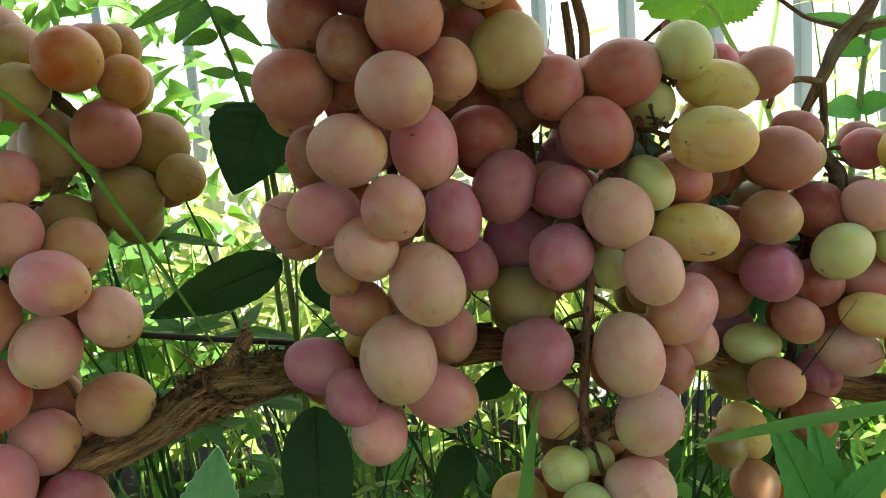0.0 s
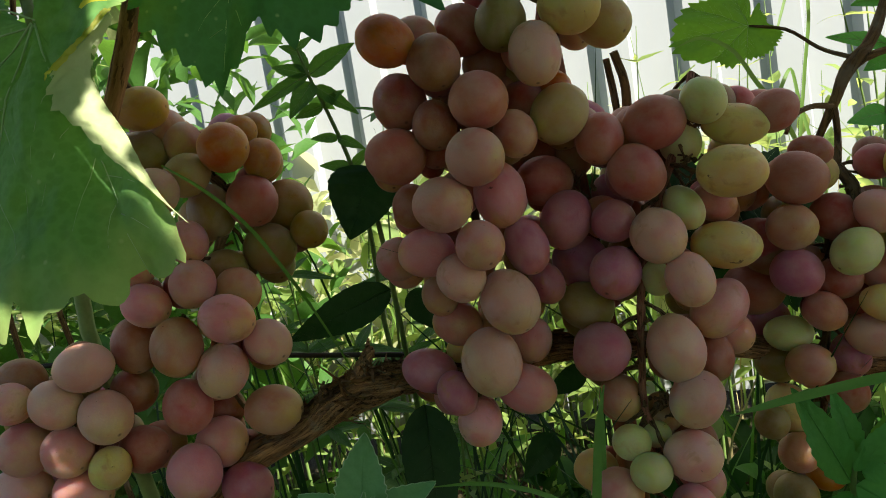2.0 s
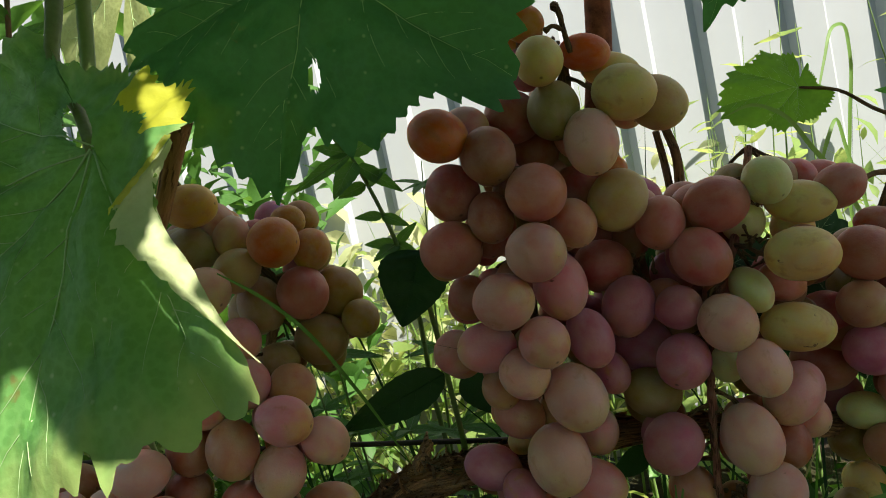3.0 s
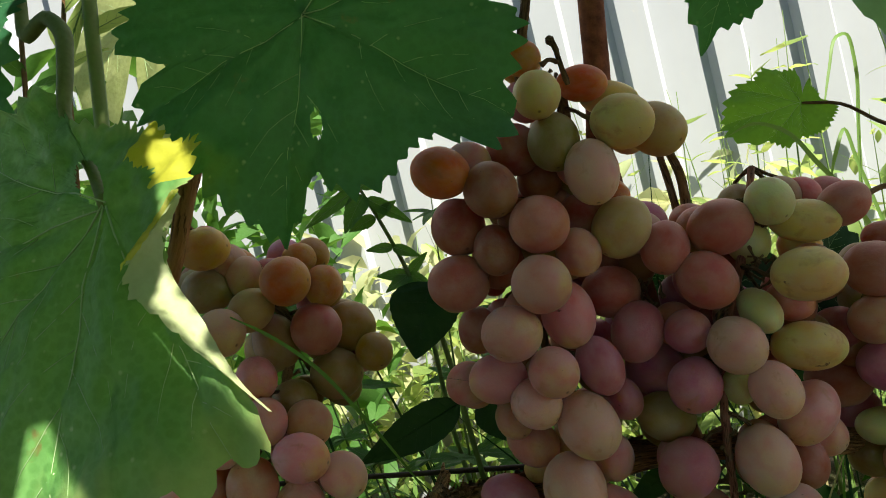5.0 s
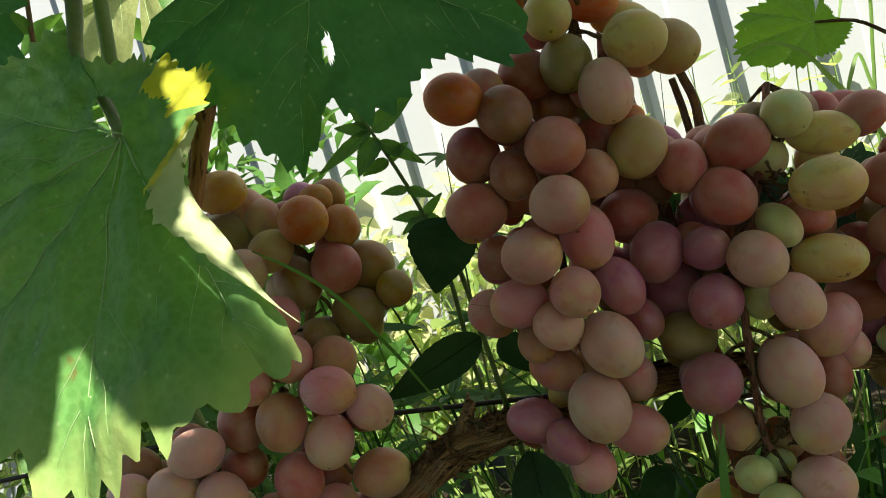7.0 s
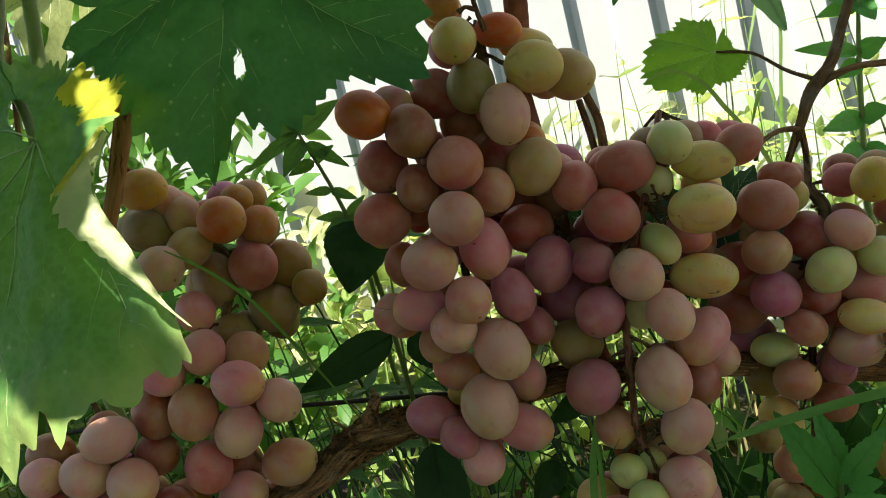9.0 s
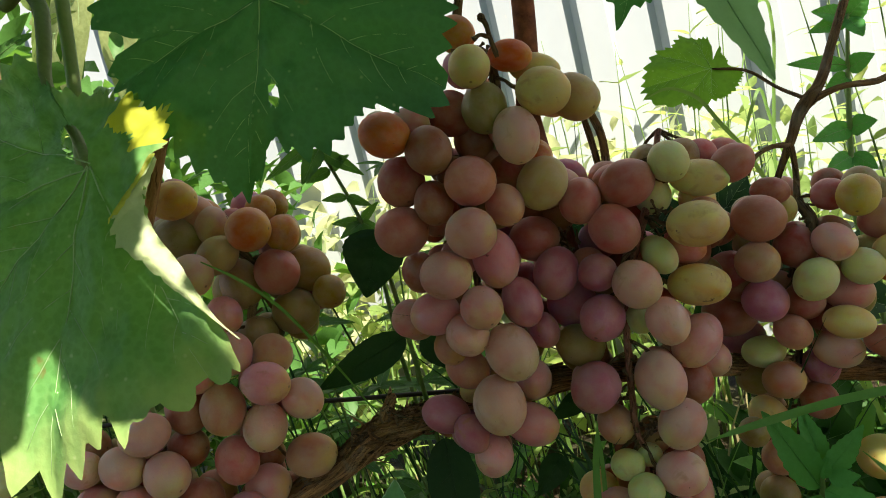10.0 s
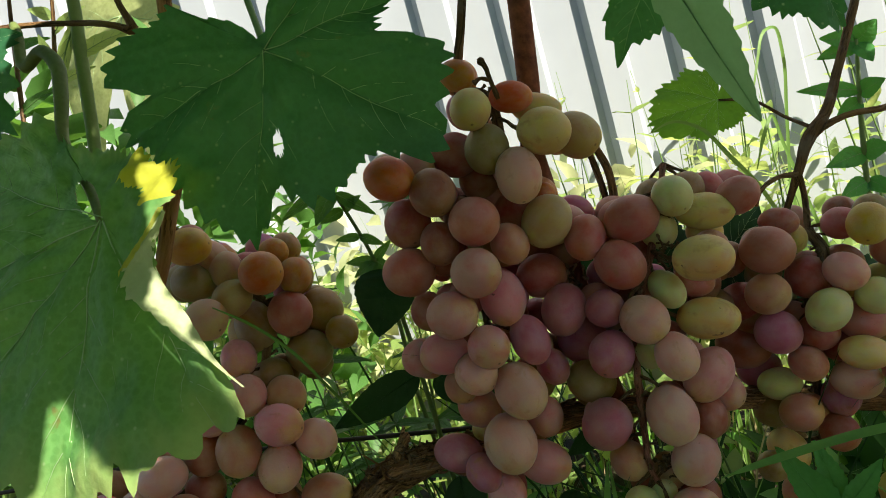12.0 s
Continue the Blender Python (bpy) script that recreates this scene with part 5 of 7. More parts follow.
berry(bunch, 0.1398, 0.2856, 0.3955, 9.9, 7.2, -16, SHADED_BROWN)
berry(bunch, 0.1156, 0.2961, 0.3556, 12.9, 11.5, -7, SHADED_BROWN)
berry(bunch, 0.1132, 0.2984, 0.3807, 10.9, 10.0, -7, SHADED_BROWN)
berry(bunch, 0.1332, 0.2880, 0.2406, 10.0, 10.0, -7, AMBER)
berry(bunch, 0.1604, 0.2992, 0.3220, 10.9, 9.9, -7, SHADED_BROWN)
berry(bunch, 0.1797, 0.3026, 0.3353, 9.6, 8.9, -41, PINK)
berry(bunch, 0.1405, 0.3043, 0.3381, 10.5, 9.7, -112, TAN)
berry(bunch, 0.1513, 0.3173, 0.3225, 10.1, 9.4, -113, TAN)
berry(bunch, 0.1708, 0.3078, 0.3519, 10.1, 9.4, -78, YELLOW)
berry(bunch, 0.1586, 0.3095, 0.3379, 9.6, 8.9, -104, SHADED_BROWN)
berry(bunch, 0.1565, 0.3119, 0.3615, 10.5, 9.7, -117, SHADED_BROWN)
berry(bunch, 0.2067, 0.3044, 0.3513, 9.5, 8.8, -45, MAUVE)
berry(bunch, 0.1190, 0.3062, 0.2235, 10.1, 9.3, -41, SHADED_OLIVE)
berry(bunch, 0.1674, 0.3110, 0.3095, 9.6, 8.9, -132, SHADED_BROWN)
berry(bunch, 0.1271, 0.3178, 0.2959, 10.8, 10.0, -144, TAN)
berry(bunch, 0.1492, 0.3111, 0.2782, 9.7, 8.9, -63, TAN)
berry(bunch, 0.1405, 0.3048, 0.3795, 9.8, 9.1, -120, SHADED_OLIVE)
berry(bunch, 0.1622, 0.3201, 0.2836, 10.2, 9.5, -90, MAUVE)
berry(bunch, 0.1685, 0.2935, 0.3648, 10.6, 9.8, -33, SHADED_BROWN)
berry(bunch, 0.1802, 0.3144, 0.3872, 9.5, 8.8, -59, SHADED_BROWN)
berry(bunch, 0.1318, 0.3081, 0.3656, 10.3, 9.6, -136, SHADED_OLIVE)
berry(bunch, 0.1300, 0.2933, 0.3840, 10.3, 9.5, -76, SHADED_OLIVE)
berry(bunch, 0.1159, 0.3234, 0.3307, 9.8, 9.1, -65, MAUVE)
berry(bunch, 0.2067, 0.3186, 0.3759, 9.6, 8.8, -57, SHADED_OLIVE)
berry(bunch, 0.1156, 0.3159, 0.3791, 9.9, 9.2, -40, MAUVE)
berry(bunch, 0.1227, 0.3043, 0.2572, 9.8, 9.0, -85, SHADED_OLIVE)
berry(bunch, 0.1360, 0.3109, 0.2344, 10.1, 9.4, -65, MAUVE)
berry(bunch, 0.1833, 0.3120, 0.3215, 10.1, 9.4, -125, SHADED_OLIVE)
berry(bunch, 0.1433, 0.3013, 0.3168, 9.7, 9.0, -53, SHADED_BROWN)
berry(bunch, 0.1886, 0.2976, 0.3861, 9.9, 9.2, -97, SHADED_OLIVE)
berry(bunch, 0.2074, 0.3174, 0.3397, 10.0, 9.2, -111, TAN)
berry(bunch, 0.1209, 0.3165, 0.3494, 10.7, 9.9, -65, SHADED_BROWN)
berry(bunch, 0.1865, 0.2961, 0.3498, 10.4, 9.6, -60, GREEN)
berry(bunch, 0.1557, 0.3191, 0.3872, 10.2, 9.5, -130, TAN)
berry(bunch, 0.1378, 0.3009, 0.2868, 10.5, 9.7, -143, TAN)
berry(bunch, 0.1212, 0.3290, 0.3137, 9.7, 8.9, -110, SHADED_OLIVE)
berry(bunch, 0.1392, 0.3156, 0.3497, 9.8, 9.0, -138, SHADED_OLIVE)
berry(bunch, 0.1573, 0.2968, 0.3528, 9.6, 8.9, -114, SHADED_BROWN)
berry(bunch, 0.1278, 0.3181, 0.2644, 10.5, 9.7, -123, TAN)
# rear berries added dark, to stand for the shade inside the bunch
berry(bunch, 0.0949, 0.2850, 0.3747, 11, 10, -60, SHADED_BROWN)
berry(bunch, 0.1056, 0.2920, 0.3817, 10.6, 9.8, -60, SHADED_BROWN)
berry(bunch, 0.0958, 0.2900, 0.3611, 10.4, 9.6, -70, SHADED_BROWN)
berry(bunch, 0.1180, 0.2950, 0.3481, 10.6, 9.8, -60, SHADED_BROWN)
rachis(bunch, [(*(0.1571, 0.3000, 0.3843), 0.003), (*(0.1587, 0.2900, 0.3753), 0.003), (*(0.1495, 0.3000, 0.3479), 0.0026), (*(0.1467, 0.3040, 0.3127), 0.0022), (*(0.1416, 0.3020, 0.2772), 0.0018), (*(0.1305, 0.3000, 0.2304), 0.0014)], 3.0)
bunch = bunch_thing("partly sunlit amber and pink grape bunch low on a bare stalk")
berry(bunch, 0.1624, 0.2620, 0.2545, 11.9, 11.4, -7, YELLOW)
berry(bunch, 0.1770, 0.2620, 0.2347, 12.9, 12.0, -66, YELLOW)
berry(bunch, 0.1884, 0.2620, 0.2119, 13.6, 12.2, -46, PEACH)
berry(bunch, 0.1621, 0.2730, 0.2114, 17.5, 9.7, -11, YELLOW)
berry(bunch, 0.1980, 0.2746, 0.2511, 14.3, 10.7, -16, TAN)
berry(bunch, 0.1942, 0.2734, 0.2872, 13.5, 9.3, -11, TAN)
berry(bunch, 0.1981, 0.2620, 0.2320, 10.7, 9.7, -97, GREEN)
berry(bunch, 0.2065, 0.2736, 0.3083, 10.6, 8.7, -16, SHADED_BROWN)
berry(bunch, 0.2018, 0.2620, 0.2649, 9.1, 8.6, -7, PINK)
berry(bunch, 0.2081, 0.2839, 0.2664, 12.7, 8.8, -7, SHADED_BROWN)
berry(bunch, 0.2148, 0.2752, 0.2406, 9.6, 9.6, -7, MAUVE)
berry(bunch, 0.1820, 0.2833, 0.2338, 9.9, 9.1, -119, SHADED_OLIVE)
berry(bunch, 0.2151, 0.3006, 0.2431, 10.9, 10.1, -87, SHADED_BROWN)
berry(bunch, 0.1744, 0.2990, 0.1996, 10.0, 9.3, -39, TAN)
berry(bunch, 0.2243, 0.3019, 0.3003, 9.9, 9.2, -114, SHADED_BROWN)
berry(bunch, 0.2025, 0.2899, 0.1925, 9.6, 8.8, -133, SHADED_BROWN)
berry(bunch, 0.2066, 0.2816, 0.2146, 10.1, 9.3, -68, TAN)
berry(bunch, 0.1929, 0.2942, 0.2107, 9.8, 9.1, -72, MAUVE)
berry(bunch, 0.2208, 0.3081, 0.2614, 10.4, 9.6, -50, TAN)
berry(bunch, 0.2147, 0.2877, 0.3043, 10.0, 9.2, -58, MAUVE)
berry(bunch, 0.2236, 0.2930, 0.2254, 10.8, 10.0, -111, SHADED_BROWN)
berry(bunch, 0.2099, 0.3026, 0.2803, 10.2, 9.5, -75, TAN)
berry(bunch, 0.1681, 0.2836, 0.2443, 10.3, 9.5, -149, SHADED_OLIVE)
berry(bunch, 0.2120, 0.2929, 0.2047, 9.6, 8.9, -146, SHADED_OLIVE)
berry(bunch, 0.1891, 0.2810, 0.2197, 10.0, 9.3, -120, TAN)
berry(bunch, 0.1997, 0.2723, 0.2008, 9.7, 9.0, -125, SHADED_OLIVE)
rachis(bunch, [(*(0.2029, 0.2720, 0.3499), 0.0013), (*(0.1898, 0.2620, 0.3190), 0.0013), (*(0.1782, 0.2560, 0.2901), 0.0014), (*(0.1741, 0.2620, 0.2631), 0.0018), (*(0.1840, 0.2680, 0.2424), 0.002), (*(0.1845, 0.2700, 0.2107), 0.0014)], 4.0, RED_STEM)
bunch = bunch_thing("amber, red and pink grape bunch behind the leaf")
berry(bunch, -0.1207, 0.2766, 0.4134, 13.0, 12.2, -69, RED)
berry(bunch, -0.1096, 0.2959, 0.4090, 13.1, 12.5, -39, OCHRE)
berry(bunch, -0.0984, 0.2860, 0.3952, 9.8, 9.2, -60, OCHRE)
berry(bunch, -0.1186, 0.2843, 0.3892, 13.3, 12.5, -9, SHADED_OLIVE)
berry(bunch, -0.1254, 0.2653, 0.4398, 11.9, 11.7, -9, AMBER)
berry(bunch, -0.1145, 0.2825, 0.4325, 10.4, 9.2, -99, AMBER)
berry(bunch, -0.1248, 0.2897, 0.4483, 8.9, 7.8, -9, AMBER)
berry(bunch, -0.1604, 0.2652, 0.4635, 13.8, 10.2, -5, GOLD)
berry(bunch, -0.1573, 0.2819, 0.4526, 12.6, 9.8, -59, TAN)
berry(bunch, -0.1608, 0.3010, 0.4481, 11.9, 9.9, -85, AMBER)
berry(bunch, -0.1469, 0.2680, 0.4302, 11.8, 10.2, 22, KHAKI)
berry(bunch, -0.1559, 0.2520, 0.4243, 11.4, 11.0, -40, PEACH)
berry(bunch, -0.1434, 0.2804, 0.4109, 15.1, 11.5, -71, SHADED_OLIVE)
berry(bunch, -0.1766, 0.2865, 0.4442, 14.1, 11.5, -15, SHADED_OLIVE)
berry(bunch, -0.1473, 0.2565, 0.3998, 10.8, 9.5, -69, PINK)
berry(bunch, -0.1445, 0.2467, 0.3813, 11.1, 10.3, -89, PINK)
berry(bunch, -0.1285, 0.2575, 0.3743, 11.4, 10.6, -49, TAN)
berry(bunch, -0.1271, 0.2359, 0.3657, 12.7, 10.7, -17, PINK)
berry(bunch, -0.1746, 0.2527, 0.3907, 10.8, 9.8, -9, PINK)
berry(bunch, -0.1667, 0.2454, 0.3752, 11.6, 9.9, -24, PINK)
berry(bunch, -0.1164, 0.2506, 0.3500, 11.8, 10.2, -39, PEACH)
berry(bunch, -0.1561, 0.2436, 0.3545, 13.6, 11.6, -89, TAN)
berry(bunch, -0.1377, 0.2449, 0.3408, 12.9, 11.4, -94, PEACH)
berry(bunch, -0.1566, 0.2438, 0.3268, 12.8, 11.2, -79, RED)
berry(bunch, -0.1230, 0.2599, 0.3157, 14.4, 11.7, -1, TAN)
berry(bunch, -0.1504, 0.2585, 0.3039, 12.3, 12.1, -9, PINK)
berry(bunch, -0.1474, 0.2739, 0.2890, 14.0, 10.1, -89, TAN)
berry(bunch, -0.1571, 0.2382, 0.2976, 13.2, 12.2, -89, PINK)
berry(bunch, -0.1400, 0.2530, 0.2831, 12.2, 11.1, -9, MAUVE)
berry(bunch, -0.1385, 0.2723, 0.3827, 10.8, 10.8, -9, SHADED_OLIVE)
berry(bunch, -0.1524, 0.2738, 0.3162, 10.0, 9.5, -9, SHADED_BROWN)
berry(bunch, -0.1648, 0.2704, 0.2941, 9.8, 9.0, -108, SHADED_BROWN)
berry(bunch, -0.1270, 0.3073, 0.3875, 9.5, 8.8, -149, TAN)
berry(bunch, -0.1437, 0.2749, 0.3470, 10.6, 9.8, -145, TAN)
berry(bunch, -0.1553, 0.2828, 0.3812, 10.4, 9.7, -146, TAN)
berry(bunch, -0.1513, 0.2644, 0.3318, 9.6, 8.9, -47, SHADED_BROWN)
berry(bunch, -0.1430, 0.2987, 0.3792, 10.3, 9.5, -93, SHADED_OLIVE)
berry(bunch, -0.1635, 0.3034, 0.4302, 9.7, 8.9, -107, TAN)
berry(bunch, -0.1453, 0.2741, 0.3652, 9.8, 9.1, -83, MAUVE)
berry(bunch, -0.1617, 0.2814, 0.3276, 9.8, 9.1, -114, SHADED_OLIVE)
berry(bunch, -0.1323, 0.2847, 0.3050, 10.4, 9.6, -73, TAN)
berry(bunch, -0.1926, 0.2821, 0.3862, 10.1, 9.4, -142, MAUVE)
berry(bunch, -0.1578, 0.2874, 0.2821, 10.0, 9.3, -72, SHADED_BROWN)
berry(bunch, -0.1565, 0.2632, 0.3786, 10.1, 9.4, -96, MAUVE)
berry(bunch, -0.1431, 0.2922, 0.4422, 10.8, 10.0, -38, SHADED_BROWN)
berry(bunch, -0.1720, 0.2940, 0.4663, 9.6, 8.9, -84, SHADED_BROWN)
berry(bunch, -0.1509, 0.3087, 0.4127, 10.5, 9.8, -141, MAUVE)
berry(bunch, -0.1602, 0.2852, 0.3005, 10.9, 10.0, -96, SHADED_BROWN)
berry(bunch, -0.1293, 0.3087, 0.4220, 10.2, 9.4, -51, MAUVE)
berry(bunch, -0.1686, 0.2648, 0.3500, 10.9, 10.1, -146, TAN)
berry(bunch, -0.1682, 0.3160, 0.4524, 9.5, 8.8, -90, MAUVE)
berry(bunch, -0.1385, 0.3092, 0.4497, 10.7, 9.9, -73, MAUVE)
berry(bunch, -0.1188, 0.3174, 0.4118, 10.2, 9.4, -95, SHADED_OLIVE)
berry(bunch, -0.1574, 0.2918, 0.4020, 9.9, 9.2, -97, SHADED_OLIVE)
berry(bunch, -0.1907, 0.3144, 0.4490, 10.9, 10.1, -37, SHADED_BROWN)
berry(bunch, -0.1308, 0.2842, 0.3383, 9.6, 8.9, -143, SHADED_OLIVE)
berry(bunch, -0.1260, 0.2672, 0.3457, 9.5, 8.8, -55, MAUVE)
berry(bunch, -0.1473, 0.2740, 0.2691, 10.5, 9.8, -109, SHADED_OLIVE)
berry(bunch, -0.1703, 0.2713, 0.3159, 10.8, 10.0, -89, SHADED_OLIVE)
berry(bunch, -0.1761, 0.2642, 0.3761, 9.7, 9.0, -117, SHADED_BROWN)
berry(bunch, -0.1202, 0.3005, 0.4327, 10.2, 9.4, -144, SHADED_BROWN)
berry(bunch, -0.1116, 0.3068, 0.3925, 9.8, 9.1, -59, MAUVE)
berry(bunch, -0.1657, 0.2556, 0.2859, 10.9, 10.1, -124, SHADED_BROWN)
berry(bunch, -0.1819, 0.2803, 0.3729, 9.5, 8.8, -84, SHADED_OLIVE)
berry(bunch, -0.1297, 0.3068, 0.4038, 10.7, 9.9, -145, SHADED_OLIVE)
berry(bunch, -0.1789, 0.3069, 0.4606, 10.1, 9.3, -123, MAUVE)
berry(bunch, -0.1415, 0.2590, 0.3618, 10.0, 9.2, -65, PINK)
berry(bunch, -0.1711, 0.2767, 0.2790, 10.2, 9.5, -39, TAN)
berry(bunch, -0.1623, 0.2933, 0.3155, 9.9, 9.2, -66, SHADED_OLIVE)
berry(bunch, -0.1676, 0.2750, 0.4439, 13.5, 11, -10, SHADED_OLIVE)
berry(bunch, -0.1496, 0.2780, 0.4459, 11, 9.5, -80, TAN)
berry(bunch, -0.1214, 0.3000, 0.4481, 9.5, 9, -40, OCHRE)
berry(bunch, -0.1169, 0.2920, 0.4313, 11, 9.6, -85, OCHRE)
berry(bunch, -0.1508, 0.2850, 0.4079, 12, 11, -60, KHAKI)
berry(bunch, -0.1228, 0.3000, 0.3799, 11, 10, -60, SHADED_OLIVE)
rachis(bunch, [(*(-0.1653, 0.2620, 0.4767), 0.0022), (*(-0.1642, 0.2800, 0.4618), 0.0022), (*(-0.1507, 0.2900, 0.4363), 0.0024), (*(-0.1370, 0.2880, 0.4200), 0.0026), (*(-0.1414, 0.2720, 0.3888), 0.0024), (*(-0.1465, 0.2680, 0.3486), 0.002), (*(-0.1563, 0.2680, 0.3072), 0.0016)], 5.0)
bunch = bunch_thing("pale peach and pink grape bunch resting low by the trunk")
berry(bunch, -0.1776, 0.2496, 0.3573, 13.4, 11.4, -79, SHADED_BROWN)
berry(bunch, -0.1943, 0.2320, 0.3541, 14.3, 10.6, 6, PEACH)
berry(bunch, -0.2362, 0.2493, 0.3484, 12.1, 10.5, -9, SHADED_BROWN)
berry(bunch, -0.2099, 0.2320, 0.3392, 12.0, 10.7, -29, PEACH)
berry(bunch, -0.1885, 0.2320, 0.3306, 12.7, 11.4, -39, PEACH)
berry(bunch, -0.2297, 0.2329, 0.3206, 12.1, 11.9, -9, PINK)
berry(bunch, -0.2311, 0.2320, 0.3425, 10.0, 9.5, -9, PEACH)
berry(bunch, -0.2088, 0.2311, 0.3174, 11.5, 11.0, -39, PINK)
berry(bunch, -0.1916, 0.2317, 0.3075, 9.5, 9.0, -99, YELLOW)
berry(bunch, -0.2085, 0.2356, 0.2966, 14.3, 10.7, -9, PINK)
berry(bunch, -0.2429, 0.2428, 0.2974, 14.8, 12.1, -9, PEACH)
berry(bunch, -0.1830, 0.2483, 0.3087, 12.1, 11.0, -9, SHADED_BROWN)
berry(bunch, -0.1852, 0.2684, 0.3032, 11.9, 11.4, -16, TAN)
berry(bunch, -0.2787, 0.2320, 0.3447, 12.7, 9.1, -4, GREEN)
berry(bunch, -0.1843, 0.2525, 0.3362, 11.1, 10.5, -9, SHADED_BROWN)
berry(bunch, -0.2123, 0.2598, 0.2947, 9.8, 9.1, -54, SHADED_OLIVE)
berry(bunch, -0.2533, 0.2659, 0.3347, 10.5, 9.7, -89, PEACH)
berry(bunch, -0.2257, 0.2493, 0.3118, 10.5, 9.7, -90, TAN)
berry(bunch, -0.2032, 0.2683, 0.3113, 9.6, 8.9, -78, SHADED_OLIVE)
berry(bunch, -0.2294, 0.2629, 0.3364, 10.1, 9.3, -130, SHADED_OLIVE)
berry(bunch, -0.1884, 0.2685, 0.3519, 10.4, 9.7, -97, SHADED_OLIVE)
berry(bunch, -0.2433, 0.2611, 0.3195, 10.0, 9.3, -100, TAN)
berry(bunch, -0.2067, 0.2496, 0.3454, 9.9, 9.2, -44, TAN)
berry(bunch, -0.2022, 0.2783, 0.3300, 10.0, 9.2, -104, SHADED_OLIVE)
berry(bunch, -0.2299, 0.2613, 0.2951, 10.1, 9.3, -124, MAUVE)
berry(bunch, -0.2151, 0.2646, 0.3294, 9.8, 9.0, -51, MAUVE)
berry(bunch, -0.2970, 0.2533, 0.3395, 10.6, 9.8, -50, GREEN)
berry(bunch, -0.2210, 0.2456, 0.3359, 10.0, 9.2, -71, SHADED_BROWN)
berry(bunch, -0.2200, 0.2671, 0.3127, 10.0, 9.3, -135, SHADED_BROWN)
berry(bunch, -0.2578, 0.2670, 0.2834, 10.4, 9.6, -67, SHADED_OLIVE)
berry(bunch, -0.2007, 0.2556, 0.3232, 10.0, 9.3, -58, SHADED_BROWN)
berry(bunch, -0.2551, 0.2649, 0.3009, 10.0, 9.3, -139, MAUVE)
berry(bunch, -0.1986, 0.2872, 0.2949, 10.8, 10.0, -46, SHADED_BROWN)
berry(bunch, -0.2381, 0.2489, 0.3300, 9.7, 9.0, -36, SHADED_OLIVE)
berry(bunch, -0.2009, 0.2527, 0.3046, 9.7, 8.9, -72, SHADED_BROWN)
berry(bunch, -0.2143, 0.2621, 0.3510, 9.7, 8.9, -109, SHADED_BROWN)
rachis(bunch, [(*(-0.1622, 0.2720, 0.3639), 0.0022), (*(-0.1845, 0.2620, 0.3444), 0.002), (*(-0.2135, 0.2560, 0.3278), 0.002), (*(-0.2411, 0.2540, 0.3153), 0.0016)], 6.0)

# bare dark stalk ends above the middle bunch
knobs = stem("dry_stalk", [(*(0.0186, 0.2500, 0.4916), 0.0012), (*(0.0171, 0.2480, 0.5001), 0.0011), (*(0.0164, 0.2460, 0.5074), 0.0012), (*(0.0150, 0.2460, 0.5105), 0.0019), (*(0.0143, 0.2460, 0.5118), 0.001)], STALK, vine, "dry dark bunch stalk end", 8, 0.3)
knobs = stem("dry_stalk", [(*(0.0168, 0.2480, 0.5010), 0.001), (*(0.0124, 0.2440, 0.5023), 0.0009), (*(0.0094, 0.2430, 0.5010), 0.0013)], STALK, vine, "dry dark bunch stalk end", 8, 0.3)
knobs = stem("dry_stalk", [(0.0737, 0.3000, 0.4248, 0.0014), (0.0773, 0.3000, 0.4270, 0.0014), (0.0800, 0.3000, 0.4281, 0.0017), (0.0825, 0.3000, 0.4296, 0.0026), (0.0845, 0.3000, 0.4300, 0.0014)], STALK, vine, "dry dark bunch stalk end", 8, 0.3)


# ---- mint and other near plants ----
def plant(name, label, category, foot, group=""):
    return tagged(empty(name, foot), label, category, group)


def leaves(parent, mat, rows, facing=(0, -1, 0.35), label="", soft=False, reach=1.0, **more):
    for i, (a, b, wide) in enumerate(rows):
        b = Vector(a) + (Vector(b) - Vector(a)) * reach
        wide /= reach
        leaf = part("leaf", ovate(a, b, wide, facing, seed=i * 1.3 + parent.location.x * 9, **more), mat, parent, label)
        # pale midrib with side veins, laid on the middle column of the blade
        n = len(leaf.data.vertices) // 11
        spine = [leaf.data.vertices[11 * k + 5].co.copy() for k in range(n)]
        lift = Vector(facing).normalized() * 0.00025
        length = (spine[-1] - spine[0]).length
        vb = tube(bmesh.new(), [(*(p + lift), length * 0.007 * (1.1 - k / n)) for k, p in enumerate(spine)], 5, 1)
        if mat is MINT:
            for side in (0, 10):
                edge = [leaf.data.vertices[11 * k + side].co.copy() for k in range(n)]
                fringe = part("fringe", tube(bmesh.new(), [(*p, 0.00022) for p in edge], 4, 1), MINT_EDGE, leaf, "pale hairy leaf edge")
                fringe.matrix_parent_inverse = Matrix()
        for k in range(n // 8, n - 3, max(n // 6, 1)):
            if soft:
                break
            for side in (-1, 1):
                pts = []
                for j in range(5):
                    q = leaf.data.vertices[11 * min(k + j, n - 1) + 5 + side * j].co
                    pts.append((*(q + lift * 0.5), length * 0.0025 * (1.1 - j / 5)))
                tube(vb, pts, 4, 1)
        rib = part("midrib", vb, mat if soft or mat is SHADE_DARK_LEAF else RIB, leaf)
        rib.matrix_parent_inverse = Matrix()


mint = plant("mint_plant", "soft grey-green mint shoot with toothed leaves", "mint", (-0.09, 0.20, 0.0), "mint shoots")
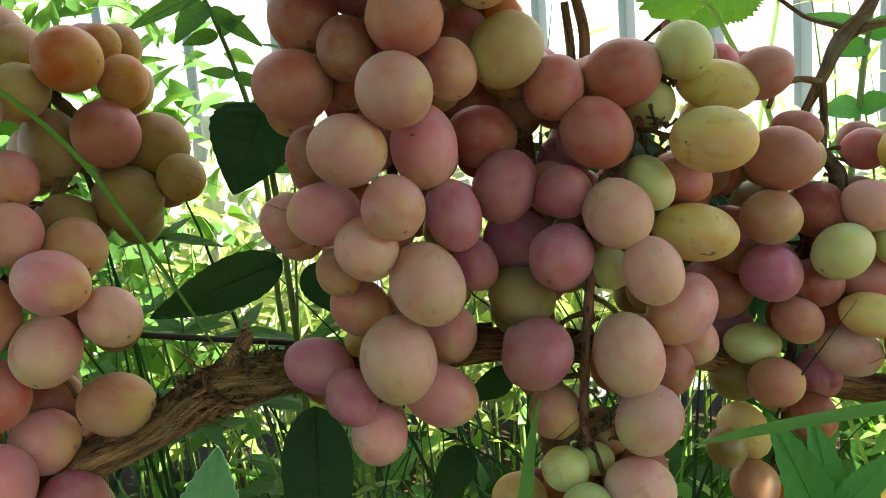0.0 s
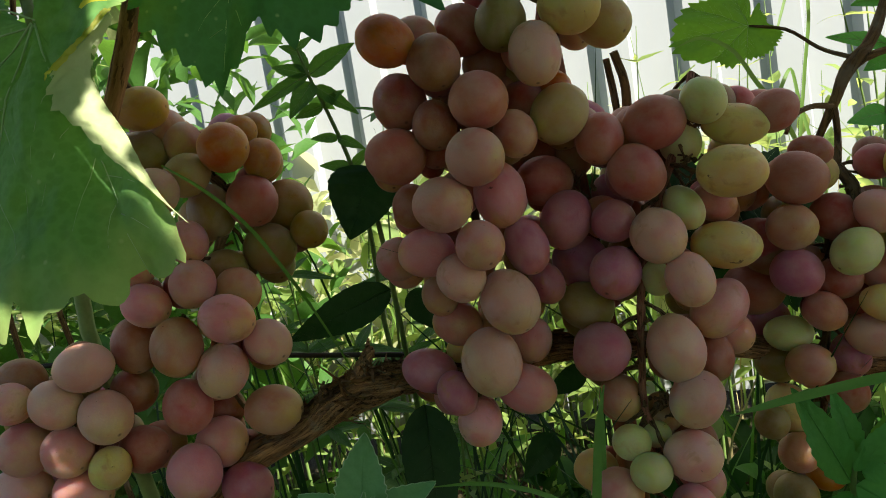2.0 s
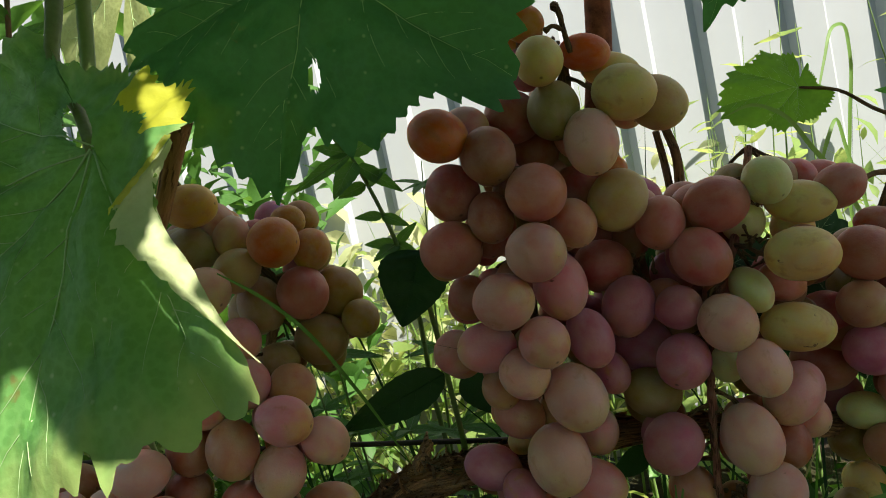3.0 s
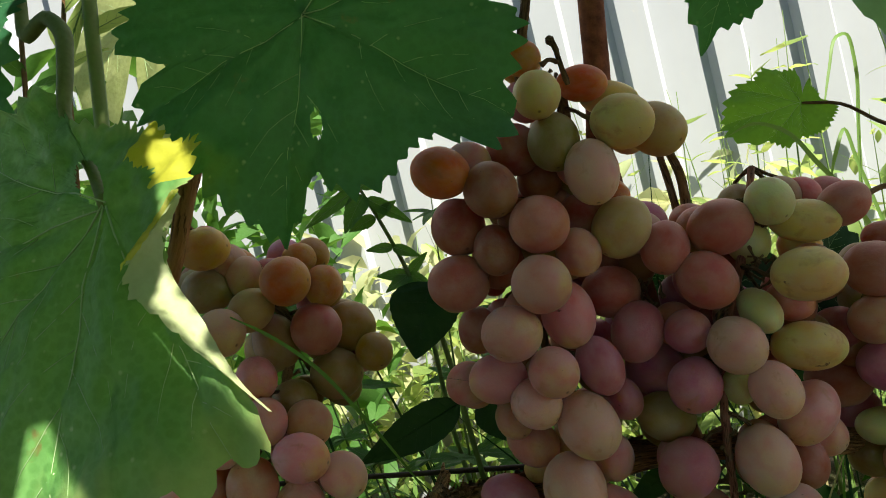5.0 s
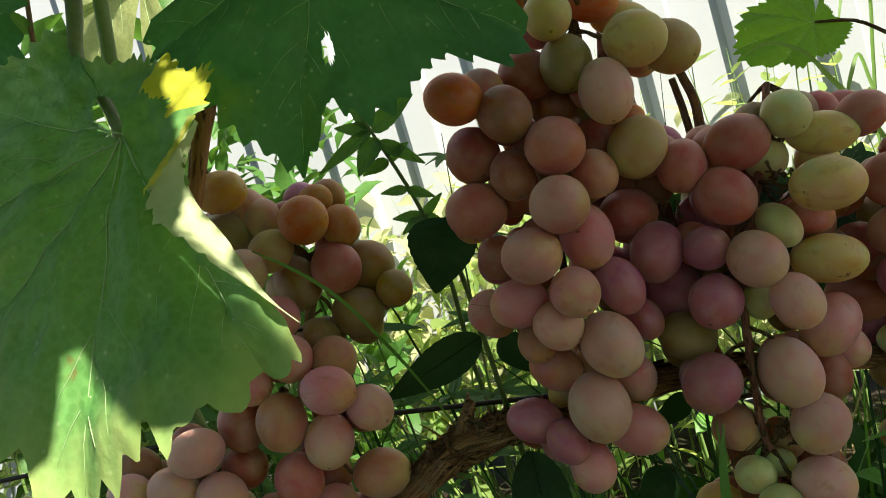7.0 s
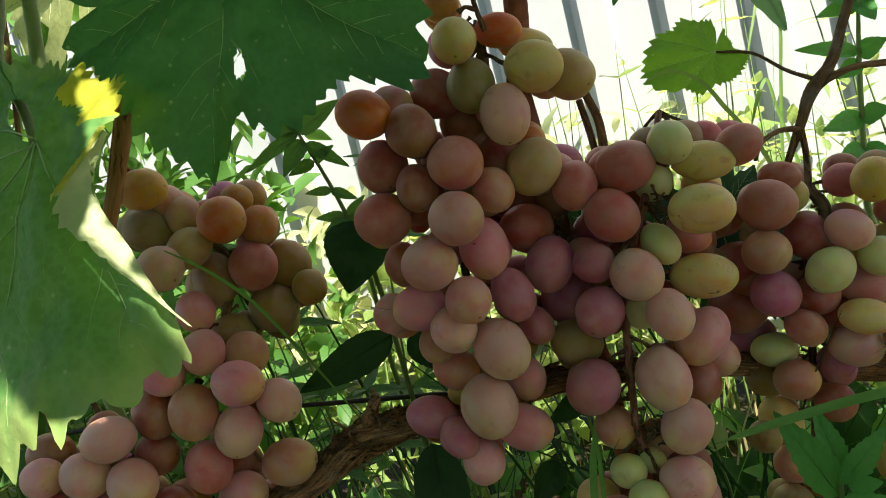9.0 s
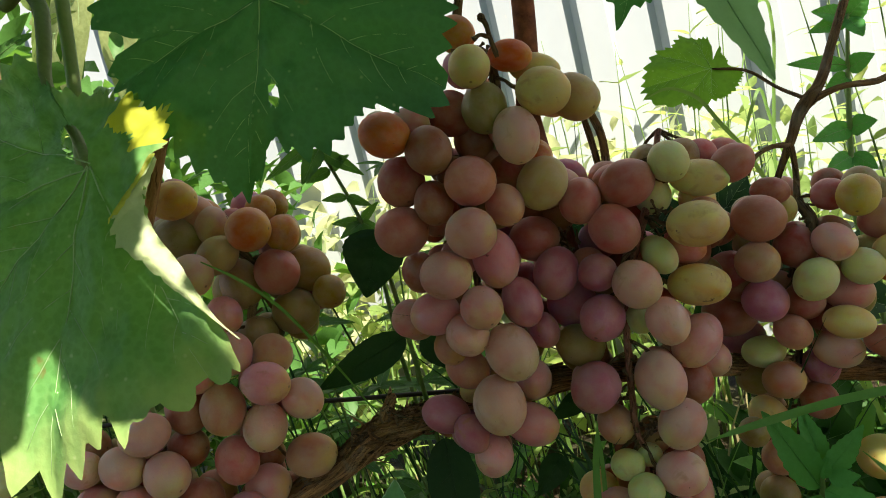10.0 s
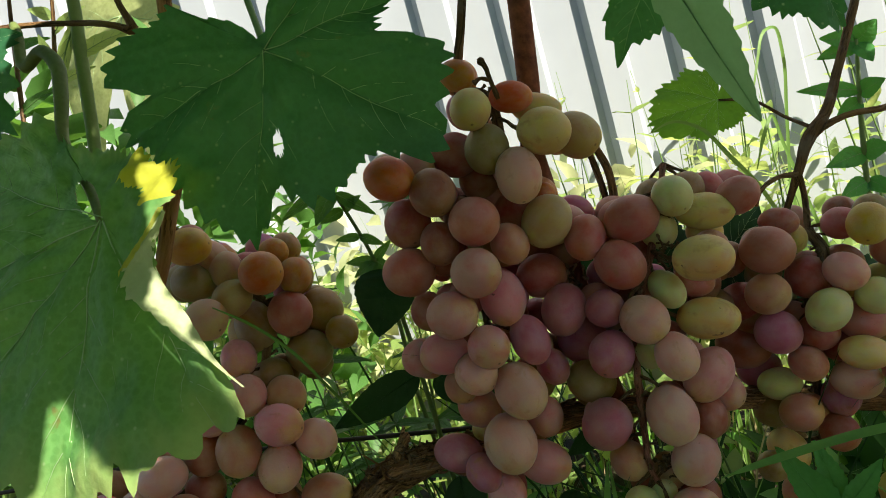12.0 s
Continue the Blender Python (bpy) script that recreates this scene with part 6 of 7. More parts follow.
stem("stem", [(-0.09, 0.215, 0.0, 0.0016), (-0.088, 0.21, 0.15, 0.0015), (*(-0.0770, 0.2030, 0.2812), 0.0012), (*(-0.0732, 0.1970, 0.2903), 0.0008)], GREEN_STEM, mint)
leaves(mint, MINT, [
    ((-0.0749, 0.1990, 0.2867), (-0.0671, 0.1920, 0.3211), 0.0194),
    ((-0.0736, 0.1980, 0.2852), (-0.0441, 0.1880, 0.3018), 0.0133),
    ((-0.0718, 0.2000, 0.2820), (-0.0392, 0.2050, 0.2777), 0.0143),
    ((-0.0775, 0.2020, 0.2842), (-0.1034, 0.2100, 0.2942), 0.0123),
    ((-0.0756, 0.1980, 0.2836), (-0.0938, 0.1850, 0.2907), 0.0123),
    ((-0.0733, 0.1970, 0.2819), (-0.0580, 0.1800, 0.2721), 0.0123),
    ((-0.0767, 0.1970, 0.2823), (-0.0766, 0.1800, 0.2764), 0.0112),
    ((-0.0732, 0.1960, 0.2886), (-0.0702, 0.1900, 0.3001), 0.0034),
], teeth=10, depth=0.13, soft=True)
mint = plant("mint_plant", "bright green mint shoot before the grapes", "mint", (0.14, 0.23, 0.0), "mint shoots")
stem("stem", [(0.15, 0.25, 0.0, 0.0018), (0.148, 0.24, 0.15, 0.0017), (*(0.1270, 0.2300, 0.2325), 0.0016), (*(0.1189, 0.2260, 0.2629), 0.0014), (*(0.1190, 0.2220, 0.2740), 0.0009)], GREEN_STEM, mint)
leaves(mint, MINT_GREEN, [
    ((0.1178, 0.2250, 0.2656), (0.0987, 0.2150, 0.3084), 0.0156),
    ((0.1214, 0.2260, 0.2742), (0.1179, 0.2320, 0.3022), 0.0107),
    ((0.1211, 0.2240, 0.2719), (0.1405, 0.2220, 0.2918), 0.0107),
    ((0.1186, 0.2220, 0.2657), (0.1474, 0.2050, 0.2479), 0.0146),
    ((0.1212, 0.2220, 0.2706), (0.1336, 0.2180, 0.2713), 0.0078),
    ((0.1188, 0.2260, 0.2608), (0.1007, 0.2200, 0.2349), 0.0146),
    ((0.1245, 0.2280, 0.2428), (0.1363, 0.2150, 0.2288), 0.0117),
    ((0.1185, 0.2200, 0.2724), (0.1200, 0.2140, 0.2835), 0.0044),
], teeth=8, depth=0.16, soft=True)
shoot = plant("mint_plant", "pale mint shoot low under the bunch", "mint", (0.0, 0.165, 0.0), "mint shoots")
stem("stem", [(0.0, 0.18, 0.0, 0.0014), (*(0.0197, 0.1720, 0.2700), 0.0012), (*(0.0222, 0.1680, 0.2788), 0.0009)], GREEN_STEM, shoot)
leaves(shoot, MINT, [((0.0181, 0.1700, 0.2697), (0.0331, 0.1600, 0.2978), 0.0097), ((0.0210, 0.1700, 0.2744), (0.0104, 0.1650, 0.2820), 0.0082)], teeth=6, soft=True)
shoot = plant("mint_plant", "green leafy shoot below the bunches", "mint", (0.09, 0.25, 0.0), "mint shoots")
stem("stem", [(0.10, 0.26, 0.0, 0.0014), (*(0.0955, 0.2550, 0.2155), 0.0012), (*(0.0832, 0.2500, 0.2369), 0.0009)], GREEN_STEM, shoot)
leaves(shoot, MINT_GREEN, [((0.0831, 0.2500, 0.2441), (0.1027, 0.2400, 0.2267), 0.0166), ((0.0824, 0.2500, 0.2406), (0.0678, 0.2400, 0.2231), 0.0133)], teeth=7, soft=True)

shade_weed = plant("broad_weed", "dark green broad-leaved weed in the shade of the vine", "weed", (-0.06, 0.29, 0.0))
stem("stem", [(-0.05, 0.30, 0.0, 0.002), (*(-0.0582, 0.2850, 0.2456), 0.0016), (*(-0.0641, 0.3000, 0.3346), 0.0015), (*(-0.0679, 0.3050, 0.3957), 0.0014), (*(-0.0697, 0.3000, 0.4209), 0.001)], GREEN_STEM, shade_weed)
leaves(shade_weed, SHADE_DARK_LEAF, [
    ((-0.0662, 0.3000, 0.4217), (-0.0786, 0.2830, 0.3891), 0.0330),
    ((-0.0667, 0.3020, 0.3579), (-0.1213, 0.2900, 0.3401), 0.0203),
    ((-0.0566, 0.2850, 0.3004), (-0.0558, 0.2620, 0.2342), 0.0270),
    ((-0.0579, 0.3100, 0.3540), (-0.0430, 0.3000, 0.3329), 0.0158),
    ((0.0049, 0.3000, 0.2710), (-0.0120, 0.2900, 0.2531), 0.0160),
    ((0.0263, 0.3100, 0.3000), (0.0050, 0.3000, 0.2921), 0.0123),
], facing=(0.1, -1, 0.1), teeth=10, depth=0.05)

star = plant("whorled_weed", "slender weed with whorls of narrow green leaves", "weed", (-0.10, 0.36, 0.0))
stem("stem", [(-0.04, 0.37, 0.0, 0.0016), (*(-0.0860, 0.3700, 0.3287), 0.0016), (*(-0.0844, 0.3650, 0.3908), 0.0015), (*(-0.0876, 0.3620, 0.4234), 0.0014), (*(-0.0957, 0.3600, 0.4562), 0.0012), (*(-0.1028, 0.3580, 0.4793), 0.001), (*(-0.1073, 0.3570, 0.4978), 0.0006)], GREEN_STEM, star)
leaves(star, MID_LEAF, [
    ((-0.1028, 0.3580, 0.4793), (-0.1506, 0.3450, 0.4602), 0.0064),
    ((-0.1028, 0.3580, 0.4793), (-0.1317, 0.3600, 0.4915), 0.0059),
    ((-0.1022, 0.3580, 0.4791), (-0.0639, 0.3500, 0.4972), 0.0095),
    ((-0.1032, 0.3580, 0.4808), (-0.1168, 0.3700, 0.5113), 0.0059),
    ((-0.1012, 0.3580, 0.4746), (-0.1191, 0.3400, 0.4508), 0.0095),
    ((-0.1000, 0.3580, 0.4722), (-0.0689, 0.3500, 0.4469), 0.0059),
    ((-0.0876, 0.3620, 0.4234), (-0.1093, 0.3500, 0.4288), 0.0052),
    ((-0.0876, 0.3620, 0.4234), (-0.1042, 0.3450, 0.4162), 0.0048),
    ((-0.0876, 0.3620, 0.4234), (-0.0696, 0.3600, 0.4375), 0.0043),
    ((-0.0876, 0.3620, 0.4234), (-0.0688, 0.3500, 0.4098), 0.0048),
    ((-0.0876, 0.3620, 0.4234), (-0.0943, 0.3450, 0.4075), 0.0043),
    ((-0.0983, 0.3600, 0.4604), (-0.1188, 0.3500, 0.4552), 0.0059),
    ((-0.0983, 0.3600, 0.4604), (-0.0790, 0.3500, 0.4694), 0.0052),
    ((-0.0924, 0.3600, 0.4411), (-0.1109, 0.3500, 0.4442), 0.0042),
    ((-0.0924, 0.3600, 0.4411), (-0.0720, 0.3500, 0.4308), 0.0045),
    ((-0.0861, 0.3650, 0.3986), (-0.1043, 0.3500, 0.3945), 0.0052),
    ((-0.0861, 0.3650, 0.3986), (-0.0632, 0.3500, 0.3924), 0.0052),
    ((-0.1062, 0.3570, 0.4924), (-0.1175, 0.3500, 0.4984), 0.0035),
    ((-0.1065, 0.3570, 0.4942), (-0.0919, 0.3500, 0.5007), 0.0035),
], teeth=6, depth=0.09, reach=0.74)



def whorled(x, y, tall, lean, seed):
    """A slender weed with whorls of narrow pointed leaves up its stem."""
    g = random.Random(seed)
    thing = plant("whorled_weed", "slender dark weed with whorls of narrow leaves", "weed", (x, y, 0.0), "whorled weeds")

    def along(u):
        return Vector((x + lean * u * u, y - 0.02 * u, tall * u))
    stem("stem", [(*along(u), 0.0016 * (1.2 - u)) for u in (0, 0.4, 0.7, 0.88, 1.0)], GREEN_STEM, thing)
    rows = []
    for i, u in enumerate((0.62, 0.74, 0.86, 0.97)):
        for k in range(6):
            a = k * 1.047 + i * 0.5 + g.uniform(-0.2, 0.2)
            ln = g.uniform(0.024, 0.038) * (1.25 - 0.5 * u)
            tip = along(u) + Vector((math.cos(a) * ln, math.sin(a) * ln * 0.8, g.uniform(-0.25, 0.45) * ln))
            rows.append((tuple(along(u)), tuple(tip), ln * 0.24))
    leaves(thing, MID_LEAF, rows, facing=(0, -0.5, 0.8), teeth=5, depth=0.08)


for k, (x, y, tall, lean) in enumerate(((-0.125, 0.385, 0.425, -0.02), (-0.060, 0.400, 0.40, 0.02), (-0.100, 0.430, 0.47, 0.03), (-0.155, 0.440, 0.43, -0.03), (-0.035, 0.445, 0.36, -0.03), (-0.07, 0.36, 0.33, -0.03))):
    whorled(x, y, tall, lean, 70 + k)

# long near grass blades
def blade(points, label, mat=BLADE, facing=(0, -1, 0.2)):
    ob = part("grass_blade", ribbon(bmesh.new(), points, facing), mat)
    return tagged(ob, label, "grass", "long grass blades")


blade([(0.035, 0.23, 0.0, 0.0018), (*(0.0103, 0.2120, 0.2348), 0.0019), (*(0.0164, 0.2070, 0.2816), 0.0018), (*(0.0205, 0.2060, 0.3081), 0.0015), (*(0.0246, 0.2050, 0.3252), 0.0003)], "upright green grass blade before the bunch")
blade([(0.040, 0.24, 0.0, 0.0012), (*(0.0214, 0.2350, 0.2683), 0.0012), (*(0.0240, 0.2320, 0.2949), 0.001), (*(0.0254, 0.2300, 0.3158), 0.0003)], "upright green grass blade before the bunch")
blade([(0.60, 0.20, 0.0, 0.002), (0.46, 0.19, 0.30, 0.0022), (*(0.1802, 0.1900, 0.3206), 0.0020), (*(0.1566, 0.1950, 0.3190), 0.0019), (*(0.1264, 0.2000, 0.3167), 0.0019), (*(0.0982, 0.2050, 0.3116), 0.0018), (*(0.0845, 0.2080, 0.3084), 0.0014), (*(0.0702, 0.2100, 0.3051), 0.0002)], "long arching grass blade crossing the bunches", facing=(0, -1, 0.7))
blade([(0.36, 0.18, 0.0, 0.002), (*(0.1672, 0.1850, 0.2481), 0.0022), (*(0.1518, 0.1880, 0.2634), 0.0021), (*(0.1377, 0.1900, 0.2826), 0.0016), (*(0.1272, 0.1950, 0.2954), 0.0002)], "slanting grass blade near the low bunch")
blade([(0.08, 0.20, 0.0, 0.001), (*(0.0182, 0.2050, 0.2666), 0.0011), (*(-0.0014, 0.2050, 0.2838), 0.0010), (*(-0.0254, 0.2050, 0.2921), 0.0009), (*(-0.0484, 0.2050, 0.2935), 0.0002)], "thin arching grass blade under the trunk")
blade([(-0.03, 0.30, 0.0, 0.0006), (*(-0.0873, 0.3000, 0.2971), 0.0004), (*(-0.0858, 0.2450, 0.3493), 0.0005), (*(-0.0935, 0.2250, 0.3813), 0.0008), (*(-0.1055, 0.2180, 0.4064), 0.0008), (*(-0.1189, 0.2140, 0.4226), 0.0007), (*(-0.1305, 0.2100, 0.4333), 0.0003)], "thin drooping grass blade over the grapes", mat=MID_LEAF)
blade([(0.30, 0.36, 0.0, 0.0012), (*(0.1670, 0.3450, 0.3389), 0.0013), (*(0.1487, 0.3350, 0.4100), 0.0013), (*(0.1355, 0.3330, 0.4321), 0.0013), (*(0.1219, 0.3300, 0.4523), 0.0011), (*(0.1091, 0.3300, 0.4589), 0.0009), (*(0.0947, 0.3300, 0.4557), 0.0002)], "dark arching grass blade by the small leaf", mat=GRASS)
# the pale leaf hanging close to the lens
hang = plant("hanging_weed", "pale soft green pointed leaf hanging from above", "weed", (0.0865, 0.1500, 0.5191))
stem("stem", [(0.08, 0.16, 0.72, 0.0014), (*(0.0860, 0.1500, 0.5248), 0.0012), (*(0.0852, 0.1480, 0.5079), 0.001)], GREEN_STEM, hang)
leaves(hang, LIT_PALE_LEAF, [((0.0790, 0.1460, 0.5150), (0.0952, 0.1270, 0.4530), 0.0180)], teeth=9, droop=0.03, depth=0.16, soft=True)

side = plant("whorled_weed", "green weed with whorled leaves by the forked cane", "weed", (0.36, 0.42, 0.0))
stem("stem", [(0.35, 0.43, 0.0, 0.0022), (*(0.2402, 0.4300, 0.3453), 0.0022), (*(0.2451, 0.4300, 0.3924), 0.0020), (*(0.2502, 0.4300, 0.4345), 0.0018), (*(0.2570, 0.4300, 0.4793), 0.0012)], PALE_STEM, side)
leaves(side, MINT_GREEN, [
    ((0.2569, 0.4300, 0.4774), (0.2256, 0.4200, 0.4900), 0.0099), ((0.2565, 0.4300, 0.4756), (0.2199, 0.4200, 0.4741), 0.0088),
    ((0.2569, 0.4300, 0.4774), (0.2722, 0.4200, 0.4920), 0.0114), ((0.2567, 0.4300, 0.4763), (0.2588, 0.4100, 0.4598), 0.0099),
    ((0.2518, 0.4300, 0.4458), (0.1975, 0.4100, 0.4611), 0.0084), ((0.2517, 0.4300, 0.4439), (0.2648, 0.4100, 0.4514), 0.0099),
    ((0.2518, 0.4300, 0.4388), (0.2261, 0.4200, 0.4310), 0.0088),
    ((0.2467, 0.4300, 0.4039), (0.2081, 0.4100, 0.4028), 0.0107), ((0.2467, 0.4300, 0.4039), (0.2601, 0.4100, 0.4075), 0.0107),
    ((0.2446, 0.4300, 0.3845), (0.2148, 0.4100, 0.3796), 0.0095), ((0.2447, 0.4300, 0.3852), (0.2565, 0.4100, 0.3722), 0.0095),
], teeth=6, depth=0.08, reach=0.75)
blade([(0.30, 0.52, 0.0, 0.003), (*(0.2178, 0.5000, 0.3853), 0.0013), (*(0.2268, 0.5000, 0.4418), 0.0013), (*(0.2338, 0.5000, 0.4889), 0.0013), (*(0.2327, 0.5000, 0.5069), 0.0013), (*(0.2209, 0.4900, 0.5064), 0.0012), (*(0.2080, 0.4800, 0.4849), 0.001), (*(0.1937, 0.4700, 0.4536), 0.0004)], "pale arching grass blade before the fence", mat=GRASS)
blade([(0.29, 0.50, 0.0, 0.003), (*(0.2193, 0.4800, 0.3856), 0.0013), (*(0.2128, 0.4800, 0.4226), 0.0013), (*(0.2095, 0.4800, 0.4433), 0.0012), (*(0.1977, 0.4700, 0.4309), 0.0014), (*(0.1847, 0.4600, 0.4086), 0.0004)], "pale arching grass blade before the fence", mat=GRASS)

# stalks beside the left leaf
stalk = plant("tall_weed", "tall pale green weed stalk behind the leaf", "weed", (-0.20, 0.27, 0.0))
stem("stem", [(-0.15, 0.285, 0.0, 0.0040), (*(-0.2167, 0.2850, 0.4817), 0.0038), (*(-0.2047, 0.2850, 0.5377), 0.0036), (*(-0.1969, 0.2830, 0.5770), 0.0036), (*(-0.1898, 0.2820, 0.6154), 0.0034), (-0.21, 0.27, 0.75, 0.003)], PALE_STEM, stalk)
leaves(stalk, WEED, [((-0.1940, 0.2830, 0.5982), (-0.2279, 0.2700, 0.5468), 0.0092), ((-0.1974, 0.2830, 0.5803), (-0.1657, 0.2900, 0.5942), 0.0108)], droop=0.3)

stalk = plant("tall_weed", "thin dark weed stem with yellowing leaves behind the leaf", "weed", (-0.22, 0.31, 0.0))
stem("stem", [(-0.19, 0.33, 0.0, 0.0018), (*(-0.2544, 0.3200, 0.4879), 0.0016), (*(-0.2398, 0.3150, 0.5451), 0.0015), (*(-0.2282, 0.3100, 0.5898), 0.0013), (*(-0.2180, 0.3100, 0.6339), 0.001), (-0.26, 0.31, 0.70, 0.001)], CANE, stalk)
leaves(stalk, WEED, [((-0.2286, 0.3100, 0.5865), (-0.2295, 0.3000, 0.6034), 0.0074), ((-0.2305, 0.3100, 0.5768), (-0.2050, 0.3000, 0.5810), 0.0067),
    ((-0.2350, 0.3120, 0.5593), (-0.2463, 0.3000, 0.5584), 0.0067), ((-0.2242, 0.3100, 0.6056), (-0.2007, 0.3000, 0.6145), 0.0074), ((-0.2217, 0.3100, 0.6149), (-0.2274, 0.3000, 0.6199), 0.0074)], droop=0.25)
stalk = plant("tall_weed", "thin dark weed stem behind the leaf", "weed", (-0.26, 0.33, 0.0))
stem("stem", [(-0.26, 0.34, 0.0, 0.0018), (*(-0.2860, 0.3300, 0.5102), 0.0016), (*(-0.2718, 0.3300, 0.5727), 0.0015), (*(-0.2620, 0.3300, 0.6203), 0.0013), (*(-0.2526, 0.3300, 0.6598), 0.001)], CANE, stalk)
leaves(stalk, MID_LEAF, [((-0.2718, 0.3300, 0.5727), (-0.2437, 0.3200, 0.5817), 0.0084), ((-0.2686, 0.3300, 0.5863), (-0.2773, 0.3200, 0.6020), 0.0084), ((-0.2641, 0.3300, 0.6101), (-0.2386, 0.3200, 0.6115), 0.0077)], droop=0.25)


# ---- weeds between vine and fence ----
rng = random.Random(11)
LEAF_MESHES = []
for k in range(5):
    bm = ovate((0, 0, 0), (1, 0, 0), (0.42, 0.5, 0.34, 0.55, 0.26)[k], (0, 0, 1), teeth=(5, 6, 7, 5, 4)[k], droop=(0.1, 0.2, 0.25, 0.05, 0.35)[k], depth=0.12, seed=k * 2.1)
    me = bpy.data.meshes.new("leaf")
    bm.to_mesh(me)
    bm.free()
    me.materials.append(WEED)
    me.shade_smooth()
    LEAF_MESHES.append(me)


def weed(x, y, tall, lean=0.1, pairs=6, size=0.035):
    thing = plant("weed_plant", "bright green leafy weed before the fence", "weed", (x, y, 0.0), "weeds by the fence")
    dx, dy = rng.uniform(-lean, lean) * tall, rng.uniform(-lean, lean) * tall

    def along(u):
        return Vector((x + dx * u * u, y + dy * u * u, tall * u))
    stem("stem", [(*along(u), 0.0022 * (1.15 - u)) for u in (0, 0.35, 0.7, 1.0)], GREEN_STEM, thing, sides=5, steps=3)
    turn = rng.uniform(0, 3)
    for i in range(pairs):
        u = 0.28 + 0.72 * (i + 0.5) / pairs
        for side in (0, math.pi):
            ang = turn + i * 1.45 + side + rng.uniform(-0.3, 0.3)
            s = size * rng.uniform(0.7, 1.25) * (1.25 - 0.75 * u)
            ob = new("leaf", rng.choice(LEAF_MESHES))
            ob.parent = thing
            ob.matrix_parent_inverse = Matrix.Translation((-x, -y, 0))
            ob.matrix_basis = Matrix.Translation(along(u)) @ Euler((rng.uniform(-0.4, 0.4), rng.uniform(-0.7, 0.1), ang)).to_matrix().to_4x4() @ Matrix.Diagonal((s, s, s, 1))


for k in range(46):
    weed(rng.uniform(-0.85, 0.15), rng.uniform(0.62, 0.97), rng.uniform(0.30, 0.50), size=rng.uniform(0.028, 0.05))
for k in range(56):
    weed(rng.uniform(0.0, 1.0), rng.uniform(0.55, 0.97), rng.uniform(0.40, 0.57), size=rng.uniform(0.028, 0.05))
for k in range(7):
    weed(rng.uniform(0.29, 0.46), rng.uniform(0.46, 0.60), rng.uniform(0.46, 0.66), size=rng.uniform(0.03, 0.042), pairs=8)
for k in range(18):
    weed(rng.uniform(-0.50, -0.26), rng.uniform(0.42, 0.60), rng.uniform(0.45, 0.66), size=rng.uniform(0.03, 0.045), pairs=8)
for k in range(9):
    weed(rng.uniform(-0.25, 0.25), rng.uniform(0.38, 0.56), rng.uniform(0.14, 0.30), size=rng.uniform(0.02, 0.035), pairs=5)


def thicket(name, label, count, area, heights, sizes, mat, seed):
    """Many small pointed leaves at all heights of a weed patch, in one mesh."""
    g = random.Random(seed)
    verts, faces = [], []
    for _ in range(count):
        x, y = g.uniform(area[0], area[1]), g.uniform(area[2], area[3])
        top = heights[0] + (heights[1] - heights[0]) * (0.5 + 0.5 * noise.noise((x * 6, y * 6, seed))) * g.uniform(0.8, 1.1)
        z = top * g.uniform(0.25, 1.0)
        s = g.uniform(*sizes)
        m = Matrix.Translation((x, y, z)) @ Euler((g.uniform(-0.8, 0.8), g.uniform(-1.3, 0.4), g.uniform(0, 6.28))).to_matrix().to_4x4()
        i0 = len(verts)
        wide = s * g.uniform(0.16, 0.27)
        for u, w, h in ((0, 0.05, 0), (0.3, 0.9, 0.06), (0.6, 0.85, 0.05), (0.85, 0.4, -0.04), (1.0, 0.02, -0.12)):
            for side in (-1, 0, 1):
                verts.append(tuple(m @ Vector((s * u, wide * w * side, s * (h + 0.07 * abs(side) * w)))))
        for k in range(4):
            for j in (0, 1):
                a = i0 + 3 * k + j
                faces.append((a, a + 1, a + 4, a + 3))
    me = bpy.data.meshes.new(name)
    me.from_pydata(verts, [], faces)
    me.materials.append(mat)
    me.shade_smooth()
    return tagged(new(name, me), label, "weeds", kind="stuff")


thicket("weeds", "thick green weeds before the fence", 2900, (-1.0, 1.2, 0.66, 0.97), (0.24, 0.52), (0.018, 0.048), WEED, 2)
thicket("weeds", "weeds against the fence, paled as if in full sun", 1100, (-0.85, 0.30, 0.82, 0.975), (0.34, 0.50), (0.025, 0.06), SUN_PALE_WEED, 17)
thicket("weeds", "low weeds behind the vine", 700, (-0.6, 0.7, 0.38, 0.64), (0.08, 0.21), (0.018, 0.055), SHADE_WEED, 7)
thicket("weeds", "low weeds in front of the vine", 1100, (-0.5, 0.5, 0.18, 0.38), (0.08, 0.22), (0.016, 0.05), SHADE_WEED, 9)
thicket("weeds", "tall weeds beside the vine", 1500, (-0.66, -0.21, 0.44, 0.80), (0.48, 0.76), (0.025, 0.06), MID_LEAF, 12)

thicket("weeds", "mid-green leaves of weeds behind the bunches", 60, (-0.25, -0.03, 0.40, 0.54), (0.20, 0.44), (0.018, 0.045), MID_LEAF, 31)
thicket("weeds", "undergrowth below the vine, darkened for shade", 3400, (-0.6, 0.7, 0.26, 0.60), (0.07, 0.22), (0.022, 0.06), SHADE_DARK_WEED, 15)


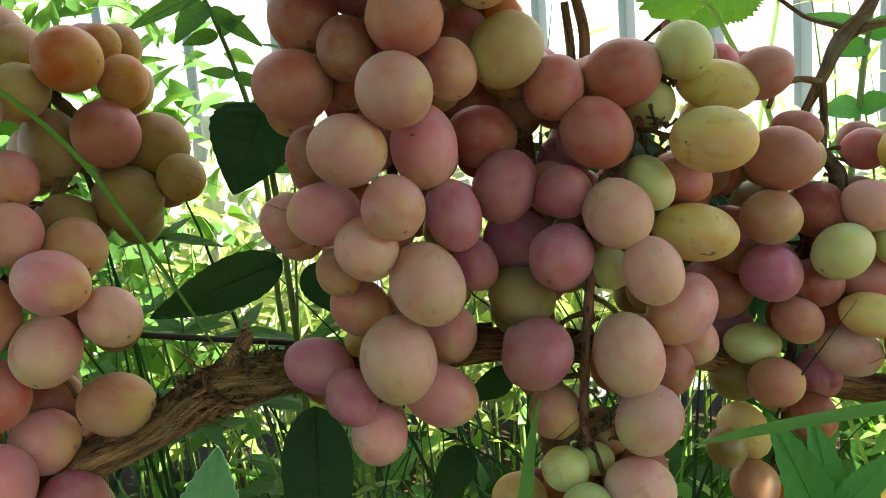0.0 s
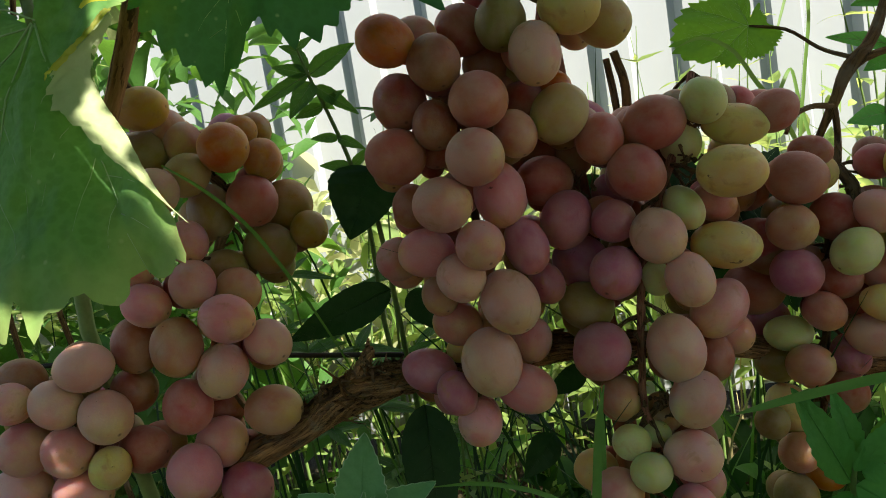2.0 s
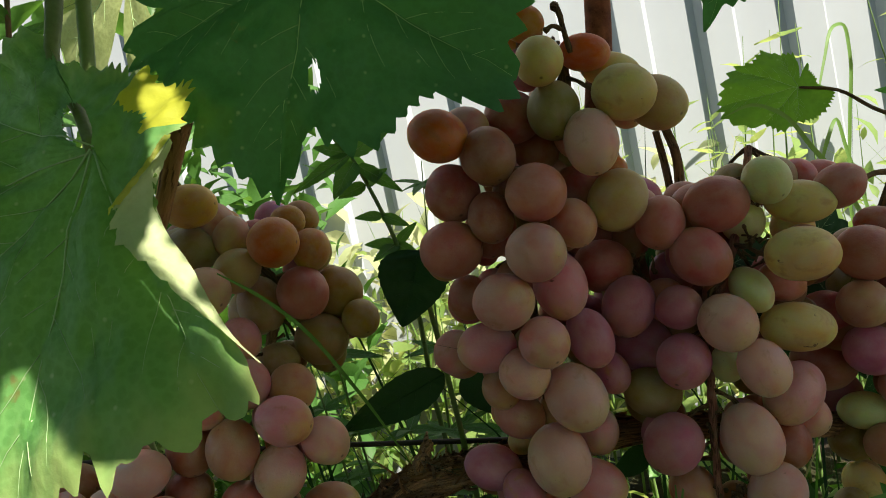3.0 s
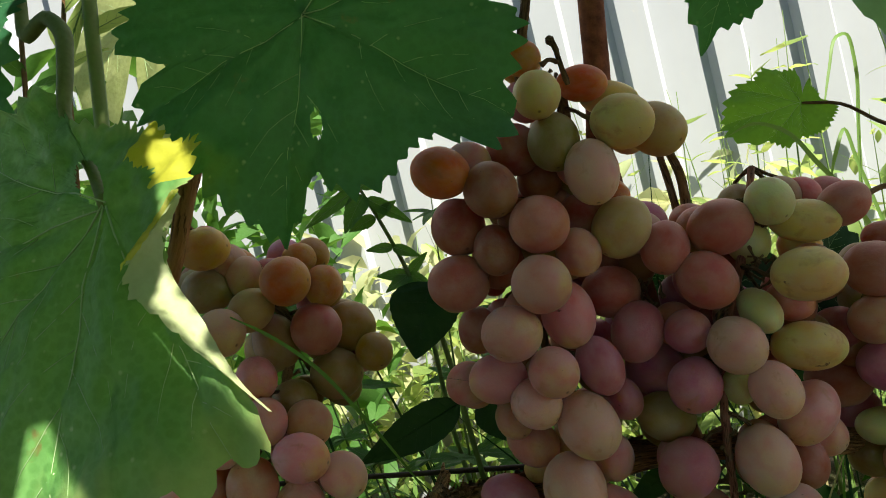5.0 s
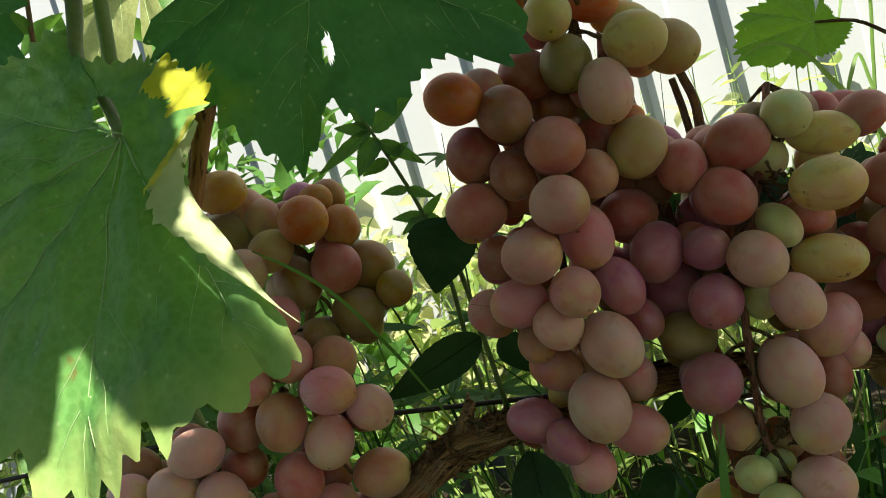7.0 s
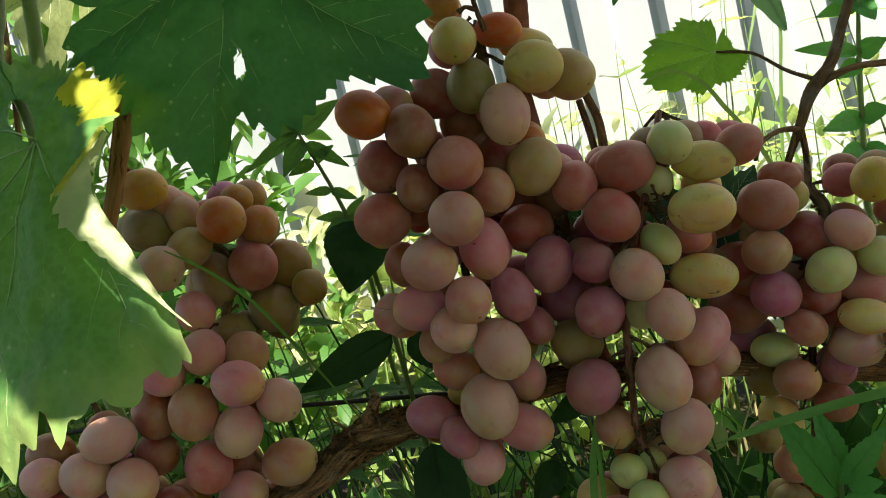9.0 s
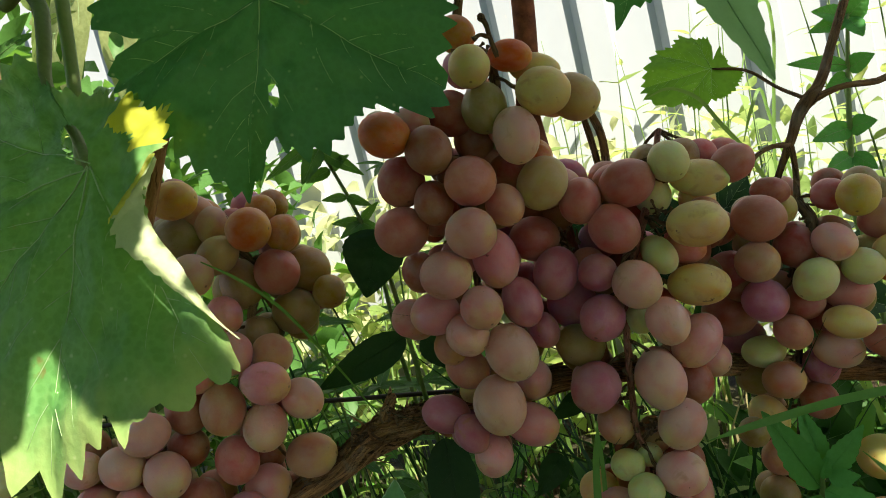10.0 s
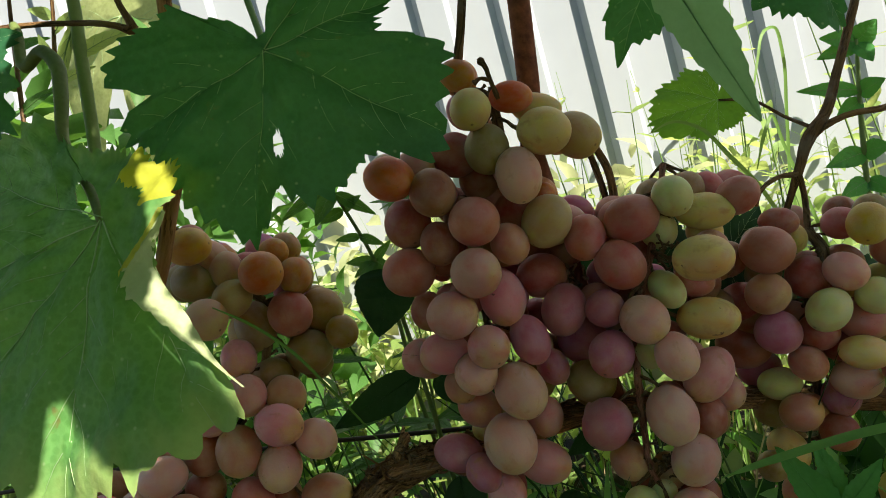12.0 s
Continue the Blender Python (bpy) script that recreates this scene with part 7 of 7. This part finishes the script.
def grass(name, label, count, area, heights, widths, mat, seed):
    """Many bent blades in one mesh."""
    g = random.Random(seed)
    verts, faces = [], []
    for _ in range(count):
        x, y = g.uniform(area[0], area[1]), g.uniform(area[2], area[3])
        h, w = g.uniform(*heights), g.uniform(*widths)
        ang, bend, yaw = g.uniform(0, 6.283), g.uniform(0.05, 0.65) * h, g.uniform(0, 3.14)
        n, i0 = 6, len(verts)
        for i in range(n + 1):
            u = i / n
            cx, cy = x + math.cos(ang) * bend * u * u, y + math.sin(ang) * bend * u * u
            cz = h * (u - 0.35 * (bend / h) * u ** 3)
            half = w * 0.5 * (1 - u ** 2.2) + 0.0001
            tx = yaw + 0.8 * u
            verts.append((cx - math.cos(tx) * half, cy - math.sin(tx) * half, cz))
            verts.append((cx + math.cos(tx) * half, cy + math.sin(tx) * half, cz))
        for i in range(n):
            a = i0 + 2 * i
            faces.append((a, a + 1, a + 3, a + 2))
    me = bpy.data.meshes.new(name)
    me.from_pydata(verts, [], faces)
    me.materials.append(mat)
    me.shade_smooth()
    return tagged(new(name, me), label, "grass", kind="stuff")


grass("grass", "tall green grass and stems between vine and fence", 170, (-1.0, 1.2, 0.58, 0.98), (0.22, 0.54), (0.0025, 0.006), GRASS, 3)
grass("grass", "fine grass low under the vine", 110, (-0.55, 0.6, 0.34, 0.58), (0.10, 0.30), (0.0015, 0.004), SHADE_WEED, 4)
# near-black colour makes these stems read as silhouettes in shade
grass("grass", "thin dark stems behind the bunches", 110, (-0.34, 0.16, 0.35, 0.46), (0.28, 0.50), (0.0018, 0.0034), SHADE_DARK_LEAF, 14)
grass("dry_grass", "dry straw stems among the grass", 60, (-0.7, 0.8, 0.36, 0.95), (0.15, 0.5), (0.001, 0.0025), DRY, 5)
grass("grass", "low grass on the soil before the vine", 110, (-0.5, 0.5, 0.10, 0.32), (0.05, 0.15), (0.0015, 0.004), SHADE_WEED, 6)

# ---- the vine's unseen roof of leaves overhead, added to shade the bunches ----
roof = tagged(empty("vine_roof", (0.2, 0.1, 0.0)), "unseen overhead canopy of green vine leaves on canes, shading the bunches", "grapevine")
for k, y in enumerate((-0.25, 0.0, 0.22, 0.40)):
    stem("cane", [(-0.5, y, 0.80, 0.004), (0.0, y + 0.03, 0.77, 0.004), (0.4, y, 0.76, 0.004), (0.9, y - 0.03, 0.80, 0.004)], CANE, roof, seed=k, rough=0.15)
proto = vine_leaf("leaf", (0, 0, 0), (0, 0, 1), SHAPE, VINE_LEAF, roof, teeth=40, bend=1.2, seed=31.0)
proto.matrix_parent_inverse = Matrix()
ROOF_MESH = proto.data
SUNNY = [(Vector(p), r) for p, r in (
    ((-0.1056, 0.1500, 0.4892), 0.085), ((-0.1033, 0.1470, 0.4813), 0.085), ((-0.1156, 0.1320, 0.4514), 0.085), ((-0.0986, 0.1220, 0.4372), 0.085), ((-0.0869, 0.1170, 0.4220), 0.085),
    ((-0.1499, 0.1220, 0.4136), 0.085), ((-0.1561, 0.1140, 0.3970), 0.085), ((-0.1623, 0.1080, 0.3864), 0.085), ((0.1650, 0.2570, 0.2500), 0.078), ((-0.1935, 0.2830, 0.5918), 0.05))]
roof_rng = random.Random(1)


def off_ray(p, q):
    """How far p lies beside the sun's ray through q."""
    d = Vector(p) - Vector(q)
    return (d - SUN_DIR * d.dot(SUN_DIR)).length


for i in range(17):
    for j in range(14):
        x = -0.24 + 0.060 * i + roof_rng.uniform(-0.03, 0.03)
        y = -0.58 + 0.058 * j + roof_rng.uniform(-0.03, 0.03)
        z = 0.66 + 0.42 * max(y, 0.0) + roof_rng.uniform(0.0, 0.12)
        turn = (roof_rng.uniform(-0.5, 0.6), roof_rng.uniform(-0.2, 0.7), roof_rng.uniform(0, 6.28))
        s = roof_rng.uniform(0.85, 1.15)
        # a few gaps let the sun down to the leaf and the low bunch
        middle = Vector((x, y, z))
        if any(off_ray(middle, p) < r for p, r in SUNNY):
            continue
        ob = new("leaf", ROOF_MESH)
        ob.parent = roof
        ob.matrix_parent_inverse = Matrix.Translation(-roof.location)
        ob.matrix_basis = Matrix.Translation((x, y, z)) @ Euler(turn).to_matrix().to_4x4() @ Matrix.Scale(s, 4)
proto.matrix_parent_inverse = Matrix.Translation(-roof.location)
proto.matrix_basis = pose(0.22, 0.02, 0.70, 10, 15, 40)

# unseen leaves added square to the sun, that keep single things in shade
# outline cut so its shadow fits round the left leaf's sunlit parts
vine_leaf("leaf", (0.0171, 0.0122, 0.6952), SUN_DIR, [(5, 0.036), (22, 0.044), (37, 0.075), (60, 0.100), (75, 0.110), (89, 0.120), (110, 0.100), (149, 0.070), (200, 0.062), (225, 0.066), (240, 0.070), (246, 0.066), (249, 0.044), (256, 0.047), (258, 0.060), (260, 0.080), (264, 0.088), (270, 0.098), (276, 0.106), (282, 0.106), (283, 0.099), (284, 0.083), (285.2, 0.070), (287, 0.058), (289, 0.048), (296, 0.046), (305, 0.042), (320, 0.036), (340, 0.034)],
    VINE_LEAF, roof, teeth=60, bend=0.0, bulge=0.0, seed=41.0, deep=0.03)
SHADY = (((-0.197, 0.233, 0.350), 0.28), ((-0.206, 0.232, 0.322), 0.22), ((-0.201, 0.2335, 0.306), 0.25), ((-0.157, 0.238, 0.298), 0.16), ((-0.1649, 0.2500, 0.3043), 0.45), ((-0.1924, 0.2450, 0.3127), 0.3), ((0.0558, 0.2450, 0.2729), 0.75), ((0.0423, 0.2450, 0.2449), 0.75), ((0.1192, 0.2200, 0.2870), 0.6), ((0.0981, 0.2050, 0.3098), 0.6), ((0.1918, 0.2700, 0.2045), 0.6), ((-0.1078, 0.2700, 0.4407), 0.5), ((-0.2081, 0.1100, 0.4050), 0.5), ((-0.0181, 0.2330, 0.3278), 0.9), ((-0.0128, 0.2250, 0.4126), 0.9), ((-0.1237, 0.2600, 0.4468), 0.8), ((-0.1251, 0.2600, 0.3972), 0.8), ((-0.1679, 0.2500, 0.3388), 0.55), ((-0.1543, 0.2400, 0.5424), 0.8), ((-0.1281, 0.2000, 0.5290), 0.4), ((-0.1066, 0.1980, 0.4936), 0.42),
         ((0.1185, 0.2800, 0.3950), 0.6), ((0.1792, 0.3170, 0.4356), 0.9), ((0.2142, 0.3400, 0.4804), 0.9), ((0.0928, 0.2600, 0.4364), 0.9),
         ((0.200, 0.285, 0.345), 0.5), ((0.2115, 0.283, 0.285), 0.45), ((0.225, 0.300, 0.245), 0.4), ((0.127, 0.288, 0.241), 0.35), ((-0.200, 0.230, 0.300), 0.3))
# unseen leaves added to block sky light over the upper left
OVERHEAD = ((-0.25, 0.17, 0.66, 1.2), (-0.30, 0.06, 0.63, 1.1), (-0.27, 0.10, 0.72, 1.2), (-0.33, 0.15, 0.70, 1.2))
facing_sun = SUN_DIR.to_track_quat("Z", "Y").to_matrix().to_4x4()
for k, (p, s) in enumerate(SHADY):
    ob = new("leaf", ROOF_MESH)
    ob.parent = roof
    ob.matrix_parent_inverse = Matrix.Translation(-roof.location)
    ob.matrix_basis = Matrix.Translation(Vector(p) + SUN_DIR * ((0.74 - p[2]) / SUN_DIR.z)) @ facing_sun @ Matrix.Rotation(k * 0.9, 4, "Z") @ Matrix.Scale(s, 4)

for k, (x, y, z, s) in enumerate(OVERHEAD):
    ob = new("leaf", ROOF_MESH)
    ob.parent = roof
    ob.matrix_parent_inverse = Matrix.Translation(-roof.location)
    ob.matrix_basis = pose(x, y, z, 12 - 5 * k, -14 + 6 * k, 75 * k) @ Matrix.Scale(s, 4)

# unseen hedge added behind the camera: closes the place and cuts low front light
thicket("vine_row", "unseen leafy hedge added behind the camera to cut low light", 2600, (-2.2, 2.2, -1.75, -1.35), (1.1, 1.5), (0.06, 0.14), SHADE_WEED, 21)
